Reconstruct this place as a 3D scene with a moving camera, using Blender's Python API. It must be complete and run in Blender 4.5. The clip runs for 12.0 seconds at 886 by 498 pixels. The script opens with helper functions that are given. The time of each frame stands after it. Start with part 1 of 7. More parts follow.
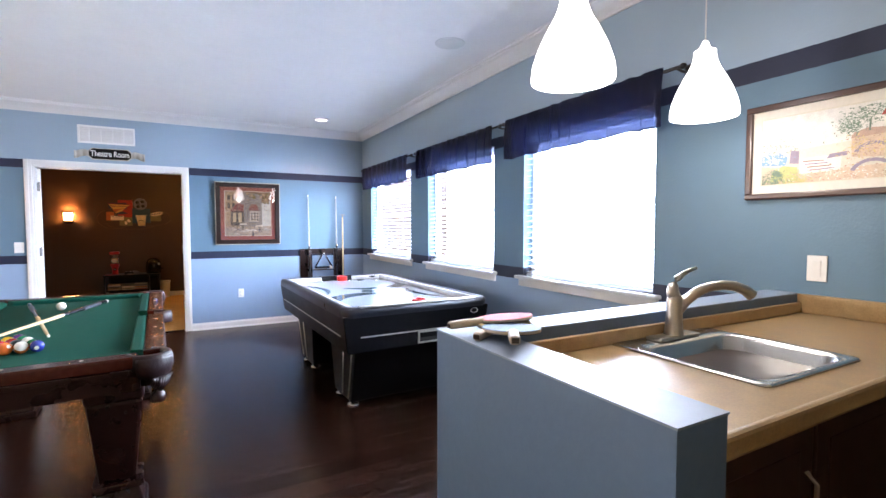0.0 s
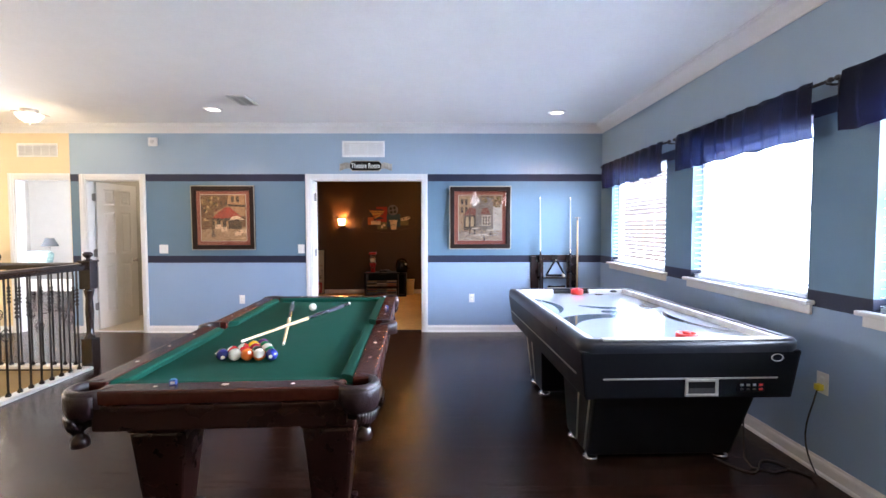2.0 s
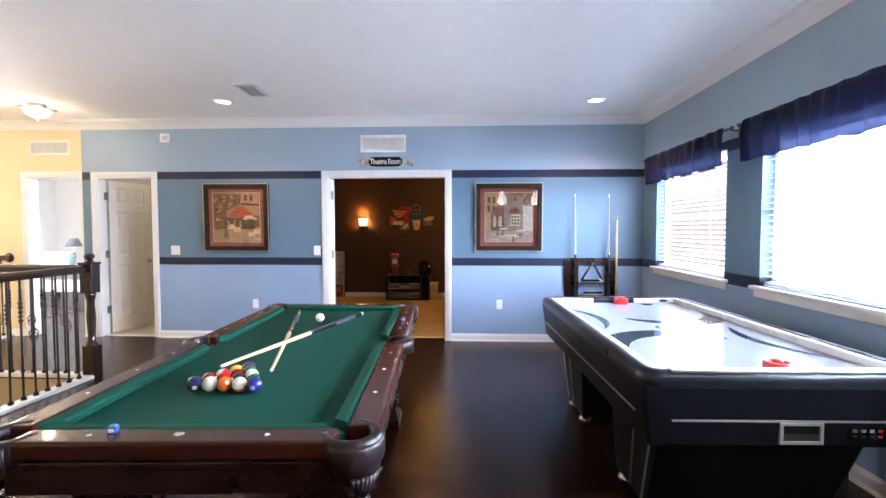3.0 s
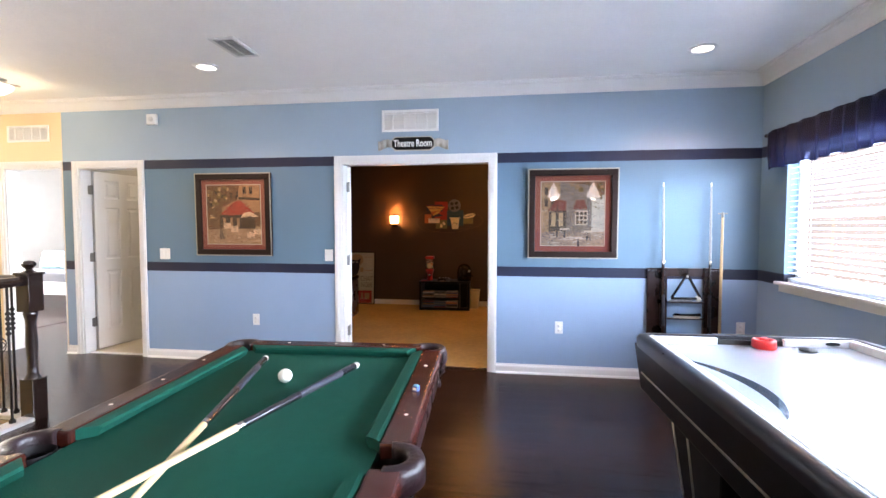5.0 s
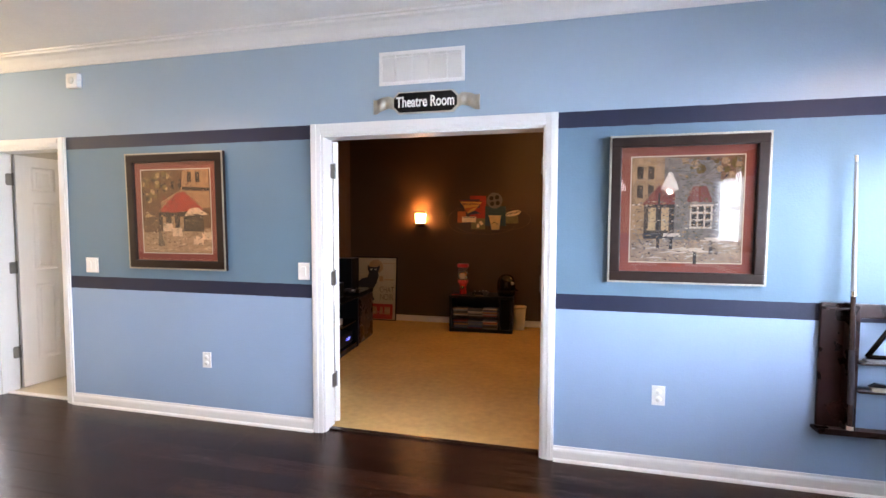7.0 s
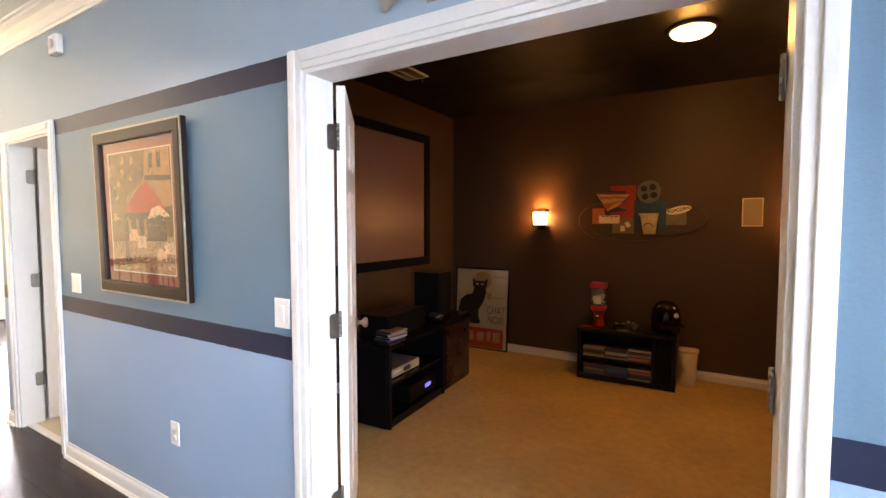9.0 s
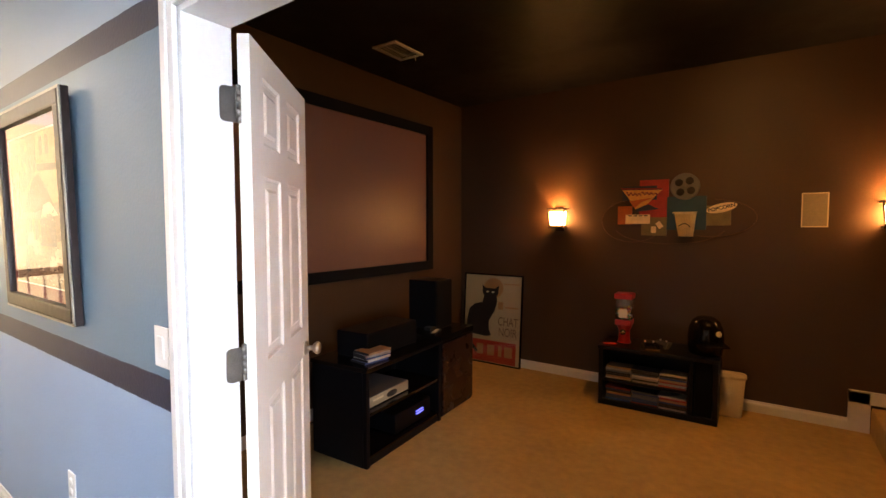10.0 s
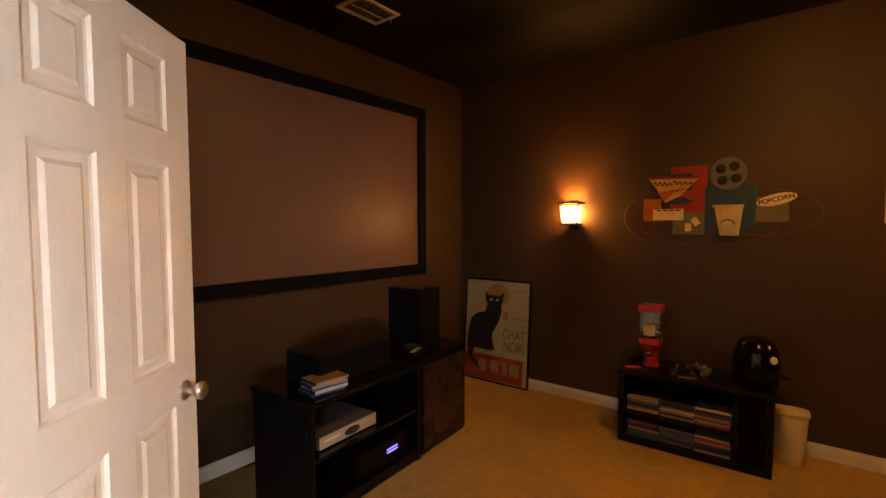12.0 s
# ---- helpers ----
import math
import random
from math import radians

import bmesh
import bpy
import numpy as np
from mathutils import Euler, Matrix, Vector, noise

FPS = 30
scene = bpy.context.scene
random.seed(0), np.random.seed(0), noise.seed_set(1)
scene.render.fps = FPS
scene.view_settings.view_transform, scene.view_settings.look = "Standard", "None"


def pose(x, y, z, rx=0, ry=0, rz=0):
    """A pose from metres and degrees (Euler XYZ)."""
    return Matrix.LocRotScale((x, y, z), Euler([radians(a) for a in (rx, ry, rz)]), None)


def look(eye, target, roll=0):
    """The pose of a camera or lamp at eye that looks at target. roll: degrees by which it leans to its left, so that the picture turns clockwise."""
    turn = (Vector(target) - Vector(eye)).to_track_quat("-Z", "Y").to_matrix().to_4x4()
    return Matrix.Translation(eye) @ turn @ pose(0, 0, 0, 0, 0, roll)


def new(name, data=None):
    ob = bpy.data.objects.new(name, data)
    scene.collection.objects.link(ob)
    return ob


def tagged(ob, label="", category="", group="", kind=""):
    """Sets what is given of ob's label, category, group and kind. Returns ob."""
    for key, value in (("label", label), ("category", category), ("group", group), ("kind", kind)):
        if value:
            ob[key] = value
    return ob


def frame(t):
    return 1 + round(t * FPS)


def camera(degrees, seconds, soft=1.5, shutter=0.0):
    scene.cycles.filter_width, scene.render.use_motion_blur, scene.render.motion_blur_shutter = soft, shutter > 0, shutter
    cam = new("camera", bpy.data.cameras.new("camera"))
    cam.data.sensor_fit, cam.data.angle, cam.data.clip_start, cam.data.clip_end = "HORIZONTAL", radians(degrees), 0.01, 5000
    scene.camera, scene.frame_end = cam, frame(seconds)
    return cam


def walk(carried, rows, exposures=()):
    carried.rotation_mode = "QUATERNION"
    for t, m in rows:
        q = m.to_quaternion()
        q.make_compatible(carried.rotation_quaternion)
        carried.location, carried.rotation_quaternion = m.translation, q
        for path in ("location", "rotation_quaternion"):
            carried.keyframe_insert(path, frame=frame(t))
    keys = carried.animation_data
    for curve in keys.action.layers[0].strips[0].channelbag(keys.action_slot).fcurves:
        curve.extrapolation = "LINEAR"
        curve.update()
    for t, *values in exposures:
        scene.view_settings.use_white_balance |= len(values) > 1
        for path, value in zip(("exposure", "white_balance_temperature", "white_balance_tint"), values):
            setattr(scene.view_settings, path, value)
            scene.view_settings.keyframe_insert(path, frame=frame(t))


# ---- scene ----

cam = camera(87.5, 12.0)
# seconds, eye x, y, z, yaw, pitch, roll
PATH = [
    (0.0, 0.283, -0.279, 1.349, -28.46, -2.72, 0.0),
    (0.5, 0.257, -0.196, 1.356, -19.54, -2.66, 0.0),
    (1.0, 0.307, -0.041, 1.368, -9.22, -2.58, 0.0),
    (1.5, 0.385, 0.138, 1.381, -2.27, -2.49, 0.0),
    (2.0, 0.424, 0.352, 1.381, -0.40, -2.48, 0.05),
    (2.5, 0.428, 0.573, 1.386, 0.89, -2.52, 0.05),
    (3.0, 0.427, 0.818, 1.378, 2.72, -2.40, 0.0),
    (3.5, 0.416, 1.083, 1.375, 5.40, -2.40, 0.0),
    (5.5, 0.350, 2.446, 1.416, 8.09, -2.83, -0.1),
    (6.0, 0.330, 2.849, 1.422, 8.67, -2.92, -0.15),
    (6.5, 0.295, 3.255, 1.430, 10.85, -2.99, -0.2),
    (7.0, 0.245, 3.660, 1.442, 13.43, -3.03, -0.2),
    (7.5, 0.200, 4.082, 1.462, 17.76, -3.14, -0.25),
    (9.5, 0.022, 5.630, 1.468, 33.67, -2.98, 0.1),
    (10.0, -0.006, 5.904, 1.466, 34.97, -2.94, 0.1),
    (10.5, -0.018, 6.139, 1.468, 37.15, -2.92, 0.1),
    (11.0, -0.028, 6.322, 1.466, 38.35, -2.91, 0.1),
    (11.5, -0.054, 6.457, 1.453, 38.68, -2.86, 0.15),
    (12.0, -0.126, 6.588, 1.443, 38.51, -2.90, 0.2),
]
EXPOSURES = [(0.0, -0.11, 6000, 17), (3.5, -0.17, 6100, 18), (6.0, -0.08, 6300, 18), (7.5, -0.06, 6450, 18), (9.5, -0.10, 6700, 16), (10.5, -0.14, 6800, 17), (11.5, -0.28, 7400, 17), (12.0, -0.20, 8300, 16)]
walk(cam, [(t, pose(x, y, z, 90 + pitch, roll, yaw)) for t, x, y, z, yaw, pitch, roll in PATH], EXPOSURES)

# ---------------------------------------------------------------- sizes
XE = 2.575            # east wall, room face
YN = 6.52            # north wall, room face
YT = 6.655           # north wall, theatre face
HC = 2.745           # ceiling
XW, YS = -7.3, -2.6  # far west and south walls
WINDOWS = [(4.75, 6.13), (3.03, 4.29), (1.45, 2.62)]
ZS, ZH = 0.970, 2.04  # window sill and head
TX0, TX1, DH = -1.285, 0.195, 2.040    # theatre door opening
BX0, BX1 = -4.257, -3.525              # bathroom door opening
RX0, RX1 = -5.19, -4.45                # bedroom opening
TW, TE, TN = -2.77, 4.2, 10.21         # theatre room
WELL_X, WELL_Y, WELL_X2 = -3.06, 4.95, -5.45

# ---------------------------------------------------------------- light
world = bpy.data.worlds.new("sky")
scene.world = world
world.use_nodes = True
wn = world.node_tree
sky = wn.nodes.new("ShaderNodeTexSky")
sky.sky_type, sky.sun_disc, sky.sun_elevation, sky.sun_rotation = "NISHITA", False, radians(48), radians(200)
wn.links.new(sky.outputs[0], wn.nodes["Background"].inputs[0])
wn.nodes["Background"].inputs[1].default_value = 0.12

sun = new("sun", bpy.data.lights.new("sun", "SUN"))
sun.data.energy, sun.data.angle, sun.data.color = 3.0, radians(0.5), (1.0, 0.95, 0.88)
sun.matrix_world = look((0, 0, 20), (6.8, -18.8, 20 - 22.0))


def area(name, m, sx, sy, watts, color):
    lamp = new(name, bpy.data.lights.new(name, "AREA"))
    lamp.data.shape, lamp.data.size, lamp.data.size_y, lamp.data.energy, lamp.data.color = "RECTANGLE", sx, sy, watts, color
    lamp.data.spread = radians(142)
    lamp.matrix_world = m
    return lamp


def bulb(name, x, y, z, watts, color, radius=0.04):
    lamp = new(name, bpy.data.lights.new(name, "POINT"))
    lamp.data.energy, lamp.data.color, lamp.data.shadow_soft_size = watts, color, radius
    lamp.location = (x, y, z)
    return lamp


def spot(name, x, y, z, watts, color, degrees):
    lamp = new(name, bpy.data.lights.new(name, "SPOT"))
    lamp.data.energy, lamp.data.color, lamp.data.shadow_soft_size = watts, color, 0.05
    lamp.data.spot_size, lamp.data.spot_blend = radians(degrees), 0.45
    lamp.location = (x, y, z)
    return lamp


DAY = (0.74, 0.87, 1.0)
WARM = (1.0, 0.80, 0.55)
AMBER = (1.0, 0.38, 0.085)
for y0, y1 in WINDOWS:
    area("window_daylight", pose(XE + 0.168, (y0 + y1) / 2, (ZS + ZH) / 2, 0, 90, 0), ZH - ZS + 0.3, y1 - y0 + 0.44, 325, DAY)
# unseen fill lamps: one in an opening added for it, one inside the bedroom
area("landing_fill", pose(-6.55, YN + 0.15, 1.55, -90, 0, 0), 1.3, 1.4, 470, (1.0, 0.94, 0.83))
area("bedroom_fill", pose(-9.35, 8.6, 1.55, 0, -90, 0), 1.5, 1.9, 420, (0.95, 0.97, 1.0))
CANS = [(-2.15, 5.70), (1.80, 5.83)]
for x, y in CANS:
    spot("can_bulb", x, y, HC - 0.015, 105, (1.0, 0.62, 0.40), 124)
PENDANTS = [(1.32, 0.80), (2.12, 0.89)]
for x, y in PENDANTS:
    bulb("pendant_bulb", x, y, 1.78, 9, (1.0, 0.88, 0.72), 0.05)
HALL_LAMP = (-4.25, 5.72)
# unseen lamp without a fitting, added to brighten the bathroom and its open door
bulb("bathroom_fill", -3.30, 7.9, HC - 0.25, 22, (1.0, 0.86, 0.66), 0.08)
bulb("hall_bulb", *HALL_LAMP, HC - 0.22, 11, (1.0, 0.80, 0.50), 0.06)
SCONCES = [-1.64, 0.70]
for x in SCONCES:
    bulb("sconce_bulb", x, TN - 0.064, 1.532, 36.0, AMBER, 0.010)
DOME = (-0.15, 8.77)
bulb("dome_bulb", *DOME, HC - 0.135, 14, (1.0, 0.43, 0.085), 0.06)
spot("dome_downlight", *DOME, HC - 0.105, 38, (1.0, 0.43, 0.085), 150)

# ---------------------------------------------------------------- materials


class Nodes:
    def __init__(self, name):
        self.m = bpy.data.materials.new(name)
        self.m.use_nodes = True
        self.t = self.m.node_tree
        self.b = self.t.nodes["Principled BSDF"]

    def add(self, kind, **sets):
        n = self.t.nodes.new(kind)
        for key, value in sets.items():
            n.inputs[key.replace("_", " ")].default_value = value
        return n

    def link(self, a, b):
        self.t.links.new(a, b)


def col(c):
    return (c[0], c[1], c[2], 1.0)


def paint(name, color, rough=0.5, metal=0.0, vary=0.08, scale=6.0, bump=0.0, bump_scale=60.0, spec=0.5, coat=0.0, grain=(1, 1, 1), per_object=0.0):
    """A surface with tone at two scales, fine relief and uneven gloss."""
    n = Nodes(name)
    n.b.inputs["Roughness"].default_value, n.b.inputs["Metallic"].default_value = rough, metal
    n.b.inputs["Specular IOR Level"].default_value, n.b.inputs["Coat Weight"].default_value = spec, coat
    place = n.add("ShaderNodeTexCoord")
    mp = n.add("ShaderNodeMapping")
    mp.inputs["Scale"].default_value = grain
    n.link(place.outputs["Object"], mp.inputs["Vector"])
    big = n.add("ShaderNodeTexNoise", Scale=scale, Detail=4.0)
    fine = n.add("ShaderNodeTexNoise", Scale=scale * 9, Detail=3.0)
    n.link(mp.outputs[0], big.inputs["Vector"])
    n.link(mp.outputs[0], fine.inputs["Vector"])
    both = n.t.nodes.new("ShaderNodeMath")
    both.operation = "ADD"
    n.link(big.outputs["Fac"], both.inputs[0])
    n.link(fine.outputs["Fac"], both.inputs[1])
    span = n.add("ShaderNodeMapRange")
    span.inputs["From Min"].default_value, span.inputs["From Max"].default_value = 0.6, 1.4
    span.inputs["To Min"].default_value, span.inputs["To Max"].default_value = 1 - vary, 1 + vary
    n.link(both.outputs[0], span.inputs["Value"])
    tone = n.t.nodes.new("ShaderNodeVectorMath")
    tone.operation = "SCALE"
    tone.inputs[0].default_value = color
    last = span.outputs[0]
    if per_object:
        info = n.add("ShaderNodeObjectInfo")
        own = n.add("ShaderNodeMapRange")
        own.inputs["To Min"].default_value, own.inputs["To Max"].default_value = 1 - per_object, 1 + per_object
        n.link(info.outputs["Random"], own.inputs["Value"])
        mul = n.t.nodes.new("ShaderNodeMath")
        mul.operation = "MULTIPLY"
        n.link(last, mul.inputs[0])
        n.link(own.outputs[0], mul.inputs[1])
        last = mul.outputs[0]
    n.link(last, tone.inputs["Scale"])
    n.link(tone.outputs[0], n.b.inputs["Base Color"])
    gloss = n.add("ShaderNodeMapRange")
    gloss.inputs["To Min"].default_value, gloss.inputs["To Max"].default_value = max(0.02, rough * 0.8), min(1.0, rough * 1.2)
    n.link(big.outputs["Fac"], gloss.inputs["Value"])
    n.link(gloss.outputs[0], n.b.inputs["Roughness"])
    if bump:
        rel = n.add("ShaderNodeTexNoise", Scale=bump_scale, Detail=4.0)
        n.link(mp.outputs[0], rel.inputs["Vector"])
        bm_ = n.add("ShaderNodeBump", Strength=bump, Distance=0.01)
        n.link(rel.outputs["Fac"], bm_.inputs["Height"])
        n.link(bm_.outputs[0], n.b.inputs["Normal"])
    return n.m


def glow(name, color, strength, base=(0.8, 0.8, 0.8)):
    n = Nodes(name)
    n.b.inputs["Base Color"].default_value, n.b.inputs["Roughness"].default_value = col(base), 0.35
    n.b.inputs["Emission Color"].default_value, n.b.inputs["Emission Strength"].default_value = col(color), strength
    return n.m


def wall_paint():
    """Four painted zones by height: pale blue, stripe, deep blue, stripe, light blue-grey; yellow past the corner in the hall."""
    n = Nodes("blue_wall_paint")
    geo = n.add("ShaderNodeNewGeometry")
    sep = n.add("ShaderNodeSeparateXYZ")
    n.link(geo.outputs["Position"], sep.inputs[0])
    wob = n.add("ShaderNodeTexNoise", Scale=18.0, Detail=2.0)
    n.link(geo.outputs["Position"], wob.inputs["Vector"])
    edge = n.t.nodes.new("ShaderNodeMath")
    edge.operation = "MULTIPLY_ADD"
    edge.inputs[1].default_value = 0.006
    n.link(wob.outputs["Fac"], edge.inputs[0])
    n.link(sep.outputs["Z"], edge.inputs[2])
    z = n.add("ShaderNodeMapRange")
    z.inputs["From Max"].default_value = 3.0
    n.link(edge.outputs[0], z.inputs["Value"])
    ramp = n.add("ShaderNodeValToRGB")
    ramp.color_ramp.interpolation = "CONSTANT"
    stops = [(0.0, PALE), (0.937, STRIPE), (1.027, DEEP), (2.015, STRIPE), (2.108, UPPER)]
    while len(ramp.color_ramp.elements) < len(stops):
        ramp.color_ramp.elements.new(0.5)
    for el, (h, c) in zip(ramp.color_ramp.elements, stops):
        el.position, el.color = h / 3.0, col(c)
    n.link(z.outputs[0], ramp.inputs[0])
    west = n.t.nodes.new("ShaderNodeMath")
    west.operation = "LESS_THAN"
    west.inputs[1].default_value = RX1 + 0.005
    n.link(sep.outputs["X"], west.inputs[0])
    mix = n.t.nodes.new("ShaderNodeMix")
    mix.data_type = "RGBA"
    n.link(west.outputs[0], mix.inputs[0])
    n.link(ramp.outputs[0], mix.inputs[6])
    mix.inputs[7].default_value = col(YELLOW)
    tone = n.add("ShaderNodeTexNoise", Scale=1.7, Detail=5.0)
    n.link(geo.outputs["Position"], tone.inputs["Vector"])
    span = n.add("ShaderNodeMapRange")
    span.inputs["To Min"].default_value, span.inputs["To Max"].default_value = 0.93, 1.07
    n.link(tone.outputs["Fac"], span.inputs["Value"])
    mul = n.t.nodes.new("ShaderNodeVectorMath")
    mul.operation = "SCALE"
    n.link(mix.outputs[2], mul.inputs[0])
    n.link(span.outputs[0], mul.inputs["Scale"])
    n.link(mul.outputs[0], n.b.inputs["Base Color"])
    n.b.inputs["Roughness"].default_value, n.b.inputs["Specular IOR Level"].default_value = 0.46, 0.35
    peel = n.add("ShaderNodeTexNoise", Scale=90.0, Detail=3.0)
    n.link(geo.outputs["Position"], peel.inputs["Vector"])
    relief = n.add("ShaderNodeBump", Strength=0.10, Distance=0.01)
    n.link(peel.outputs["Fac"], relief.inputs["Height"])
    n.link(relief.outputs[0], n.b.inputs["Normal"])
    return n.m


PALE, STRIPE, DEEP, UPPER, YELLOW = (0.275, 0.378, 0.540), (0.014, 0.018, 0.045), (0.118, 0.198, 0.275), (0.31, 0.40, 0.495), (0.72, 0.575, 0.345)
M_WALL = wall_paint()
M_YELLOW = paint("yellow_wall_paint", YELLOW, 0.45, vary=0.05, bump=0.08)
M_BEIGE = paint("beige_wall_paint", (0.50, 0.42, 0.29), 0.6, vary=0.05, bump=0.08)
M_WHITEWALL = paint("white_wall_paint", (0.78, 0.78, 0.76), 0.6, vary=0.04, bump=0.08)
M_GREYWALL = paint("greige_wall_paint", (0.50, 0.46, 0.38), 0.6, vary=0.05, bump=0.08)
M_CEIL = paint("ceiling_paint", (0.86, 0.845, 0.81), 0.85, vary=0.03, bump=0.25, bump_scale=45)
M_TRIM = paint("white_gloss_trim", (0.74, 0.73, 0.71), 0.32, vary=0.03, bump=0.03)
M_DOOR = paint("white_door_paint", (0.80, 0.765, 0.70), 0.34, vary=0.03, bump=0.05, bump_scale=120, grain=(1, 1, 0.15))
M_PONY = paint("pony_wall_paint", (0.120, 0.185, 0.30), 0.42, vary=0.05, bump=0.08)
# lighter copy of the half-wall paint: daylight on its top, put in the colour
M_PONY_LIT = paint("pony_paint_lit_top", (0.24, 0.30, 0.40), 0.5, vary=0.04)
M_PLANK = paint("dark_wood_plank", (0.026, 0.0105, 0.0068), 0.22, vary=0.38, scale=3.0, bump=0.12, bump_scale=26, grain=(1.0, 9.0, 1.0), per_object=0.28, spec=0.19)
M_SUBFLOOR = paint("dark_joint", (0.012, 0.007, 0.005), 0.6)
M_CARPET = paint("beige_carpet", (0.56, 0.385, 0.155), 0.95, vary=0.17, scale=1.9, bump=0.5, bump_scale=240, spec=0.1)
M_TILE = paint("beige_floor_tile", (0.55, 0.47, 0.34), 0.35, vary=0.10)
M_BROWN = paint("chocolate_wall_paint", (0.060, 0.031, 0.013), 0.50, vary=0.06, bump=0.10)
M_BLACKCEIL = paint("black_ceiling_paint", (0.0032, 0.0026, 0.0024), 0.52, spec=0.16, vary=0.10, bump=0.10)
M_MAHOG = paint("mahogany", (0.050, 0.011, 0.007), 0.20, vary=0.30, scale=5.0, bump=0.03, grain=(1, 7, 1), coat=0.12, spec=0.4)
# darker mahogany for table aprons, legs and frame, and the cue rack
M_MAHOG2 = paint("dark_mahogany", (0.016, 0.005, 0.004), 0.28, vary=0.30, scale=9.0, bump=0.06, coat=0.08, spec=0.35)
M_LEATHER = paint("burgundy_leather", (0.017, 0.007, 0.008), 0.40, vary=0.25, bump=0.25, bump_scale=90)
M_POCKET = paint("black_leather", (0.012, 0.010, 0.010), 0.5, vary=0.2)
M_FELT = paint("green_felt", (0.0045, 0.066, 0.043), 0.95, vary=0.10, scale=3.0, bump=0.25, bump_scale=260, spec=0.15)
M_PEARL = paint("pearl_inlay", (0.75, 0.72, 0.66), 0.25)
M_BLACK = paint("black_laminate", (0.0042, 0.0042, 0.0055), 0.36, vary=0.15, bump=0.08, bump_scale=140, spec=0.18)
M_BLACKVINYL = paint("black_vinyl_rail", (0.010, 0.011, 0.016), 0.30, vary=0.12)
M_ICE = paint("white_gloss_laminate", (0.45, 0.49, 0.56), 0.10, vary=0.02, coat=0.3)
M_ICERAIL = paint("white_plastic_rail", (0.78, 0.78, 0.79), 0.28, vary=0.03)
M_SWOOSH = paint("charcoal_print", (0.035, 0.040, 0.055), 0.10, coat=0.4)
M_RED = paint("red_plastic", (0.75, 0.035, 0.030), 0.30, vary=0.05)
M_GUMRED = paint("red_enamel", (0.42, 0.014, 0.012), 0.34, vary=0.06)
M_CHROME = paint("brushed_steel", (0.62, 0.61, 0.59), 0.25, metal=1.0, vary=0.05)
M_NICKEL = paint("satin_nickel", (0.50, 0.46, 0.41), 0.30, metal=1.0, vary=0.06)
M_HINGE = paint("dull_hinge_steel", (0.25, 0.24, 0.22), 0.36, metal=0.9, vary=0.18, scale=30)
M_LIP = paint("tarnished_silver_lip", (0.34, 0.32, 0.27), 0.38, metal=0.55, vary=0.35, scale=60, bump=0.5, bump_scale=130)
# emission for the outdoor sheet that gives the windows their white glare
M_GLOW = glow("backdrop_glow", (0.93, 0.97, 1.0), 13.0)
M_STEEL = paint("stainless_sink", (0.58, 0.57, 0.55), 0.24, metal=1.0, vary=0.06, grain=(1, 12, 1))
M_IRON = paint("black_iron", (0.016, 0.013, 0.012), 0.42, metal=0.0, vary=0.2)
M_RAILWOOD = paint("espresso_wood", (0.022, 0.012, 0.009), 0.24, vary=0.25, grain=(6, 1, 1), coat=0.3)
M_VALANCE = paint("navy_cloth", (0.009, 0.010, 0.032), 0.85, vary=0.18, scale=8, bump=0.3, bump_scale=160)
vn = M_VALANCE.node_tree
lit_cloth, weave, cloth_mix, weave_mix = [vn.nodes.new(k) for k in ("ShaderNodeBsdfTranslucent", "ShaderNodeBsdfTransparent", "ShaderNodeMixShader", "ShaderNodeMixShader")]
lit_cloth.inputs["Color"].default_value, cloth_mix.inputs[0].default_value = (0.010, 0.014, 0.045, 1), 0.30
weave.inputs["Color"].default_value, weave_mix.inputs[0].default_value = (0.60, 0.68, 0.95, 1), 0.18
vn.links.new(vn.nodes["Principled BSDF"].outputs[0], cloth_mix.inputs[1])
vn.links.new(lit_cloth.outputs[0], cloth_mix.inputs[2])
vn.links.new(cloth_mix.outputs[0], weave_mix.inputs[1])
vn.links.new(weave.outputs[0], weave_mix.inputs[2])
vn.links.new(weave_mix.outputs[0], vn.nodes["Material Output"].inputs["Surface"])
M_SLAT = paint("white_blind_slat", (0.82, 0.83, 0.85), 0.45, vary=0.03)
sn = M_SLAT.node_tree
thru, blend = sn.nodes.new("ShaderNodeBsdfTranslucent"), sn.nodes.new("ShaderNodeMixShader")
thru.inputs["Color"].default_value, blend.inputs[0].default_value = (0.93, 0.95, 0.98, 1), 0.84
sn.links.new(sn.nodes["Principled BSDF"].outputs[0], blend.inputs[1])
sn.links.new(thru.outputs[0], blend.inputs[2])
sn.links.new(blend.outputs[0], sn.nodes["Material Output"].inputs["Surface"])
M_COUNTER = paint("tan_laminate_counter", (0.36, 0.235, 0.105), 0.36, vary=0.22, scale=22)
M_CABWOOD = paint("dark_cabinet_wood", (0.040, 0.018, 0.011), 0.32, vary=0.3, grain=(1, 1, 0.12), scale=8)
M_PLATE = paint("white_switch_plate", (0.80, 0.79, 0.76), 0.35, vary=0.02)
M_CREAM = paint("cream_plastic", (0.68, 0.60, 0.44), 0.45, vary=0.05)
M_SLOT = paint("dark_slot", (0.02, 0.02, 0.02), 0.6)
M_GRILLE = paint("white_grille", (0.66, 0.65, 0.61), 0.5, vary=0.04)
M_SILVER = paint("silver_leaf", (0.50, 0.47, 0.40), 0.32, metal=0.7, vary=0.12)
M_FRAME = paint("dark_walnut_frame", (0.017, 0.008, 0.006), 0.42, vary=0.3, grain=(5, 5, 5), spec=0.25)
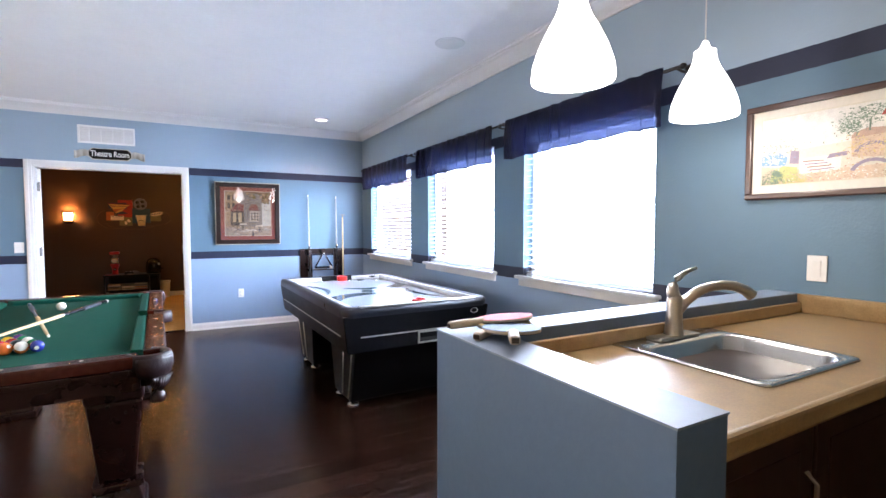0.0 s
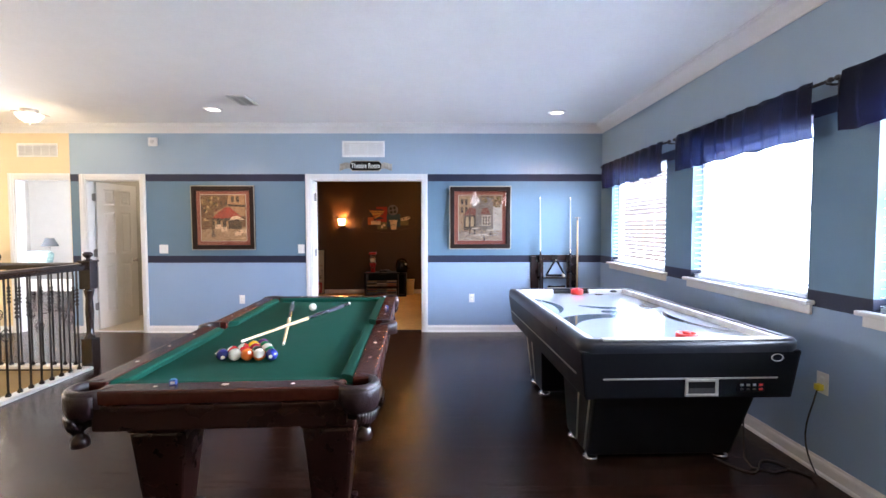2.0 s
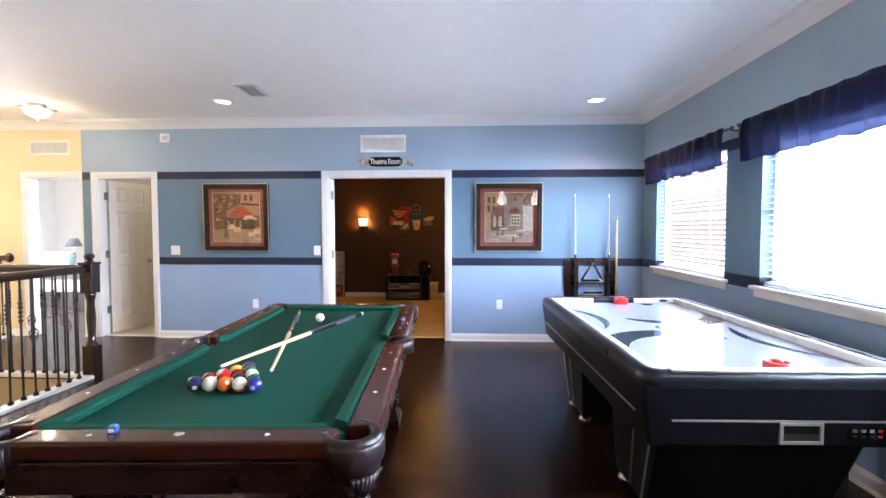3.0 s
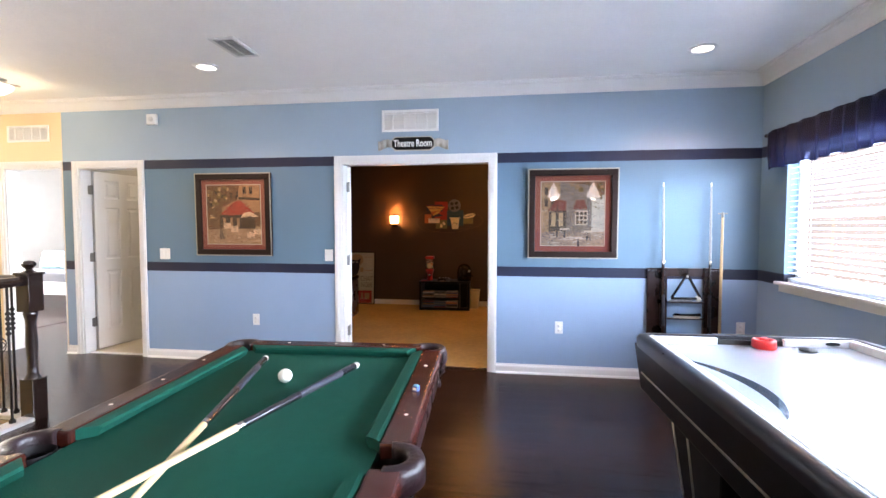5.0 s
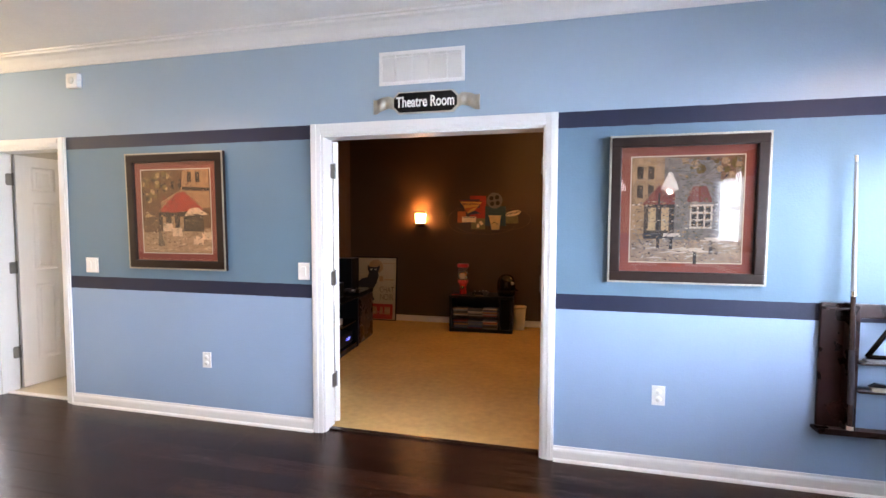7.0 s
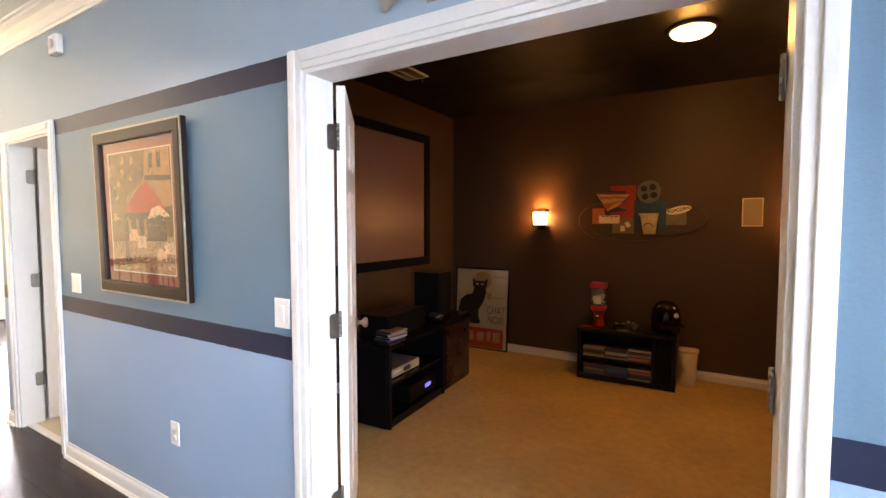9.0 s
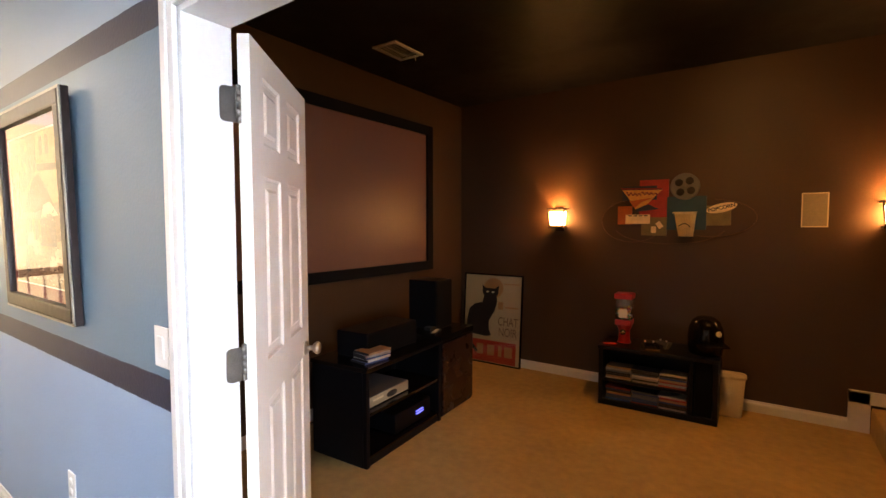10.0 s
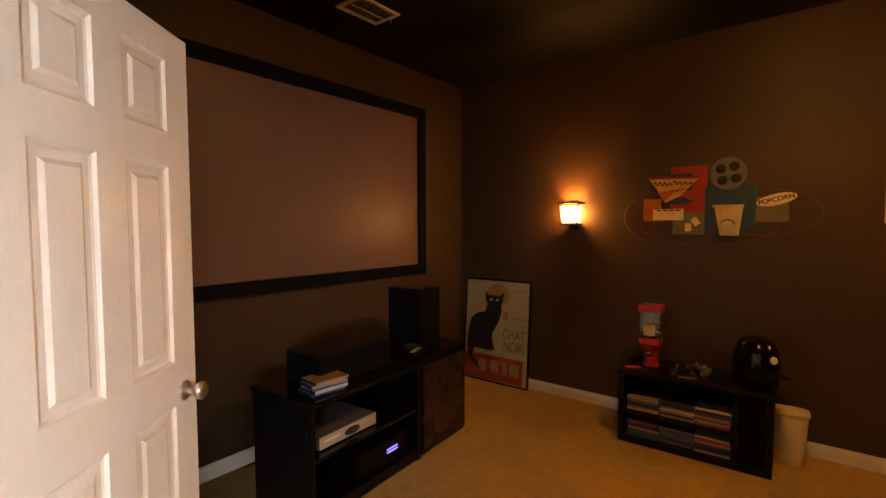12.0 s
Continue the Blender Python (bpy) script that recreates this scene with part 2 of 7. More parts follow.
M_MAT = paint("rust_mat_board", (0.27, 0.075, 0.050), 0.8, vary=0.06)
M_FILLET = paint("ivory_fillet", (0.70, 0.62, 0.48), 0.5)
# grey screen with the sconces' amber light tinted into its base colour
M_SCREEN = paint("amber_tinted_screen", (0.165, 0.080, 0.055), 0.42, vary=0.02, spec=0.6)
M_VELVET = paint("black_velvet", (0.006, 0.006, 0.007), 0.9, spec=0.1)
M_BLKGLOSS = paint("black_gloss", (0.006, 0.005, 0.005), 0.18, vary=0.1, coat=0.05, spec=0.3)
M_SPEAKER = paint("black_speaker_cloth", (0.004, 0.004, 0.0045), 0.85, spec=0.1, vary=0.1, bump=0.3, bump_scale=300)
M_SILVERBOX = paint("silver_plastic_case", (0.13, 0.13, 0.14), 0.42, vary=0.06)
M_BLUE_LED = glow("blue_led", (0.10, 0.12, 1.0), 4.0)
M_OUTSIDE = paint("lawn", (0.12, 0.15, 0.07), 0.9, vary=0.3, scale=0.4)
M_IVORY = paint("ivory_ball", (0.80, 0.76, 0.66), 0.08, vary=0.02, coat=0.4)
M_MAPLE = paint("maple_shaft", (0.68, 0.50, 0.27), 0.26, vary=0.12, grain=(1, 1, 0.1))
M_WRAP = paint("linen_wrap", (0.016, 0.018, 0.030), 0.6, vary=0.25, scale=40)
M_PADWOOD = paint("paddle_wood", (0.44, 0.36, 0.27), 0.5, vary=0.15, grain=(1, 8, 1))


def thin_glass(name):
    """A clear sheet: see-through with a mirror gloss that grows at a slant."""
    n = Nodes(name)
    out = n.t.nodes["Material Output"]
    clear, shine = n.add("ShaderNodeBsdfTransparent"), n.add("ShaderNodeBsdfGlossy")
    shine.inputs["Roughness"].default_value = 0.015
    fres = n.add("ShaderNodeFresnel", IOR=1.9)
    mix = n.add("ShaderNodeMixShader")
    n.link(fres.outputs[0], mix.inputs[0])
    n.link(clear.outputs[0], mix.inputs[1])
    n.link(shine.outputs[0], mix.inputs[2])
    n.link(mix.outputs[0], out.inputs["Surface"])
    return n.m


M_PANE = thin_glass("window_glass")
M_PICGLASS = thin_glass("picture_glass")
M_SHADE = glow("lit_opal_glass", (1.0, 0.93, 0.84), 6.5, (0.85, 0.85, 0.83))
M_CANLENS = glow("lit_lens", (1.0, 0.86, 0.66), 5.0)
M_HALLGLASS = glow("lit_alabaster", (1.0, 0.90, 0.70), 3.0)
M_SCONCEGLASS = glow("lit_amber_glass", (1.0, 0.43, 0.11), 88.0)
M_DOMEGLASS = glow("lit_frosted_dome", (1.0, 0.52, 0.16), 15.0)

# ---------------------------------------------------------------- mesh helpers


def cube(x0, x1, y0, y1, z0, z1, bev=0.0, seg=2):
    bm = bmesh.new()
    bmesh.ops.create_cube(bm, size=1.0, matrix=Matrix.Translation(((x0 + x1) / 2, (y0 + y1) / 2, (z0 + z1) / 2)) @ Matrix.Diagonal((x1 - x0, y1 - y0, z1 - z0, 1)))
    if bev:
        bmesh.ops.bevel(bm, geom=list(bm.edges), offset=bev, segments=seg, profile=0.6, affect="EDGES", clamp_overlap=True)
    return bm


def taper(bottom, top, z0, z1, bev=0.0):
    """A block between two rectangles (x0, x1, y0, y1)."""
    bm = bmesh.new()
    vs = []
    for (x0, x1, y0, y1), z in ((bottom, z0), (top, z1)):
        vs.append([bm.verts.new(p) for p in ((x0, y0, z), (x1, y0, z), (x1, y1, z), (x0, y1, z))])
    bm.faces.new(vs[0][::-1])
    bm.faces.new(vs[1])
    for i in range(4):
        j = (i + 1) % 4
        bm.faces.new((vs[0][i], vs[0][j], vs[1][j], vs[1][i]))
    if bev:
        bmesh.ops.bevel(bm, geom=list(bm.edges), offset=bev, segments=2, profile=0.6, affect="EDGES", clamp_overlap=True)
    return bm


def lathe(profile, seg=24, sweep=360.0, cap=True):
    """Turns (radius, height) points round z."""
    bm = bmesh.new()
    full = sweep >= 359.9
    n = seg if full else seg + 1
    rings = []
    for r, z in profile:
        if r < 1e-5:
            v = bm.verts.new((0, 0, z))
            rings.append([v] * n)
        else:
            rings.append([bm.verts.new((r * math.cos(radians(sweep) * i / seg), r * math.sin(radians(sweep) * i / seg), z)) for i in range(n)])
    for a, b in zip(rings, rings[1:]):
        for i in range(seg):
            j = (i + 1) % n
            f = []
            for v in (a[i], a[j], b[j], b[i]):
                if v not in f:
                    f.append(v)
            if len(f) > 2:
                bm.faces.new(f)
    bmesh.ops.recalc_face_normals(bm, faces=list(bm.faces))
    for f in bm.faces:
        f.smooth = True
    return bm


def tube(points, r, seg=8):
    """A round bar through points; r is one radius or one for each point."""
    bm = bmesh.new()
    pts = [Vector(p) for p in points]
    rs = r if isinstance(r, (list, tuple)) else [r] * len(pts)
    rings = []
    for i, p in enumerate(pts):
        d = (pts[min(i + 1, len(pts) - 1)] - pts[max(i - 1, 0)]).normalized()
        side = d.cross(Vector((0, 0, 1)) if abs(d.z) < 0.9 else Vector((1, 0, 0))).normalized()
        up = side.cross(d)
        rings.append([bm.verts.new(p + rs[i] * (math.cos(math.tau * k / seg) * side + math.sin(math.tau * k / seg) * up)) for k in range(seg)])
    for a, b in zip(rings, rings[1:]):
        for k in range(seg):
            bm.faces.new((a[k], a[(k + 1) % seg], b[(k + 1) % seg], b[k]))
    bm.faces.new(rings[0])
    bm.faces.new(rings[-1])
    bmesh.ops.recalc_face_normals(bm, faces=list(bm.faces))
    for f in bm.faces:
        f.smooth = True
    return bm


def prism(poly, depth, bev=0.0):
    """A flat outline in x and z, from y = 0 to y = -depth (towards the viewer of a north wall)."""
    bm = bmesh.new()
    front = [bm.verts.new((x, -depth, z)) for x, z in poly]
    back = [bm.verts.new((x, 0, z)) for x, z in poly]
    bm.faces.new(front)
    bm.faces.new(back[::-1])
    for i in range(len(poly)):
        j = (i + 1) % len(poly)
        bm.faces.new((front[i], back[i], back[j], front[j]))
    bmesh.ops.recalc_face_normals(bm, faces=list(bm.faces))
    if bev:
        bmesh.ops.bevel(bm, geom=[e for e in bm.edges if abs(e.verts[0].co.y - e.verts[1].co.y) < 1e-6 and e.verts[0].co.y < -1e-6], offset=bev, segments=2, affect="EDGES", clamp_overlap=True)
    return bm


def moved(bm, m):
    bmesh.ops.transform(bm, matrix=m, verts=list(bm.verts))
    return bm


def joined(*bms):
    out = bmesh.new()
    tmp = bpy.data.meshes.new("tmp")
    for b in bms:
        b.to_mesh(tmp)
        out.from_mesh(tmp)
        b.free()
    bpy.data.meshes.remove(tmp)
    return out


def mesh_of(name, bm, material):
    me = bpy.data.meshes.new(name)
    bm.to_mesh(me)
    bm.free()
    if material:
        me.materials.append(material)
    return me


def pane_quad(x0, x1, z0, z1):
    """One sheet of glass in x and z that faces -y."""
    bm = bmesh.new()
    bm.faces.new([bm.verts.new(p) for p in ((x0, 0, z0), (x1, 0, z0), (x1, 0, z1), (x0, 0, z1))])
    return bm


def part(name, bm, material, parent, label="", m=None):
    ob = new(name, mesh_of(name, bm, material))
    ob.parent = parent
    if m is not None:
        ob.matrix_basis = m
    if label:
        ob["label"] = label
    return ob


def same(ob, parent, m, name=None):
    """One more piece on the mesh of ob."""
    o = new(name or ob.name.split(".")[0], ob.data)
    o.parent, o.matrix_basis = parent, m
    if "label" in ob:
        o["label"] = ob["label"]
    return o


def thing(name, m, label, category, group="", kind=""):
    ob = new(name)
    ob.empty_display_size = 0.1
    ob.matrix_basis = m
    return tagged(ob, label, category, group, kind)


def solid(name, bm, material, label, category, group="", kind="", m=None):
    ob = new(name, mesh_of(name, bm, material))
    if m is not None:
        ob.matrix_basis = m
    return tagged(ob, label, category, group, kind)


def structure(name, bm, material, label, category):
    return solid(name, bm, material, label, category, kind="structure")


def lettering(body, size, depth, bold=0.0):
    """The words as a mesh that stands in x and z and faces -y, centred."""
    cu = bpy.data.curves.new("words", "FONT")
    cu.body, cu.size, cu.extrude, cu.align_x, cu.align_y = body, size, depth / 2, "CENTER", "CENTER"
    cu.offset = bold
    ob = new("words", cu)
    bpy.context.view_layer.update()
    me = bpy.data.meshes.new_from_object(ob.evaluated_get(bpy.context.evaluated_depsgraph_get()))
    bm = bmesh.new()
    bm.from_mesh(me)
    bpy.data.objects.remove(ob)
    bpy.data.curves.remove(cu)
    bpy.data.meshes.remove(me)
    return moved(bm, pose(0, 0, 0, 90, 0, 0))


def wall_mesh(a0, a1, z0, z1, d0, d1, holes, along):
    """A thick wall from a0 to a1 (along 'x' or 'y') and d0 to d1 across, with openings (a, a, z, z) through it."""
    bm = bmesh.new()
    us = sorted({a0, a1, *[h[0] for h in holes], *[h[1] for h in holes]})
    ws = sorted({z0, z1, *[h[2] for h in holes], *[h[3] for h in holes]})
    us, ws = [u for u in us if a0 <= u <= a1], [w for w in ws if z0 <= w <= z1]

    def filled(i, k):
        if not (0 <= i < len(us) - 1 and 0 <= k < len(ws) - 1):
            return False
        u, w = (us[i] + us[i + 1]) / 2, (ws[k] + ws[k + 1]) / 2
        return not any(h[0] < u < h[1] and h[2] < w < h[3] for h in holes)

    def quad(*ps):
        bm.faces.new([bm.verts.new((u, d, w) if along == "x" else (d, u, w)) for u, d, w in ps])

    for i in range(len(us) - 1):
        for k in range(len(ws) - 1):
            if not filled(i, k):
                continue
            u0, u1, w0, w1 = us[i], us[i + 1], ws[k], ws[k + 1]
            quad((u0, d0, w0), (u1, d0, w0), (u1, d0, w1), (u0, d0, w1))
            quad((u0, d1, w0), (u0, d1, w1), (u1, d1, w1), (u1, d1, w0))
            if not filled(i - 1, k):
                quad((u0, d0, w0), (u0, d0, w1), (u0, d1, w1), (u0, d1, w0))
            if not filled(i + 1, k):
                quad((u1, d0, w0), (u1, d1, w0), (u1, d1, w1), (u1, d0, w1))
            if not filled(i, k - 1):
                quad((u0, d0, w0), (u0, d1, w0), (u1, d1, w0), (u1, d0, w0))
            if not filled(i, k + 1):
                quad((u0, d0, w1), (u1, d0, w1), (u1, d1, w1), (u0, d1, w1))
    bmesh.ops.remove_doubles(bm, verts=list(bm.verts), dist=1e-5)
    bmesh.ops.recalc_face_normals(bm, faces=list(bm.faces))
    return bm


def run_profile(profile, p0, p1, out):
    """Extrudes a moulding profile (out, z) from p0 to p1 in plan; out is the unit vector away from the wall."""
    bm = bmesh.new()
    ends = []
    for p in (p0, p1):
        ends.append([bm.verts.new((p[0] + out[0] * o, p[1] + out[1] * o, z)) for o, z in profile])
    n = len(profile)
    for i in range(n):
        j = (i + 1) % n
        bm.faces.new((ends[0][i], ends[0][j], ends[1][j], ends[1][i]))
    bm.faces.new(ends[0])
    bm.faces.new(ends[1][::-1])
    bmesh.ops.recalc_face_normals(bm, faces=list(bm.faces))
    return bm


# ---------------------------------------------------------------- structure
TH = 0.135
# the last opening is unseen, cut only to hold the landing lamp
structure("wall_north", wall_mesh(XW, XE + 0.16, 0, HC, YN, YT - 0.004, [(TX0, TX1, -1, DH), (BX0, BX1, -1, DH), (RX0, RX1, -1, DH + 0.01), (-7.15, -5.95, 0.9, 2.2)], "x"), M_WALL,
          "blue painted wall with two dark stripes, three doorways and an added lamp opening", "wall")
structure("wall_east", wall_mesh(YS, YN, 0, HC, XE, XE + 0.16, [(a, b, ZS, ZH) for a, b in WINDOWS], "y"), M_WALL,
          "blue striped wall with three windows", "wall")
structure("wall_south", wall_mesh(XW, XE + 0.16, -2.9, HC, YS - 0.14, YS, [], "x"), M_YELLOW, "plain yellow wall behind the walker", "wall")
structure("wall_west", wall_mesh(YS, YN, -2.9, HC, XW - 0.14, XW, [], "y"), M_YELLOW, "tall yellow wall beyond the stairwell", "wall")
structure("ceiling", cube(XW - 0.14, XE + 0.16, YS - 0.14, YT, HC, HC + 0.12), M_CEIL, "white textured ceiling of the game room", "ceiling")
structure("ground", cube(-60, 60, -60, 60, -3.1, -3.0), M_OUTSIDE, "lawn outside the house", "ground")
# added glowing sheet, stands in for overexposed daylight behind the blinds
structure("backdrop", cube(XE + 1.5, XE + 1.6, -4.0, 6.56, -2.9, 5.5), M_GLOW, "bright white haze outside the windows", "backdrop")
structure("floor_lower", cube(XW, WELL_X, YS, WELL_Y + 2, -2.95, -2.9), M_CARPET, "carpet at the foot of the stairwell", "floor")
structure("wall_stairwell", joined(cube(WELL_X, WELL_X + 0.1, YS, WELL_Y + 0.1, -2.9, -0.033), cube(WELL_X2, WELL_X, WELL_Y, WELL_Y + 0.1, -2.9, -0.033),
          cube(WELL_X2, WELL_X2 + 0.1, WELL_Y + 0.1, YN, -2.9, -0.033), cube(XW, WELL_X2, YN, YT, -2.9, -0.001)), M_BEIGE, "beige wall below the stair opening", "wall")

CROWN = [(0, HC - 0.105), (0.012, HC - 0.105), (0.018, HC - 0.09), (0.022, HC - 0.088), (0.045, HC - 0.06), (0.075, HC - 0.035), (0.10, HC - 0.025), (0.104, HC - 0.012), (0.118, HC - 0.010), (0.122, HC), (0, HC)]
structure("crown_north", run_profile(CROWN, (XW, YN), (XE, YN), (0, -1)), M_TRIM, "white moulded crown along the ceiling", "trim")
structure("crown_east", run_profile(CROWN, (XE, YS), (XE, YN), (-1, 0)), M_TRIM, "white moulded crown above the windows", "trim")
structure("crown_west", run_profile(CROWN, (XW, YS), (XW, YN), (1, 0)), M_TRIM, "white crown on the yellow wall", "trim")
structure("crown_south", run_profile(CROWN, (XW, YS), (XE, YS), (0, 1)), M_TRIM, "white crown on the wall behind", "trim")
BASE = [(0, 0), (0.016, 0), (0.016, 0.062), (0.013, 0.072), (0.007, 0.080), (0.004, 0.092), (0, 0.092)]
SHOE = [(0.016, 0), (0.030, 0), (0.028, 0.010), (0.022, 0.017), (0.016, 0.018)]
CASE = 0.068


def base_run(name, p0, p1, out):
    structure(name, joined(run_profile(BASE, p0, p1, out), run_profile(SHOE, p0, p1, out)), M_TRIM, "white baseboard with a shoe moulding", "trim")


base_run("baseboard_1", (BX1 + CASE, YN), (TX0 - CASE, YN), (0, -1))
base_run("baseboard_2", (TX1 + CASE, YN), (XE, YN), (0, -1))
base_run("baseboard_3", (RX1, YN), (BX0 - CASE, YN), (0, -1))
base_run("baseboard_4", (XE, 0.80), (XE, YN - 0.03), (-1, 0))
base_run("baseboard_5", (WELL_X2, YN), (RX0 - CASE, YN), (0, -1))
base_run("baseboard_6", (RX1, YN), (RX1, YT), (-1, 0))


def casing(name, x0, x1, top, y, right=True):
    """Stepped casing and jamb round an opening in the north wall."""
    t = thing(name, pose(0, 0, 0), "white moulded door casing with its jamb", "door casing", kind="structure")

    def leg(a, b, z0, z1, flip):
        lo, hi = min(a, b), max(a, b)
        w = hi - lo
        return joined(cube(lo, hi, y - 0.014, y, z0, z1, 0.003), cube(lo + 0.012, hi - 0.030 if not flip else hi - 0.012, y - 0.020, y - 0.012, z0, z1, 0.003) if not flip else
                      cube(lo + 0.030, hi - 0.012, y - 0.020, y - 0.012, z0, z1, 0.003))
    part("casing_leg", leg(x0 - CASE, x0 + 0.004, 0, top + CASE, False), M_TRIM, t)
    if right:
        part("casing_leg", leg(x1 - 0.004, x1 + CASE, 0, top + CASE, True), M_TRIM, t)
    part("casing_head", joined(cube(x0 + 0.004, x1 - 0.004 if right else x1, y - 0.014, y, top - 0.004, top + CASE, 0.003), cube(x0 + 0.004, x1 - 0.004 if right else x1, y - 0.020, y - 0.012, top + 0.02, top + CASE - 0.012, 0.003)), M_TRIM, t)
    part("jamb", cube(x0, x0 + 0.018, y + 0.001, YT + 0.002, 0, top, 0.002), M_TRIM, t)
    part("jamb", cube(x1 - 0.018, x1, y + 0.001, YT + 0.002, 0, top, 0.002), M_TRIM, t)
    part("jamb_head", cube(x0 + 0.018, x1 - 0.018, y + 0.001, YT + 0.002, top - 0.018, top, 0.002), M_TRIM, t)
    return t


casing("door_casing_1", TX0, TX1, DH, YN)
casing("door_casing_2", BX0, BX1, DH, YN)
casing("door_casing_3", RX0, RX1, DH + 0.01, YN, right=False)
tc = thing("door_casing_4", pose(0, 0, 0), "white casing on the dark side of the double door", "door casing", kind="structure")
part("casing_leg", cube(TX0 - CASE, TX0 - 0.002, YT, YT + 0.018, 0, DH + CASE, 0.003), M_TRIM, tc)
part("casing_leg", cube(TX1 + 0.002, TX1 + CASE, YT, YT + 0.018, 0, DH + CASE, 0.003), M_TRIM, tc)
part("casing_head", cube(TX0 - 0.002, TX1 + 0.002, YT, YT + 0.018, DH + 0.002, DH + CASE, 0.003), M_TRIM, tc)
solid("threshold_strip", cube(TX0 + 0.02, TX1 - 0.02, YN + 0.045, YN + 0.085, 0.0, 0.012, 0.004), M_RAILWOOD, "dark wooden transition strip between plank and carpet", "threshold")
solid("threshold_strip", cube(BX0 + 0.02, BX1 - 0.02, YN + 0.03, YN + 0.075, 0.0, 0.012, 0.004), M_TRIM, "pale threshold strip in the bathroom doorway", "threshold")


def panel_door(name, m, width, height, label, knob_side=1, rows=((0.23, 0.90), (1.03, 1.62), (1.72, 1.93))):
    """A six-panel door. Hinge edge at x = 0, leaf along +x, thickness 35 mm in y, knob both sides."""
    t = thing(name, m, label, "door", kind="structure")
    th = 0.035
    stile, mid = 0.115, 0.10
    px = [(stile, width / 2 - mid / 2), (width / 2 + mid / 2, width - stile)]
    holes = [(a, b, z0, z1) for a, b in px for z0, z1 in rows]
    part("leaf_frame", wall_mesh(0, width, 0.012, height, 0, th, holes, "x"), M_DOOR, t)
    for a, b, z0, z1 in holes:
        s, r = 0.016, 0.034
        pb = bmesh.new()
        for y, sgn in ((0.0, 1), (th, -1)):
            rings = []
            for ins, dep in ((0, 0.0), (s * 0.5, 0.007), (s, 0.009), (r, 0.009), (r + 0.012, 0.003)):
                rings.append([pb.verts.new((x, y + sgn * dep, z)) for x, z in ((a + ins, z0 + ins), (b - ins, z0 + ins), (b - ins, z1 - ins), (a + ins, z1 - ins))])
            for q0, q1 in zip(rings, rings[1:]):
                for i in range(4):
                    pb.faces.new((q0[i], q0[(i + 1) % 4], q1[(i + 1) % 4], q1[i]))
            pb.faces.new(rings[-1])
        bmesh.ops.recalc_face_normals(pb, faces=list(pb.faces))
        part("panel", pb, M_DOOR, t)
    for sgn, y in ((-1, 0.0), (1, th)):
        k = lathe([(0.0, 0.0), (0.031, 0.0), (0.031, 0.004), (0.026, 0.008), (0.012, 0.011), (0.011, 0.030), (0.018, 0.036), (0.027, 0.046), (0.028, 0.056), (0.020, 0.064), (0.0, 0.066)], 20)
        part("door_knob", moved(k, pose(width - 0.065, y, 0.93, 90 if sgn < 0 else -90, 0, 0)), M_NICKEL, t, "satin nickel knob")
    part("latch_plate", cube(width, width + 0.0015, 0.006, th - 0.006, 0.90, 0.96), M_NICKEL, t)
    return t


def leaf_at(hx, hy, degrees):
    return pose(hx, hy, 0, 0, 0, degrees)


LEAF = (TX1 - TX0) / 2 - 0.022
dl = panel_door("door_1", leaf_at(TX0 + 0.038, YT + 0.048, 129.0), LEAF - 0.014, DH - 0.02, "white six-panel door leaf standing open into the theatre")
dr = panel_door("door_2", pose(TX1 + 0.018, YT + 0.030, 0, 0, 0, 70) , LEAF, DH - 0.02, "white six-panel door leaf folded back into the theatre")


def hinge_plate(a, b, z, h=0.05):
    """A steel leaf with round corners between two plan points, and its three screw heads."""
    va, vb = Vector((a[0], a[1], 0)), Vector((b[0], b[1], 0))
    ln, r = (vb - va).length, 0.014
    pts = [(0, -h), (ln - r, -h)] + [(ln - r + r * math.sin(q), -h + r - r * math.cos(q)) for q in (0.5, 1.05, 1.57)] + [(ln, h - r)] + [(ln - r + r * math.cos(q), h - r + r * math.sin(q)) for q in (0.5, 1.05, 1.57)] + [(0, h)]
    bm = joined(prism(pts, 0.0026), *[moved(lathe([(0.0048, 0), (0.0048, 0.0012), (0.0015, 0.0016), (0, 0.0006)], 10), pose(ln * u, -0.0026, w, 90, 0, 0)) for u, w in ((0.72, 0.032), (0.42, 0.0), (0.72, -0.032))])
    return moved(bm, Matrix.Translation((a[0], a[1], z)) @ Matrix.Rotation(math.atan2(vb.y - va.y, vb.x - va.x), 4, "Z"))


def butt_hinges(name, label, pin, jamb, edge):
    """Three hinges on one pin line: a leaf on the jamb and a leaf on the door's edge."""
    t = thing(name, pose(0, 0, 0), label, "hinge", kind="structure")
    for z in (0.33, 1.06, 1.81):
        part("hinge_leaf", hinge_plate(pin, jamb, z), M_HINGE, t)
        part("hinge_leaf", hinge_plate(pin, edge, z), M_HINGE, t)
        for k in range(5):
            part("hinge_knuckle", lathe([(0.0, -0.0095), (0.0068, -0.0093), (0.0068, 0.0093), (0.0, 0.0095)], 12), M_HINGE, t, "", pose(pin[0], pin[1], z - 0.04 + 0.02 * k))
        part("hinge_pin", lathe([(0.004, 0.045), (0.0075, 0.053), (0.006, 0.058), (0, 0.060)], 12), M_HINGE, t, "", pose(pin[0], pin[1], z))


DLX, DLY, DLA = TX0 + 0.038, YT + 0.048, radians(129.0)
butt_hinges("door_hinges_1", "steel butt hinges screwed to the theatre door jamb", (TX0 + 0.028, YT + 0.016), (TX0 + 0.0215, YT - 0.036),
            (DLX + 0.003 - 0.034 * math.sin(DLA), DLY - 0.004 + 0.034 * math.cos(DLA)))
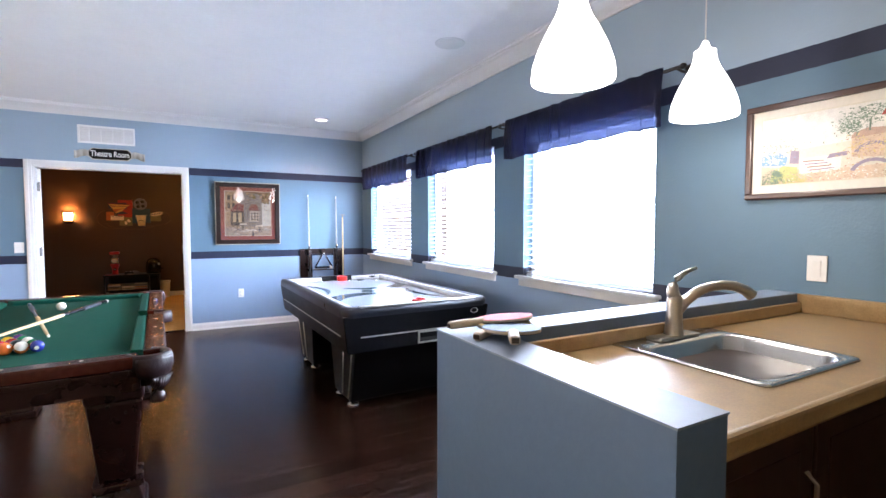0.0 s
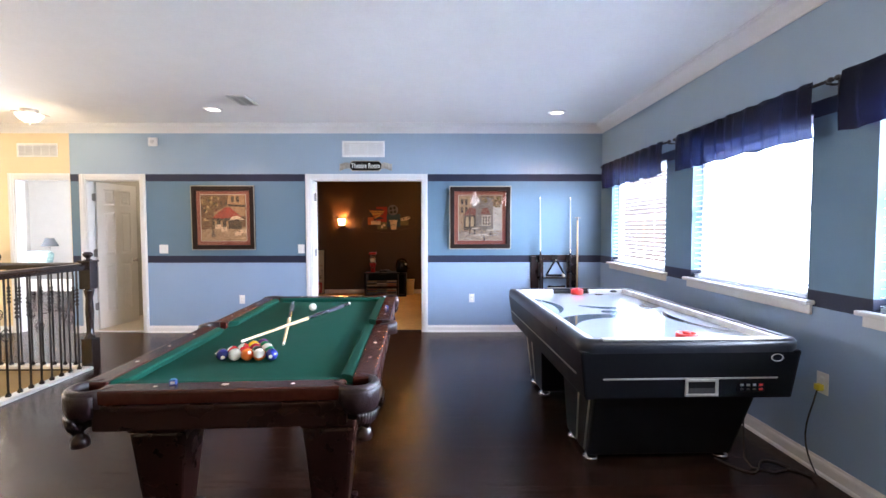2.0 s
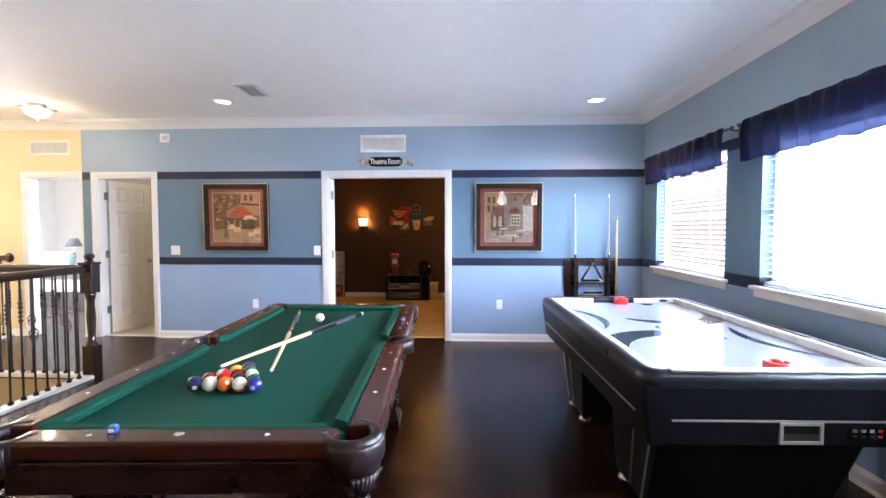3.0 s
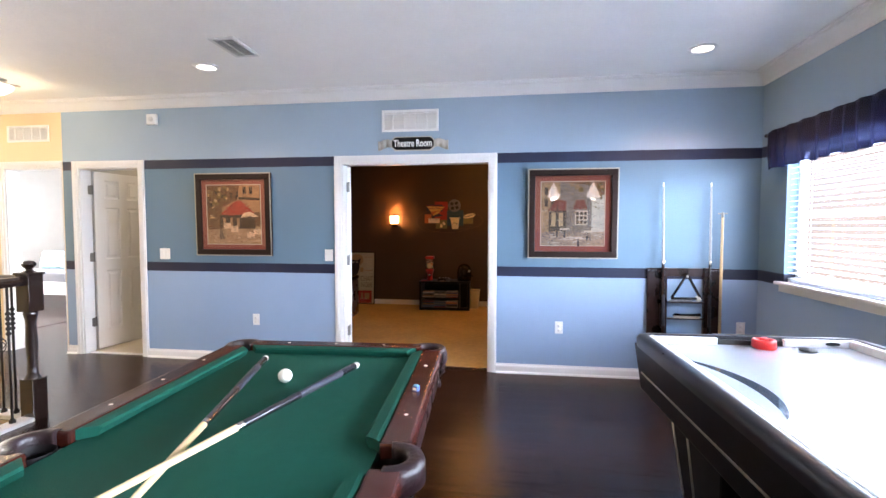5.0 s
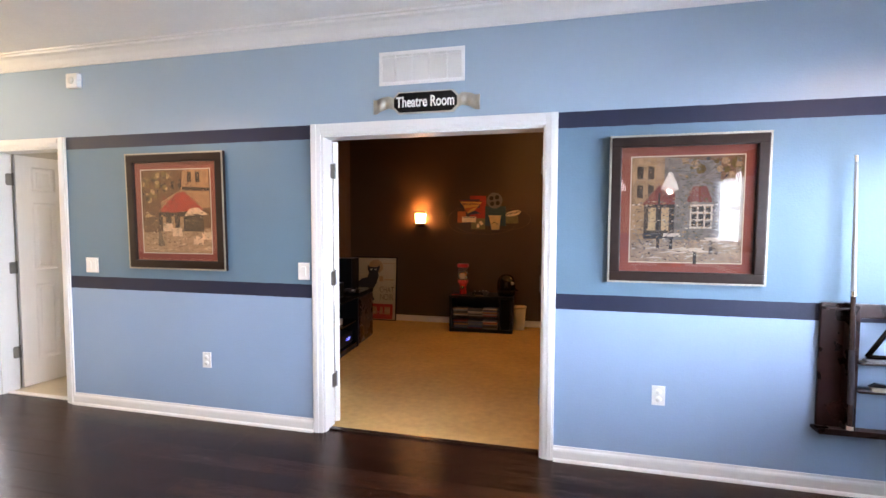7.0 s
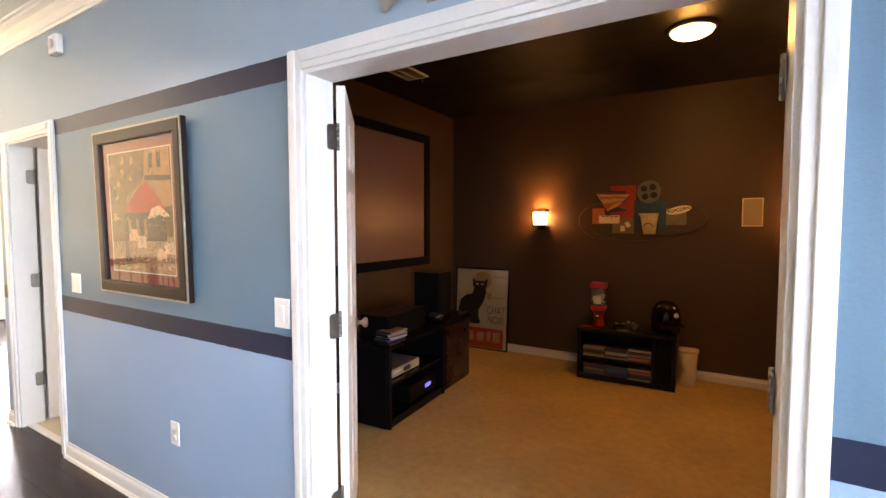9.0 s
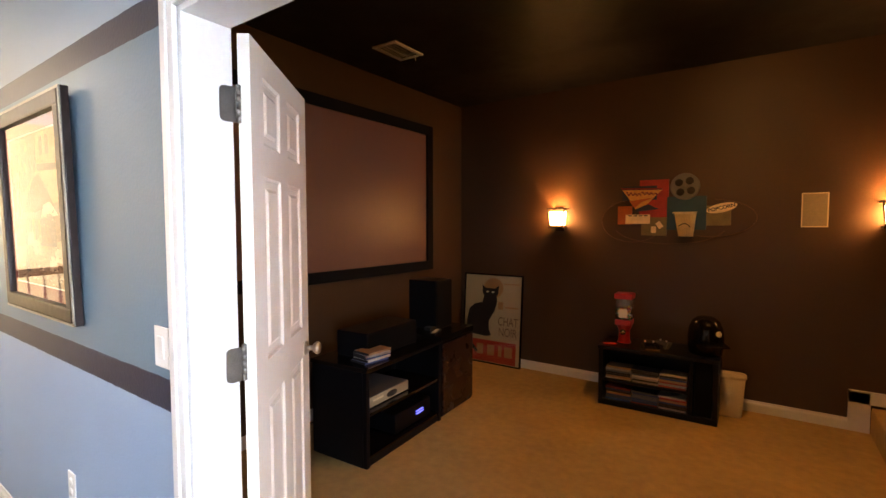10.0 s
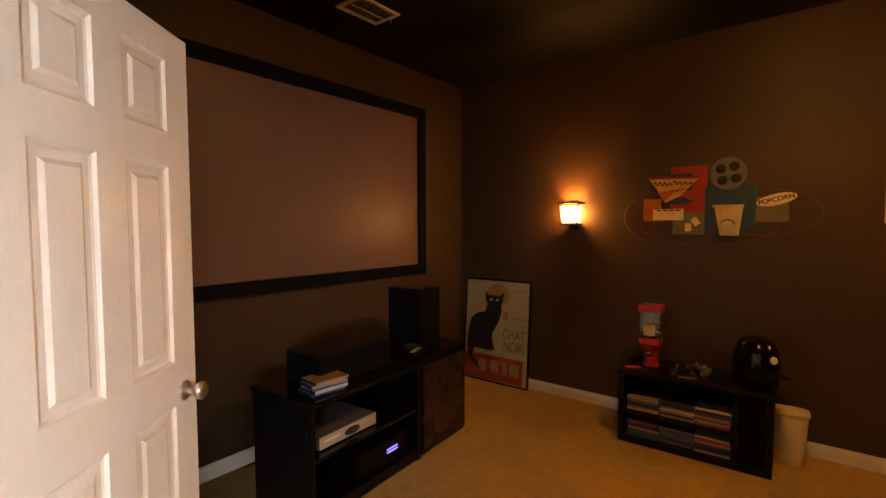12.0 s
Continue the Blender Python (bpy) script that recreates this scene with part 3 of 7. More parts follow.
butt_hinges("door_hinges_2", "steel butt hinges on the far theatre jamb", (TX1 - 0.024, YT + 0.012), (TX1 - 0.0215, YT - 0.036), (TX1 + 0.004, YT + 0.034))
bd = panel_door("door_3", leaf_at(BX0 + 0.032, YT + 0.022, 83), BX1 - BX0 - 0.04, DH - 0.02, "white six-panel bathroom door standing wide open")
butt_hinges("door_hinges_3", "steel butt hinges on the bathroom jamb", (BX0 + 0.028, YT + 0.004), (BX0 + 0.0215, YT - 0.046), (BX0 + 0.020, YT + 0.006))

# theatre shell
structure("wall_theatre_west", cube(TW - 0.12, TW, YT, TN, 0, HC), M_BROWN, "chocolate brown wall behind the screen", "wall")
structure("wall_theatre_north", cube(TW - 0.12, TE, TN, TN + 0.12, 0, HC), M_BROWN, "chocolate brown wall with sconces", "wall")
structure("wall_theatre_east", cube(TE, TE + 0.12, YT, TN + 0.12, 0, HC), M_BROWN, "chocolate brown end wall", "wall")
structure("wall_theatre_south", wall_mesh(TW, TE, 0, HC, YT - 0.003, YT + 0.002, [(TX0 - 0.004, TX1 + 0.004, -1, DH + 0.004)], "x"), M_BROWN, "brown face of the door wall", "wall")
structure("ceiling_theatre", cube(TW - 0.12, TE + 0.12, YT, TN + 0.12, HC, HC + 0.12), M_BLACKCEIL, "black painted theatre ceiling", "ceiling")
structure("floor_theatre", cube(TW, TE, YN + 0.065, TN, -0.03, 0.006), M_CARPET, "beige cut-pile carpet", "floor")
structure("baseboard_7", run_profile(BASE, (TW, TN), (0.52, TN), (0, -1)), M_TRIM, "white baseboard on the brown wall", "trim")
structure("baseboard_8", run_profile(BASE, (TW, YT), (TW, TN), (1, 0)), M_TRIM, "white baseboard under the screen", "trim")
structure("baseboard_9", joined(cube(0.50, 0.62, TN - 0.018, TN, 0.006, 0.29, 0.003), cube(0.50, TE, TN - 0.018, TN, 0.21, 0.30, 0.003)), M_TRIM, "white skirting stepping up beside the platform", "trim")
structure("platform", cube(0.62, TE, 7.9, TN - 0.019, 0.006, 0.20, 0.02), M_CARPET, "carpeted seating platform", "platform")

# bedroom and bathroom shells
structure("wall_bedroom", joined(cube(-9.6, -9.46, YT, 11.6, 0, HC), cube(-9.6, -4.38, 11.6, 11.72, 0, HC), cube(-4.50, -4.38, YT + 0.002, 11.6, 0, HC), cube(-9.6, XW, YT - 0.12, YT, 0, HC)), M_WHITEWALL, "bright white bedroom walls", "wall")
structure("ceiling_bedroom", cube(-9.6, TW - 0.12, YT, 11.72, HC, HC + 0.1), M_CEIL, "white bedroom ceiling", "ceiling")
structure("wall_bathroom", joined(cube(-4.38, -4.36, YT + 0.002, 9.0, 0, HC), cube(-4.38, TW - 0.12, 9.0, 9.1, 0, HC), cube(TW - 0.16, TW - 0.12, YT, 9.0, 0, HC)), M_GREYWALL, "greige bathroom walls", "wall")
structure("floor_bathroom", cube(-4.38, TW - 0.12, YN + 0.05, 9.0, -0.03, 0.004), M_TILE, "beige tiled bathroom floor", "floor")
structure("baseboard_10", run_profile(BASE, (-4.36, 9.0), (TW - 0.16, 9.0), (0, -1)), M_TRIM, "white baseboard in the bathroom", "trim")

# ---------------------------------------------------------------- windows
def window(name, y0, y1, label):
    t = thing(name, pose(XE, (y0 + y1) / 2, ZS), label, "window", kind="structure")
    w, h = (y1 - y0) / 2, ZH - ZS
    fr = joined(cube(0.085, 0.135, -w, -w + 0.045, 0, h, 0.004), cube(0.085, 0.135, w - 0.045, w, 0, h, 0.004), cube(0.085, 0.135, -w + 0.045, w - 0.045, 0, 0.05, 0.004), cube(0.085, 0.135, -w + 0.045, w - 0.045, h - 0.05, h, 0.004))
    part("window_frame", fr, M_TRIM, t)
    part("meeting_rail", cube(0.09, 0.13, -w + 0.045, w - 0.045, h / 2 - 0.02, h / 2 + 0.02, 0.004), M_TRIM, t)
    for z0, z1 in ((0.05, h / 2 - 0.02), (h / 2 + 0.02, h - 0.05)):
        p = part("pane", pane_quad(-w + 0.045, w - 0.045, z0, z1), M_PANE, t, "clear window glass", pose(0.110, 0, 0, 0, 0, -90))
        p.visible_shadow = False
    part("window_sill", joined(cube(-0.05, 0.085, -w - 0.055, w + 0.055, -0.028, -0.002, 0.008), cube(-0.016, 0.0, -w - 0.04, w + 0.04, -0.085, -0.028, 0.005)), M_TRIM, t, "white moulded sill and apron")
    part("blind_headrail", cube(0.02, 0.075, -w + 0.01, w - 0.01, h - 0.05, h - 0.002, 0.004), M_SLAT, t)
    n = int((h - 0.08) / 0.044)
    sl = moved(cube(-0.025, 0.025, -w + 0.012, w - 0.012, -0.0012, 0.0012), pose(0, 0, 0, 0, -9, 0))
    first = part("slat", sl, M_SLAT, t, "white horizontal blind slat", pose(0.048, 0, 0.03))
    for i in range(1, n):
        same(first, t, pose(0.048, 0, 0.03 + 0.044 * i))
    part("blind_bottom_rail", cube(0.025, 0.072, -w + 0.012, w - 0.012, 0.0, 0.018, 0.003), M_SLAT, t)
    for y in (-w * 0.6, w * 0.6):
        part("blind_cord", tube([(0.022, y, 0.01), (0.022, y, h - 0.04)], 0.0012, 5), M_SLAT, t)
    return t


def valance(y0, y1):
    """A gathered cloth on a rod with brackets and ball ends."""
    t = thing("valance", pose(XE, (y0 + y1) / 2, 2.165), "gathered navy cloth valance on a dark curtain rod", "valance", "valances over the windows")
    w = (y1 - y0) / 2 + 0.11
    part("curtain_rod", tube([(-0.085, -w - 0.09, 0), (-0.085, w + 0.03, 0)], 0.009, 10), M_IRON, t, "dark metal rod")
    for yb, ye in ((-w - 0.075, -w - 0.10), (w + 0.005, w + 0.045)):
        part("rod_bracket", joined(cube(-0.012, 0.0, yb - 0.014, yb + 0.014, -0.085, 0.025, 0.003), tube([(-0.006, yb, -0.012), (-0.05, yb, -0.016), (-0.085, yb, -0.010)], 0.007, 6)), M_IRON, t)
        part("finial", moved(lathe([(0, -0.020), (0.011, -0.014), (0.016, 0), (0.011, 0.014), (0, 0.020)], 12), pose(-0.085, ye, 0, 90, 0, 0)), M_IRON, t)
    bm = bmesh.new()
    nu, nv = 110, 9
    rnd = random.Random(int(y0 * 100))
    ph = [rnd.uniform(0, 6.28) for _ in range(4)]
    grid = []
    for i in range(nu + 1):
        u = i / nu
        row = []
        for k in range(nv + 1):
            v = k / nv
            a = 0.005 + 0.007 * v
            wave = math.sin(u * 70 + ph[0] + 1.8 * math.sin(u * 13 + ph[1])) * a + 0.010 * math.sin(u * 23 + ph[2]) * v
            drop = 0.022 + 0.003 * math.sin(u * 55 + ph[1]) - (0.305 + 0.005 * math.sin(u * 28 + ph[3]) + 0.002 * math.sin(u * 61)) * v
            row.append((-0.098 + wave - 0.01 * math.sin(v * 3.1), (u - 0.5) * 2 * w, drop))
        grid.append(row)
    vs = [[bm.verts.new(p) for p in row] for row in grid]
    for i in range(nu):
        for k in range(nv):
            bm.faces.new((vs[i][k], vs[i + 1][k], vs[i + 1][k + 1], vs[i][k + 1])).smooth = True
    cl = part("cloth", bm, M_VALANCE, t)
    sol = cl.modifiers.new("thickness", "SOLIDIFY")
    sol.thickness = 0.002
    return t


for i, (a, b) in enumerate(WINDOWS):
    window("window_%d" % (i + 1), a, b, "bright window with white blinds and a moulded sill")
    valance(a, b)

# ---------------------------------------------------------------- pool table
def pool_table():
    t = thing("pool_table", pose(-0.445, 3.20, 0, 0, 0, 3.3), "mahogany pool table with green felt and leather pockets", "pool table")
    W, L, ZT = 0.553, 1.185, 0.80
    part("bed_cloth", cube(-0.455, 0.455, -1.10, 1.09, 0.735, 0.765), M_FELT, t, "green felt bed")
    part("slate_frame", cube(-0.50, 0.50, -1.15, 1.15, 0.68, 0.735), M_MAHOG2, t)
    ri, pc, ps = 0.090, 0.108, 0.062     # rail width, corner and side pocket gaps

    def rail(x0, x1, y0, y1, axis):
        part("rail", cube(x0, x1, y0, y1, 0.745, ZT, 0.012, 3), M_MAHOG, t, "polished mahogany rail")

    def cushion(a0, a1, edge, sgn, axis):
        """A cloth cushion along axis with mitred ends; edge is its outer line."""
        bm = bmesh.new()
        prof = [(0.0, 0.797), (0.012, 0.799), (0.045, 0.795), (0.052, 0.788), (0.040, 0.765), (0.0, 0.765)]
        rings = []
        for a, mit in ((a0, 1), (a1, -1)):
            rings.append([bm.verts.new(((edge - sgn * o), a + mit * o * 0.8, z) if axis == "y" else (a + mit * o * 0.8, edge - sgn * o, z)) for o, z in prof])
        for i in range(len(prof)):
            j = (i + 1) % len(prof)
            bm.faces.new((rings[0][i], rings[0][j], rings[1][j], rings[1][i]))
        bm.faces.new(rings[0])
        bm.faces.new(rings[1])
        bmesh.ops.recalc_face_normals(bm, faces=list(bm.faces))
        part("cushion", bm, M_FELT, t, "green cloth cushion")

    for s in (-1, 1):
        for y0, y1 in ((-L + pc, -ps), (ps, L - pc)):
            x0, x1 = sorted((s * W, s * (W - ri)))
            rail(x0, x1, y0, y1, "y")
            cushion(y0 + 0.02, y1 - 0.02 if y1 < 0 else y1 - 0.02, s * (W - ri - 0.001), s, "y")
        y0, y1 = sorted((s * L, s * (L - ri)))
        rail(-W + pc, W - pc, y0, y1, "x")
        cushion(-W + pc + 0.02, W - pc - 0.02, s * (L - ri - 0.001), s, "x")
    # pearl sights
    sight = None
    spots = [(s * (W - 0.045), y) for s in (-1, 1) for y in (-0.80, -0.53, -0.27, 0.27, 0.53, 0.80)] + [(x, s * (L - 0.045)) for s in (-1, 1) for x in (-0.25, 0.0, 0.25)]
    for x, y in spots:
        m = pose(x, y, ZT + 0.0002, 0, 0, 45)
        if sight is None:
            sight = part("sight", cube(-0.006, 0.006, -0.006, 0.006, -0.001, 0.0008), M_PEARL, t, "pearl sight", m)
        else:
            same(sight, t, m)
    # pockets
    for x, y, r, a in [(s * (W - 0.070), q * (L - 0.070), 0.058, math.degrees(math.atan2(q, s))) for s in (-1, 1) for q in (-1, 1)] + [(s * (W - 0.045), 0, 0.050, 0 if s > 0 else 180) for s in (-1, 1)]:
        corner = abs(y) > 0.5
        ring = bmesh.new()
        span, n = (255 if corner else 190), 22
        prof = [(r, 0.735), (r, 0.793), (r + 0.004, 0.799), (r + 0.012, 0.802), (r + 0.024, 0.801), (r + 0.031, 0.795), (r + 0.033, 0.735)] if corner else [(r, 0.735), (r, 0.797), (r + 0.006, 0.803), (r + 0.020, 0.804), (r + 0.040, 0.798), (r + 0.045, 0.785), (r + 0.045, 0.735)]
        rows_ = []
        for i in range(n + 1):
            an = radians(a - span / 2 + span * i / n)
            rows_.append([ring.verts.new((math.cos(an) * q, math.sin(an) * q, z)) for q, z in prof])
        for i in range(n):
            for k in range(len(prof)):
                ring.faces.new((rows_[i][k], rows_[i][(k + 1) % len(prof)], rows_[i + 1][(k + 1) % len(prof)], rows_[i + 1][k])).smooth = True
        ring.faces.new(rows_[0])
        ring.faces.new(rows_[-1])
        bmesh.ops.recalc_face_normals(ring, faces=list(ring.faces))
        pk = part("pocket", ring, M_LEATHER, t, "burgundy leather pocket iron", pose(x, y, 0))
        part("pocket_bag", lathe([(r - 0.001, 0.768), (r - 0.004, 0.70), (r * 0.7, 0.66), (0, 0.652)], 18), M_POCKET, pk, "dark leather drop pocket")
        if corner:
            sh = bmesh.new()
            m_ = 12
            sk = []
            for i in range(m_ + 1):
                f = i / m_ * 2 - 1
                an = radians(a + f * 75)
                low = 0.690 + 0.014 * abs(f) ** 2
                sk.append([sh.verts.new((math.cos(an) * q, math.sin(an) * q, z)) for q, z in ((r + 0.0325, 0.787), (r + 0.0370, 0.775), (r + 0.0360 + 0.003 * math.sin(i * 2.6), 0.735), (r + 0.029 + 0.005 * math.sin(i * 2.6), low + 0.022), (r + 0.018, low - 0.004), (r + 0.006, low - 0.004), (r + 0.008, 0.787))])
            for i in range(m_):
                for k in range(7):
                    sh.faces.new((sk[i][k], sk[i][(k + 1) % 7], sk[i + 1][(k + 1) % 7], sk[i + 1][k])).smooth = True
            sh.faces.new(sk[0])
            sh.faces.new(sk[-1])
            bmesh.ops.recalc_face_normals(sh, faces=list(sh.faces))
            part("pocket_shield", sh, M_LEATHER, pk, "stitched leather shield over the corner")
            fr = []
            for i in range(9):
                an = radians(a - 32 + 8 * i)
                fr.append(tube([(math.cos(an) * (r + 0.03), math.sin(an) * (r + 0.03), 0.70), (math.cos(an) * (r + 0.022), math.sin(an) * (r + 0.022), 0.675 - 0.004 * (4 - abs(i - 4))), (math.cos(an) * (r + 0.004), math.sin(an) * (r + 0.004), 0.655 - 0.006 * (4 - abs(i - 4)))], [0.008, 0.008, 0.005], 6))
            part("fringe", joined(*fr), M_LEATHER, pk, "leather fringe")
            an = radians(a)
            part("tassel", moved(lathe([(0, 0.075), (0.022, 0.06), (0.030, 0.045), (0.014, 0.030), (0.012, 0.018), (0.026, 0.008), (0.030, -0.010), (0.030, -0.026), (0.022, -0.030), (0, -0.030)], 12), pose(math.cos(an) * (r - 0.012), math.sin(an) * (r - 0.012), 0.612)), M_MAHOG2, pk, "turned pendant drop")
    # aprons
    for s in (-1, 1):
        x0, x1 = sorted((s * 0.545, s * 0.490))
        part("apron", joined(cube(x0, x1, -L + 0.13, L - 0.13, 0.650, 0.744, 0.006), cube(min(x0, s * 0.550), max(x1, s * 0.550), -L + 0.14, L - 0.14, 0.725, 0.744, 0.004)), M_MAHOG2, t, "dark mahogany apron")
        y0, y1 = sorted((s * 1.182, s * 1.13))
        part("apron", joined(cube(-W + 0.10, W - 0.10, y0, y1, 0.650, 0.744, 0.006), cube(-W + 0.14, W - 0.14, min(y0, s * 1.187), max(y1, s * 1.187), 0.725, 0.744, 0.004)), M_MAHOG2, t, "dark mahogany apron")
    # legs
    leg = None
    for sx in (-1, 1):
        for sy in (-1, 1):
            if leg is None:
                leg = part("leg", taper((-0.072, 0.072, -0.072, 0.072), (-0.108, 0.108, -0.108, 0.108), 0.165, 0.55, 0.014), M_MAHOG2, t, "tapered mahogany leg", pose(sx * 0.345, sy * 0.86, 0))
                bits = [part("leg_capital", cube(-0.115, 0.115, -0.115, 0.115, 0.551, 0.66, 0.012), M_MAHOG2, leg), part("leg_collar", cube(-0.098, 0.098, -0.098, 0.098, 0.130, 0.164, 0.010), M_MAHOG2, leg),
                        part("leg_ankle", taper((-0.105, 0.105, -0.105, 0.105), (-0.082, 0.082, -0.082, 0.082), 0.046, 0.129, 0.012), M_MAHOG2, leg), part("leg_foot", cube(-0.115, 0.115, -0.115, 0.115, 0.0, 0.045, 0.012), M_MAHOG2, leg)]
            else:
                more = same(leg, t, pose(sx * 0.345, sy * 0.86, 0))
                for b in bits:
                    same(b, more, Matrix())
    part("side_light_plate", cube(-0.012, 0.012, -0.008, 0.008, 0.0, 0.002), M_SILVER, t, "", pose(0, -L + 0.05, ZT))
    return t


pool_table()
TABLE = pose(-0.445, 3.20, 0, 0, 0, 3.3)

BALLS = [((0.015, 0.02, 0.12), 0), ((0.75, 0.72, 0.62), 0), ((0.80, 0.16, 0.02), 0), ((0.80, 0.16, 0.02), 1), ((0.02, 0.03, 0.25), 0), ((0.35, 0.02, 0.02), 1), ((0.60, 0.02, 0.02), 0), ((0.012, 0.012, 0.012), 0),
         ((0.01, 0.14, 0.06), 1), ((0.60, 0.03, 0.02), 1), ((0.30, 0.015, 0.02), 0), ((0.75, 0.42, 0.02), 1), ((0.75, 0.42, 0.02), 0), ((0.01, 0.14, 0.06), 0), ((0.10, 0.03, 0.15), 0)]
R = 0.0286


def pool_ball(x, y, color, striped, turn, label):
    t = thing("pool_ball", pose(x, y, 0.765 + R, *turn), label, "pool ball", "racked pool balls")
    m = paint("ball_enamel", color, 0.07, vary=0.02, coat=0.5)
    if striped:
        prof = [(R * math.cos(a), R * math.sin(a)) for a in [math.radians(v) for v in range(-90, 91, 10)]]
        band = [p for p in prof if abs(p[1]) <= R * 0.52]
        part("cap", joined(lathe([p for p in prof if p[1] <= -R * 0.48], 20), lathe([p for p in prof if p[1] >= R * 0.48], 20)), M_IVORY, t, "white cap")
        part("stripe", lathe(band, 20), m, t)
    else:
        part("shell", lathe([(R * math.cos(math.radians(v)), R * math.sin(math.radians(v))) for v in range(-90, 91, 10)], 20), m, t)
    part("number_disc", lathe([(0.0088 * q, math.sqrt((R + 0.0002) ** 2 - (0.0088 * q) ** 2)) for q in (1, 0.6, 0)] if not striped else [(0.0088 * q, math.sqrt((R + 0.0002) ** 2 - (0.0088 * q) ** 2)) for q in (1, 0.6, 0)], 14), M_IVORY, t, "", pose(0, 0, 0, 90, 0, 0))


rb = random.Random(5)
k = 0
for row in range(5):
    for i in range(5 - row):
        color, st = BALLS[k]
        bx, by = -0.480 + (i - (4 - row) / 2) * 0.0575, 2.505 + row * 0.0498
        pool_ball(bx, by, color, st, (rb.uniform(-30, 50), rb.uniform(-60, 60), rb.uniform(-60, 60)), "glossy striped pool ball in the rack" if st else "glossy solid pool ball in the rack")
        k += 1
solid("cue_ball", lathe([(R * math.cos(math.radians(v)), R * math.sin(math.radians(v))) for v in range(-90, 91, 10)], 24), M_IVORY, "white cue ball on the green felt", "cue ball", m=pose(-0.535, 3.83, 0.765 + R))


def cue(p_butt, p_tip, label, butt, shaft=None, name="pool_cue", group="pool cues"):
    """A two-tone cue from butt to tip."""
    a, b = Vector(p_butt), Vector(p_tip)
    d = b - a
    ln = d.length
    t = thing(name, Matrix.Translation(a) @ d.to_track_quat("Z", "Y").to_matrix().to_4x4(), label, "pool cue", group)
    part("bumper", lathe([(0, 0), (0.013, 0.001), (0.0148, 0.012), (0.0148, 0.03)], 14), M_IVORY, t, "white butt cap")
    part("butt", lathe([(0.0146, 0.03), (0.0142, ln * 0.10)], 14), butt, t)
    part("grip", lathe([(0.0144, ln * 0.10), (0.0136, ln * 0.30)], 14), M_WRAP, t, "wrapped grip")
    part("forearm", lathe([(0.0135, ln * 0.30), (0.0118, ln * 0.495)], 14), butt, t)
    part("joint_collar", lathe([(0.0121, ln * 0.495), (0.0121, ln * 0.512)], 14), M_CHROME, t)
    part("shaft", lathe([(0.0114, ln * 0.512), (0.0075, ln * 0.93), (0.0066, ln - 0.035)], 14), shaft or M_MAPLE, t, "steel-grey shaft" if shaft else "pale maple shaft")
    part("ferrule", lathe([(0.0066, ln - 0.035), (0.0065, ln - 0.008), (0.0055, ln - 0.001), (0, ln)], 12), M_IVORY, t)
    return t


M_BUTT1 = paint("black_cue_butt", (0.015, 0.013, 0.018), 0.18, vary=0.2, coat=0.5)
M_GREYSHAFT = paint("grey_lacquered_shaft", (0.30, 0.31, 0.32), 0.3, vary=0.12)
M_BUTT2 = paint("dark_cue_butt", (0.035, 0.022, 0.020), 0.18, vary=0.3, coat=0.5)
cue((-0.305, 4.06, 0.781), (-0.545, 2.60, 0.833), "dark-butted pool cue lying across the felt onto the balls", M_BUTT1)
cue((-0.768, 4.10, 0.782), (-0.345, 2.61, 0.815), "dark pool cue crossed over another on the felt", M_BUTT2)


def chalk(x, y, z, turn, label):
    t = thing("chalk", pose(x, y, z, 0, 0, turn), label, "billiard chalk", "chalk cubes on the rail")
    part("wrapper", cube(-0.011, 0.011, -0.011, 0.011, 0, 0.018, 0.001), paint("blue_paper", (0.02, 0.06, 0.25), 0.5), t)
    part("chalk_top", lathe([(0.0108, 0.018), (0.010, 0.021), (0.005, 0.019), (0, 0.0185)], 12), paint("blue_chalk", (0.12, 0.30, 0.52), 0.9), t, "powdery blue top")
    part("wrapper_label", cube(-0.008, 0.008, -0.0114, -0.011, 0.004, 0.014), M_PLATE, t)


chalk(-0.575, 2.07, 0.80, 12, "blue chalk cube on the wooden rail")
chalk(0.035, 3.72, 0.80, -20, "blue chalk cube on the side rail")

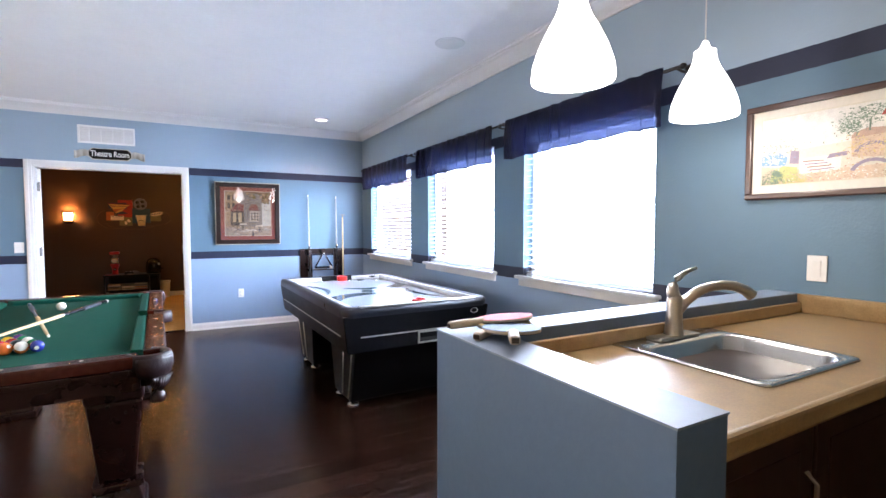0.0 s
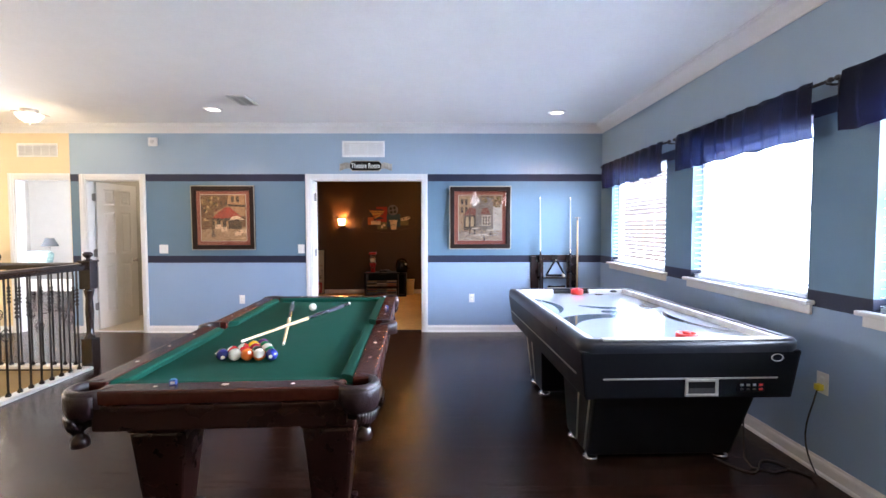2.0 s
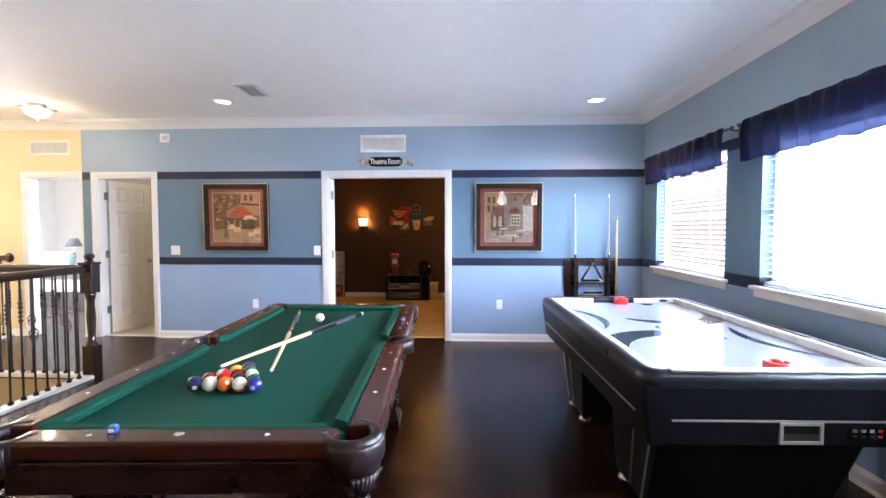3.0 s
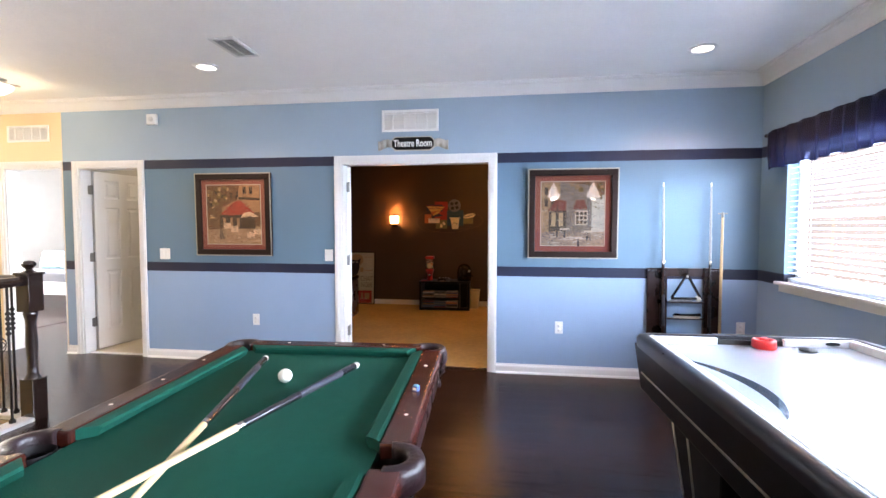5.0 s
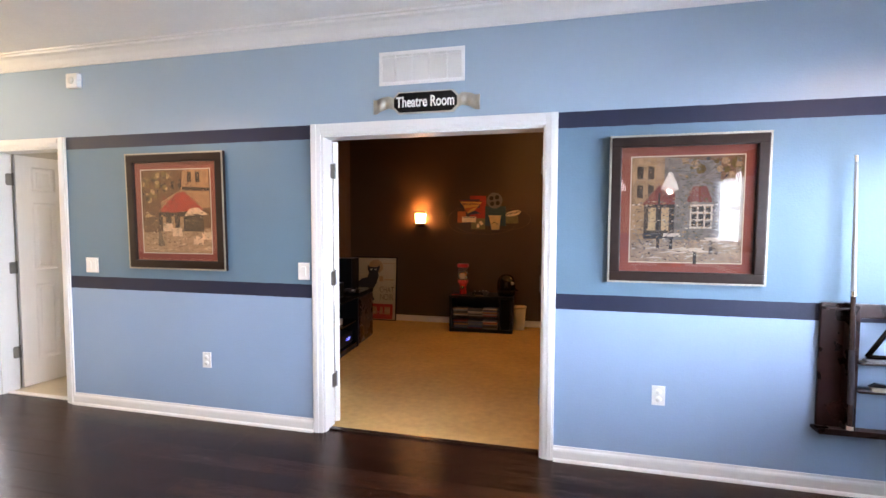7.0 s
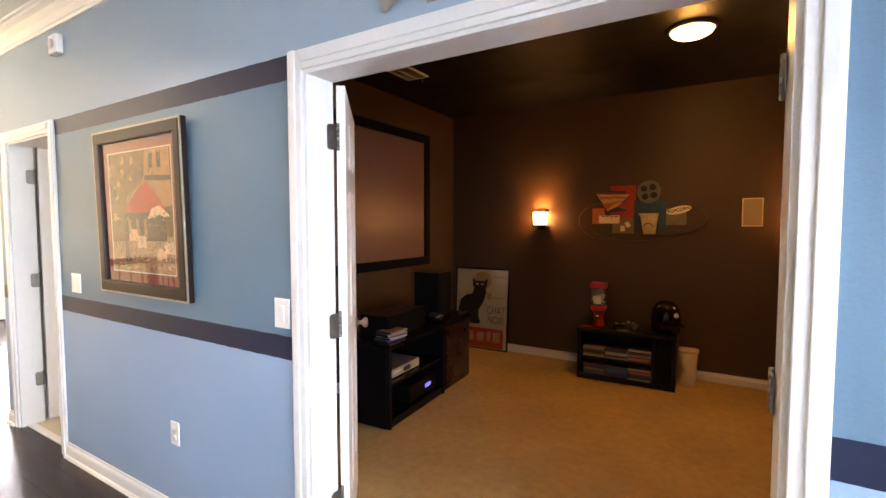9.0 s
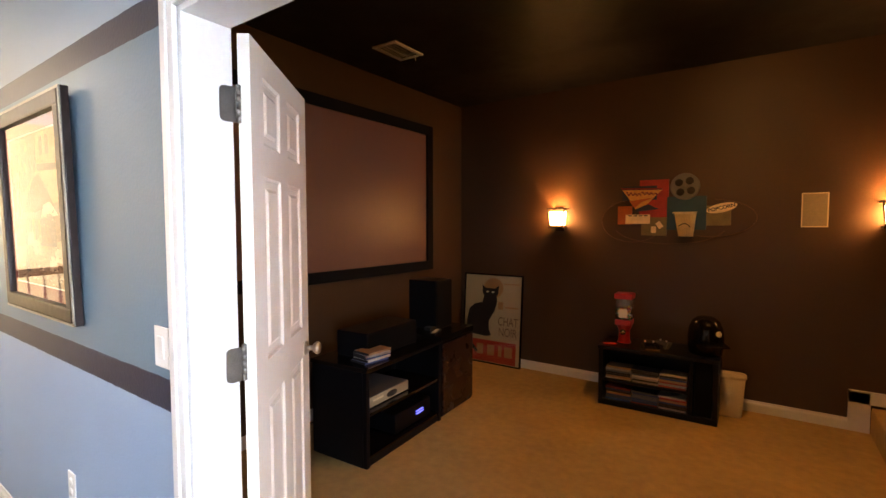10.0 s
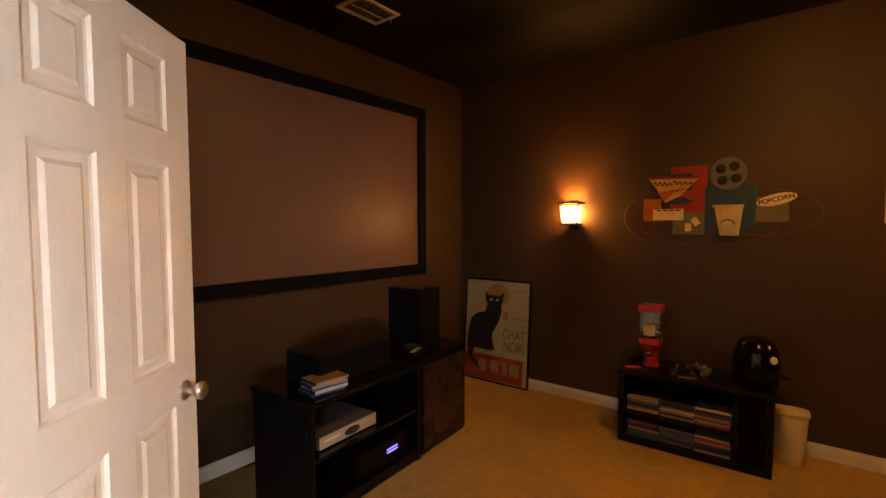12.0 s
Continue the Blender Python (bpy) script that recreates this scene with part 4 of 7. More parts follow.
# ---------------------------------------------------------------- air hockey
def air_hockey():
    t = thing("air_hockey_table", pose(1.712, 3.79, 0, 0, 0, 1.6), "black air hockey table with a glossy white field", "air hockey table")
    W, L = 0.595, 1.07
    part("cabinet", taper((-W + 0.040, W - 0.040, -L + 0.030, L - 0.030), (-W + 0.006, W - 0.006, -L + 0.008, L - 0.008), 0.482, 0.744, 0.012), M_BLACK, t)
    bm = bmesh.new()
    # rounded top rail: outer loop with round corners
    def loop(w, l, r, z):
        pts = []
        for cx, cy, a0 in ((w - r, l - r, 0), (-w + r, l - r, 90), (-w + r, -l + r, 180), (w - r, -l + r, 270)):
            for i in range(7):
                a = radians(a0 + 15 * i)
                pts.append(bm.verts.new((cx + r * math.cos(a), cy + r * math.sin(a), z)))
        return pts
    loops = [loop(W - 0.004, L - 0.004, 0.08, 0.735), loop(W, L, 0.085, 0.76), loop(W, L, 0.085, 0.785), loop(W - 0.012, L - 0.012, 0.075, 0.80), loop(W - 0.045, L - 0.045, 0.05, 0.805), loop(W - 0.062, L - 0.062, 0.04, 0.80), loop(W - 0.062, L - 0.062, 0.04, 0.755)]
    for a, b in zip(loops, loops[1:]):
        for i in range(28):
            bm.faces.new((a[i], a[(i + 1) % 28], b[(i + 1) % 28], b[i])).smooth = True
    bmesh.ops.recalc_face_normals(bm, faces=list(bm.faces))
    part("top_rail", bm, M_BLACKVINYL, t, "rounded black vinyl rail")
    part("playfield", cube(-W + 0.061, W - 0.061, -L + 0.061, L - 0.061, 0.745, 0.758), M_ICE, t, "glossy white playing field")
    for s in (-1, 1):
        x0, x1 = sorted((s * (W - 0.063), s * (W - 0.098)))
        part("inner_wall", cube(x0, x1, -L + 0.064, L - 0.064, 0.7585, 0.800, 0.006), M_ICERAIL, t, "white inner wall")
        for x0, x1 in ((-W + 0.099, -0.17), (0.17, W - 0.099)):
            y0, y1 = sorted((s * (L - 0.063), s * (L - 0.090)))
            part("inner_wall", cube(x0, x1, y0, y1, 0.7585, 0.798, 0.006), M_ICERAIL, t, "white end wall")
        y0, y1 = sorted((s * (L - 0.0625), s * (L - 0.075)))
        part("goal_slot", cube(-0.17, 0.17, y0, y1, 0.7585, 0.785), M_SLOT, t, "dark goal slot")
        y0, y1 = sorted((s * (L - 0.004), s * (L - 0.085)))
        if s > 0:
            part("puck_holder", moved(lathe([(0.030, 0), (0.031, 0.003), (0.024, 0.004), (0.022, 0.001), (0, 0.001)], 20), pose(0.41, L - 0.0905, 0.780, 90, 0, 0) @ Matrix.Diagonal((1.2, 0.34, 1, 1))), M_BLACKVINYL, t, "small oval black inset")
            part("goal_lip", cube(-0.17, 0.17, L - 0.063, L - 0.012, 0.797, 0.806, 0.003), M_BLACKVINYL, t)
        else:
            part("end_strip", cube(-0.47, 0.47, -L + 0.010, -L + 0.060, 0.798, 0.8075, 0.003), M_SILVER, t, "brushed silver strip along the near rail")

    def arc(cx, cy, r0, r1, a0, a1, name, n=36, z=0.7583):
        b = bmesh.new()
        rows_ = []
        for i in range(n + 1):
            f = i / n
            a = radians(a0 + (a1 - a0) * f)
            wdt = r0 + (r1 - r0) * math.sin(math.pi * f) ** 0.8
            rows_.append([b.verts.new((cx + q * math.cos(a), cy + q * math.sin(a), zz)) for q in (r0, wdt) for zz in (z,)])
        for p, q in zip(rows_, rows_[1:]):
            b.faces.new((p[0], p[1], q[1], q[0]))
        bmesh.ops.remove_doubles(b, verts=list(b.verts), dist=1e-5)
        bmesh.ops.recalc_face_normals(b, faces=list(b.faces))
        part(name, b, M_SWOOSH, t, "charcoal swoosh printed on the field")
    arc(-0.05, -0.62, 0.40, 0.56, 50, 195, "swoosh")
    arc(0.10, 0.62, 0.40, 0.56, 230, 375, "swoosh")
    arc(0.0, 0.0, 0.055, 0.075, 0, 359, "centre_ring")
    part("centre_spot", lathe([(0.055, 0.7586), (0, 0.7587)], 24), M_SWOOSH, t)
    for cx, s in ((-0.32, 1), (0.32, -1)):
        arc(cx - s * 0.9, s * 0.25, 0.86, 0.92, -20 if s > 0 else 160, 32 if s > 0 else 212, "swoosh")
    # vents and trims
    for s in (-1, 1):
        m = pose(0, s * (L - 0.022), 0.60, 0, 0, 0)
        part("trim_strip", cube(-W + 0.13, W - 0.13, s * (L - 0.019) - 0.003, s * (L - 0.019) + 0.003, 0.592, 0.600), M_SILVER, t, "thin silver strip")
        part("trim_strip", cube(s * (W - 0.022) - 0.003, s * (W - 0.022) + 0.003, -L + 0.13, L - 0.10, 0.592, 0.600), M_SILVER, t, "thin silver strip")
    slot = part("puck_return", joined(cube(-0.088, 0.088, -0.012, 0.006, -0.045, -0.033, 0.002), cube(-0.088, 0.088, -0.012, 0.006, 0.033, 0.045, 0.002), cube(-0.088, -0.074, -0.012, 0.006, -0.033, 0.033, 0.002), cube(0.074, 0.088, -0.012, 0.006, -0.033, 0.033, 0.002)), M_SILVER, t, "silver framed puck return", pose(0.06, -L + 0.028, 0.545))
    part("puck_return_recess", cube(-0.074, 0.074, -0.003, 0.004, -0.033, 0.033), M_SLOT, slot)
    panel = part("control_panel", cube(-0.075, 0.075, -0.006, 0.004, -0.026, 0.026, 0.002), M_BLKGLOSS, t, "black control panel with small buttons", pose(0.325, -L + 0.028, 0.545))
    for i in range(4):
        mm = M_RED if i == 3 else paint("grey_button", (0.18, 0.22, 0.22), 0.4)
        part("button", cube(-0.058 + 0.034 * i, -0.040 + 0.034 * i, -0.009, -0.006, 0.006, 0.018, 0.001), mm, panel)
        part("button", cube(-0.058 + 0.034 * i, -0.040 + 0.034 * i, -0.009, -0.006, -0.016, -0.006, 0.001), M_SLOT if i < 3 else M_RED, panel)
    part("badge", moved(lathe([(0.032, 0), (0.034, 0.003), (0.029, 0.004), (0.027, 0.002)], 24), pose(0.455, -L + 0.012, 0.705, 90, 0, 0) @ Matrix.Diagonal((1, 0.62, 1, 1))), M_SILVER, t, "small oval silver badge")
    part("badge_face", moved(lathe([(0.0285, 0.0012), (0, 0.0018)], 24), pose(0.455, -L + 0.012, 0.705, 90, 0, 0) @ Matrix.Diagonal((1, 0.62, 1, 1))), M_BLKGLOSS, t, "dark badge face")
    # pedestals
    for s in (-1, 1):
        y_in, y_out = s * 0.36, s * 0.80
        a, b = sorted((s * 0.34, s * 0.74))
        a2, b2 = sorted((s * 0.28, s * 0.93))
        ped = part("pedestal", taper((-0.435, 0.435, a, b), (-0.458, 0.458, a2, b2), 0.035, 0.50, 0.014), M_BLACK, t, "black tapered pedestal")
        for sx in (-1, 1):
            part("pedestal_trim", tube([(sx * 0.461, s * 0.86, 0.493), (sx * 0.440, s * 0.70, 0.06)], 0.006, 6), M_SILVER, ped, "silver edge trim")
            part("pedestal_trim", tube([(sx * 0.460, s * 0.66, 0.493), (sx * 0.440, s * 0.56, 0.06)], 0.006, 6), M_SILVER, ped, "silver edge trim")
            for yy in (s * 0.40, s * 0.69):
                part("levelling_foot", lathe([(0, 0), (0.046, 0.0), (0.046, 0.010), (0.036, 0.020), (0.014, 0.024), (0.014, 0.05)], 18), M_CHROME, ped, "chrome levelling foot", pose(sx * 0.40, yy, 0))
    return t


air_hockey()
for x, y, lab in ((1.73, 4.73, "red plastic hockey striker near the far goal"), (1.785, 2.87, "red plastic hockey striker at the near end")):
    hm = thing("hockey_striker", pose(x, y, 0.759), lab, "hockey striker", "strikers on the air hockey table")
    part("striker_base", lathe([(0, 0), (0.050, 0), (0.057, 0.005), (0.057, 0.040), (0.053, 0.048), (0.043, 0.049), (0.038, 0.028), (0.020, 0.024)], 24), M_RED, hm)
    part("striker_knob", lathe([(0.020, 0.022), (0.019, 0.042), (0.022, 0.050), (0.017, 0.057), (0, 0.059)], 20), M_RED, hm)
solid("hockey_puck", lathe([(0, 0), (0.038, 0), (0.040, 0.002), (0.040, 0.005), (0.038, 0.007), (0, 0.007)], 24), M_SLOT, "small dark puck on the white field", "hockey puck", m=pose(1.93, 4.70, 0.759))

# ---------------------------------------------------------------- stair railing
def baluster(kind):
    """An iron bar with twisted knuckles, or with a basket."""
    pieces = [tube([(0, 0, 0.02), (0, 0, 0.985)], 0.0085, 6), moved(lathe([(0, 0), (0.020, 0), (0.020, 0.016), (0.013, 0.026), (0.008, 0.034)], 8), pose(0, 0, 0.03))]
    if kind == 0:
        for z in (0.66, 0.695, 0.73, 0.765, 0.80):
            pieces.append(moved(lathe([(0.008, -0.015), (0.016, -0.005), (0.016, 0.005), (0.008, 0.015)], 8), pose(0, 0, z)))
    else:
        for a in range(4):
            pts = []
            for i in range(9):
                f = i / 8
                an = radians(90 * a + 200 * f)
                r = 0.030 * math.sin(math.pi * f) + 0.002
                pts.append((r * math.cos(an), r * math.sin(an), 0.47 + 0.12 * f))
            pieces.append(tube(pts, 0.004, 5))
    return joined(*pieces)


def railing():
    t = thing("stair_railing", pose(0, 0, 0), "espresso wooden handrail with black iron balusters round the stairwell", "railing")
    zr = 1.010
    prof = [(-0.030, 0), (-0.024, -0.028), (0.024, -0.028), (0.030, 0), (0.032, 0.018), (0.022, 0.036), (0.0, 0.042), (-0.022, 0.036), (-0.032, 0.018)]

    def bar(p0, p1, name, mat, pr, z):
        d = (Vector(p1) - Vector(p0)).normalized()
        return part(name, run_profile([(o, z + h) for o, h in pr], p0, p1, (d.y, -d.x)), mat, t)
    X, Y, X2 = WELL_X, WELL_Y, WELL_X2
    arms = [((X, YS + 0.02), (X, Y - 0.05)), ((X - 0.05, Y), (X2, Y)), ((X2, Y), (X2, YN - 0.01))]
    curb = [(-0.055, 0.0), (0.055, 0.0), (0.055, 0.022), (0.048, 0.030), (-0.048, 0.030), (-0.055, 0.022)]
    first = {}
    count = 0
    for p0, p1 in arms:
        bar(p0, p1, "handrail", M_RAILWOOD, prof, zr)
        bar(p0, p1, "base_curb", M_TRIM, curb, 0.0)
        a, b = Vector(p0), Vector(p1)
        n = int((b - a).length / 0.105)
        for i in range(1, n):
            p = a + (b - a) * (i / n)
            kind = 1 if count % 3 == 2 else 0
            count += 1
            m = pose(p.x, p.y, 0.0)
            if kind in first:
                same(first[kind], t, m)
            else:
                first[kind] = part("baluster", baluster(kind), M_IRON, t, "iron baluster with a twisted basket" if kind else "iron baluster with knuckles", m)
    nw = joined(cube(-0.055, 0.055, -0.055, 0.055, 0, 0.30, 0.006), moved(lathe([(0.05, 0.30), (0.046, 0.315), (0.034, 0.33), (0.030, 0.40), (0.038, 0.56), (0.030, 0.70), (0.042, 0.76), (0.046, 0.775), (0.040, 0.79)], 20), pose(0, 0, 0)),
                cube(-0.055, 0.055, -0.055, 0.055, 0.79, 1.06, 0.006), cube(-0.064, 0.064, -0.064, 0.064, 1.055, 1.075, 0.006), lathe([(0.045, 1.075), (0.022, 1.09), (0.020, 1.10), (0.040, 1.118), (0.044, 1.135), (0.030, 1.155), (0, 1.16)], 20))
    part("newel_post", nw, M_RAILWOOD, t, "turned newel post with a knob", pose(X, Y, 0))
    part("newel_post", cube(-0.045, 0.045, -0.045, 0.045, 0, 1.0, 0.006), M_RAILWOOD, t, "square corner post", pose(X2, Y, 0))
    part("rosette", moved(lathe([(0, 0), (0.06, 0), (0.062, 0.012), (0.05, 0.02), (0, 0.022)], 24), pose(X2, YN - 0.001, zr + 0.005, 90, 0, 0)), M_RAILWOOD, t, "round wooden wall rosette")


railing()

# ---------------------------------------------------------------- ceiling fittings
def can_light(x, y):
    t = thing("recessed_light", pose(x, y, HC), "lit recessed ceiling light with a white trim ring", "ceiling light", "recessed ceiling lights")
    part("trim_ring", lathe([(0.074, -0.010), (0.080, -0.007), (0.100, -0.004), (0.102, 0.0), (0.07, 0.0)], 28), M_TRIM, t)
    part("lamp_lens", lathe([(0.074, -0.006), (0.05, -0.012), (0, -0.014)], 24), M_CANLENS, t, "glowing lamp face")


for x, y in CANS:
    can_light(x, y)


def ceiling_vent(x, y, z, w, l, turn, label, mat, flap=False):
    t = thing("ceiling_vent", pose(x, y, z, 0, 0, turn), label, "air vent")
    part("frame", joined(cube(-w, w, -l, -l + 0.025, -0.012, 0, 0.003), cube(-w, w, l - 0.025, l, -0.012, 0, 0.003), cube(-w, -w + 0.025, -l + 0.025, l - 0.025, -0.012, 0, 0.003), cube(w - 0.025, w, -l + 0.025, l - 0.025, -0.012, 0, 0.003)), mat, t)
    # no duct is built: a dark sheet carries the shade behind the slats
    part("backing", cube(-w + 0.02, w - 0.02, -l + 0.02, l - 0.02, -0.003, -0.001), M_SLOT, t, "flat dark sheet in place of the unlit duct behind the slats")
    n = int((2 * l - 0.06) / 0.022)
    sl = part("slat", moved(cube(-w + 0.025, w - 0.025, -0.010, 0.010, -0.0008, 0.0008), pose(0, 0, 0, 38, 0, 0)), mat, t, "", pose(0, -l + 0.036, -0.010))
    for i in range(1, n):
        same(sl, t, pose(0, -l + 0.036 + 0.022 * i, -0.010))
    part("divider", cube(-0.004, 0.004, -l + 0.025, l - 0.025, -0.017, -0.013), mat, t)
    if flap:
        part("damper_lever", tube([(0.06, l - 0.04, -0.012), (0.065, l - 0.035, -0.055)], 0.003, 6), mat, t)


ceiling_vent(-1.66, 5.33, HC, 0.10, 0.18, 0, "white louvred ceiling air vent", M_GRILLE)
ceiling_vent(-2.255, 8.55, HC, 0.11, 0.16, 0, "pale louvred vent on the black ceiling", M_GRILLE, True)
cs = thing("ceiling_speaker", pose(2.04, 2.85, HC), "round white in-ceiling speaker grille", "ceiling speaker")
part("rim", lathe([(0.100, -0.006), (0.112, -0.005), (0.115, 0)], 32), M_GRILLE, cs)
part("grille", lathe([(0.100, -0.005), (0.06, -0.008), (0, -0.009)], 32), M_GRILLE, cs)


def pendant(x, y):
    t = thing("pendant_lamp", pose(x, y, 0), "lit bell-shaped opal glass pendant lamp", "pendant lamp", "pendants over the bar")
    zb = 1.795
    part("shade", lathe([(0.124, zb), (0.126, zb + 0.012), (0.121, zb + 0.05), (0.104, zb + 0.10), (0.080, zb + 0.15), (0.058, zb + 0.19), (0.044, zb + 0.225), (0.040, zb + 0.25), (0.036, zb + 0.25), (0.054, zb + 0.185), (0.100, zb + 0.095), (0.117, zb + 0.05), (0.120, zb)], 36), M_SHADE, t, "glowing white glass shade")
    part("socket_cap", lathe([(0.041, zb + 0.245), (0.040, zb + 0.262), (0.020, zb + 0.272), (0.010, zb + 0.30)], 20), M_SHADE, t)
    part("cord", tube([(0, 0, zb + 0.29), (0, 0, HC - 0.02)], 0.003, 6), M_TRIM, t, "thin white cord")
    part("canopy", lathe([(0, HC - 0.028), (0.045, HC - 0.026), (0.06, HC - 0.008), (0.062, HC)], 24), M_TRIM, t)


for x, y in PENDANTS:
    pendant(x, y)
hl = thing("hall_ceiling_light", pose(*HALL_LAMP, HC), "lit alabaster ceiling light held by dark metal arms", "ceiling light")
part("canopy", lathe([(0, -0.05), (0.075, -0.045), (0.085, -0.01), (0.085, 0)], 24), M_NICKEL, hl)
part("bowl", lathe([(0, -0.145), (0.04, -0.140), (0.085, -0.120), (0.115, -0.092), (0.130, -0.060), (0.123, -0.060), (0.08, -0.110), (0, -0.136)], 32), M_HALLGLASS, hl, "glowing alabaster bowl")
part("finial", lathe([(0, -0.172), (0.010, -0.164), (0.012, -0.152), (0, -0.143)], 12), M_NICKEL, hl)
for a in (20, 140, 260):
    part("arm", moved(cube(0.06, 0.195, -0.020, 0.020, -0.052, -0.040, 0.004), pose(0, 0, 0, 0, 4, a)), M_NICKEL, hl, "flat metal arm")

# ---------------------------------------------------------------- wall fittings on the north wall
def plate(name, x, y, z, w, h, kind, turn=0, label=""):
    t = thing(name, pose(x, y, z, 0, 0, turn), label, "outlet" if kind == "outlet" else "light switch")
    part("cover_plate", cube(-w / 2, w / 2, -0.006, 0, -h / 2, h / 2, 0.003), M_PLATE, t)
    if kind == "outlet":
        for dz in (-0.022, 0.022):
            part("socket", moved(lathe([(0.0165, 0), (0.0165, 0.002), (0, 0.002)], 16), pose(0, -0.006, dz, 90, 0, 0)), M_PLATE, t)
            part("socket_slots", joined(cube(-0.007, -0.005, -0.0086, -0.008, dz - 0.003, dz + 0.005), cube(0.005, 0.007, -0.0086, -0.008, dz - 0.003, dz + 0.005)), M_GRILLE, t)
    else:
        n = kind
        for i in range(n):
            x0 = (i - (n - 1) / 2) * 0.046
            part("rocker", moved(cube(x0 - 0.016, x0 + 0.016, -0.010, -0.005, -0.033, 0.033, 0.002), pose(0, 0, 0, 3, 0, 0)), M_PLATE, t)


plate("light_switch", -3.24, YN, 1.118, 0.116, 0.116, 2, 0, "white double rocker switch on the blue wall")
plate("light_switch", -1.418, YN, 1.118, 0.085, 0.118, 1, 0, "white rocker switch beside the theatre door")
plate("outlet", -2.215, YN, 0.443, 0.072, 0.116, "outlet", 0, "white duplex outlet low on the pale blue wall")
plate("outlet", 0.852, YN, 0.455, 0.072, 0.116, "outlet", 0, "white duplex outlet under the framed print")
plate("outlet", 2.445, YN, 0.495, 0.072, 0.116, "outlet", 0, "pale outlet beside the cue rack")
plate("light_switch", XE, 0.67, 1.176, 0.072, 0.108, 1, -90, "white switch plate above the counter")
plate("outlet", XE, 2.90, 0.515, 0.078, 0.122, "outlet", -90, "white wall outlet with a plugged-in cord")
al = thing("alarm_sounder", pose(-3.335, YN, 2.525), "small white alarm sounder high on the wall", "alarm")
part("body", cube(-0.055, 0.055, -0.04, 0, -0.055, 0.055, 0.010), M_PLATE, al)
part("lens", moved(lathe([(0.026, 0), (0.024, 0.010), (0.014, 0.014), (0, 0.014)], 18), pose(0, -0.04, 0, 90, 0, 0)), M_GRILLE, al, "round grey sounder face")


def wall_vent(x, z, w, h, label, cols):
    t = thing("wall_vent", pose(x, YN, z), label, "air vent", "return air grilles")
    part("frame", joined(cube(-w, w, -0.010, 0, h - 0.022, h, 0.003), cube(-w, w, -0.010, 0, -h, -h + 0.022, 0.003), cube(-w, -w + 0.022, -0.010, 0, -h + 0.022, h - 0.022, 0.003), cube(w - 0.022, w, -0.010, 0, -h + 0.022, h - 0.022, 0.003)), M_PLATE, t)
    part("backing", cube(-w + 0.02, w - 0.02, -0.002, -0.0005, -h + 0.02, h - 0.02), M_GRILLE, t)
    n = int((2 * h - 0.05) / 0.0125)
    sl = part("slat", moved(cube(-w + 0.022, w - 0.022, -0.007, 0.007, -0.0007, 0.0007), pose(0, 0, 0, -40, 0, 0)), M_PLATE, t, "", pose(0, -0.006, -h + 0.028))
    for i in range(1, n):
        same(sl, t, pose(0, -0.006, -h + 0.028 + 0.0125 * i))
    for i in range(1, cols):
        part("rib", cube(-w + 2 * w * i / cols - 0.004, -w + 2 * w * i / cols + 0.004, -0.0125, -0.010, -h + 0.022, h - 0.022), M_PLATE, t)


wall_vent(-0.582, 2.435, 0.28, 0.105, "white louvred return air grille above the theatre door", 5)
wall_vent(-4.86, 2.42, 0.265, 0.09, "white louvred grille on the yellow wall", 5)

# theatre sign
sg = thing("door_sign", pose(-0.552, YN, 2.212), "black and silver scrolled sign lettered Theatre Room", "sign")
oct_ = [(-0.205, -0.025), (-0.17, -0.06), (0.17, -0.06), (0.205, -0.025), (0.205, 0.025), (0.17, 0.06), (-0.17, 0.06), (-0.205, 0.025)]
part("backboard", prism([(x * 1.06, z * 1.13) for x, z in oct_], 0.016, 0.003), M_SILVER, sg, "beaded silver border")
part("panel", moved(prism(oct_, 0.004), pose(0, -0.016, 0)), M_BLKGLOSS, sg, "black lettered panel")
part("lettering", moved(lettering("Theatre Room", 0.074, 0.003, 0.0012), pose(0, -0.0215, 0.0) @ Matrix.Diagonal((0.86, 1, 1.25, 1))), M_PLATE, sg, "white letters")
bead = None
for i in range(24):
    for z in (-0.064, 0.064):
        m = pose(-0.168 + i * 0.0146, -0.017, z)
        if bead is None:
            bead = part("bead", lathe([(0, -0.004), (0.004, 0), (0, 0.004)], 6), M_CREAM, sg, "", m)
        else:
            same(bead, sg, m)
for s in (-1, 1):
    bm = bmesh.new()
    rows_ = []
    for i in range(15):
        f = i / 14
        x = s * (0.205 + 0.14 * f)
        dz = 0.012 * math.sin(f * 5.0)
        hh = 0.040 + 0.012 * f
        rows_.append([bm.verts.new((x, -0.008 - 0.012 * math.sin(f * 7.5) ** 2, dz - hh)), bm.verts.new((x, -0.008 - 0.012 * math.sin(f * 7.5) ** 2, dz + hh * 0.75))])
    for a, b in zip(rows_, rows_[1:]):
        bm.faces.new((a[0], b[0], b[1], a[1])).smooth = True
    sc = part("scroll", bm, M_SILVER, sg, "curled silver ribbon end")
    so = sc.modifiers.new("thickness", "SOLIDIFY")
    so.thickness = 0.006

# ---------------------------------------------------------------- framed prints
def flat(poly, name, mat, parent, lift):
    part(name, prism(poly, 0.0004), mat, parent, "", pose(0, -0.0004 * lift, 0))


def ink(name, c, vary=0.35, scale=14):
    return paint(name, c, 0.75, vary=vary, scale=scale)


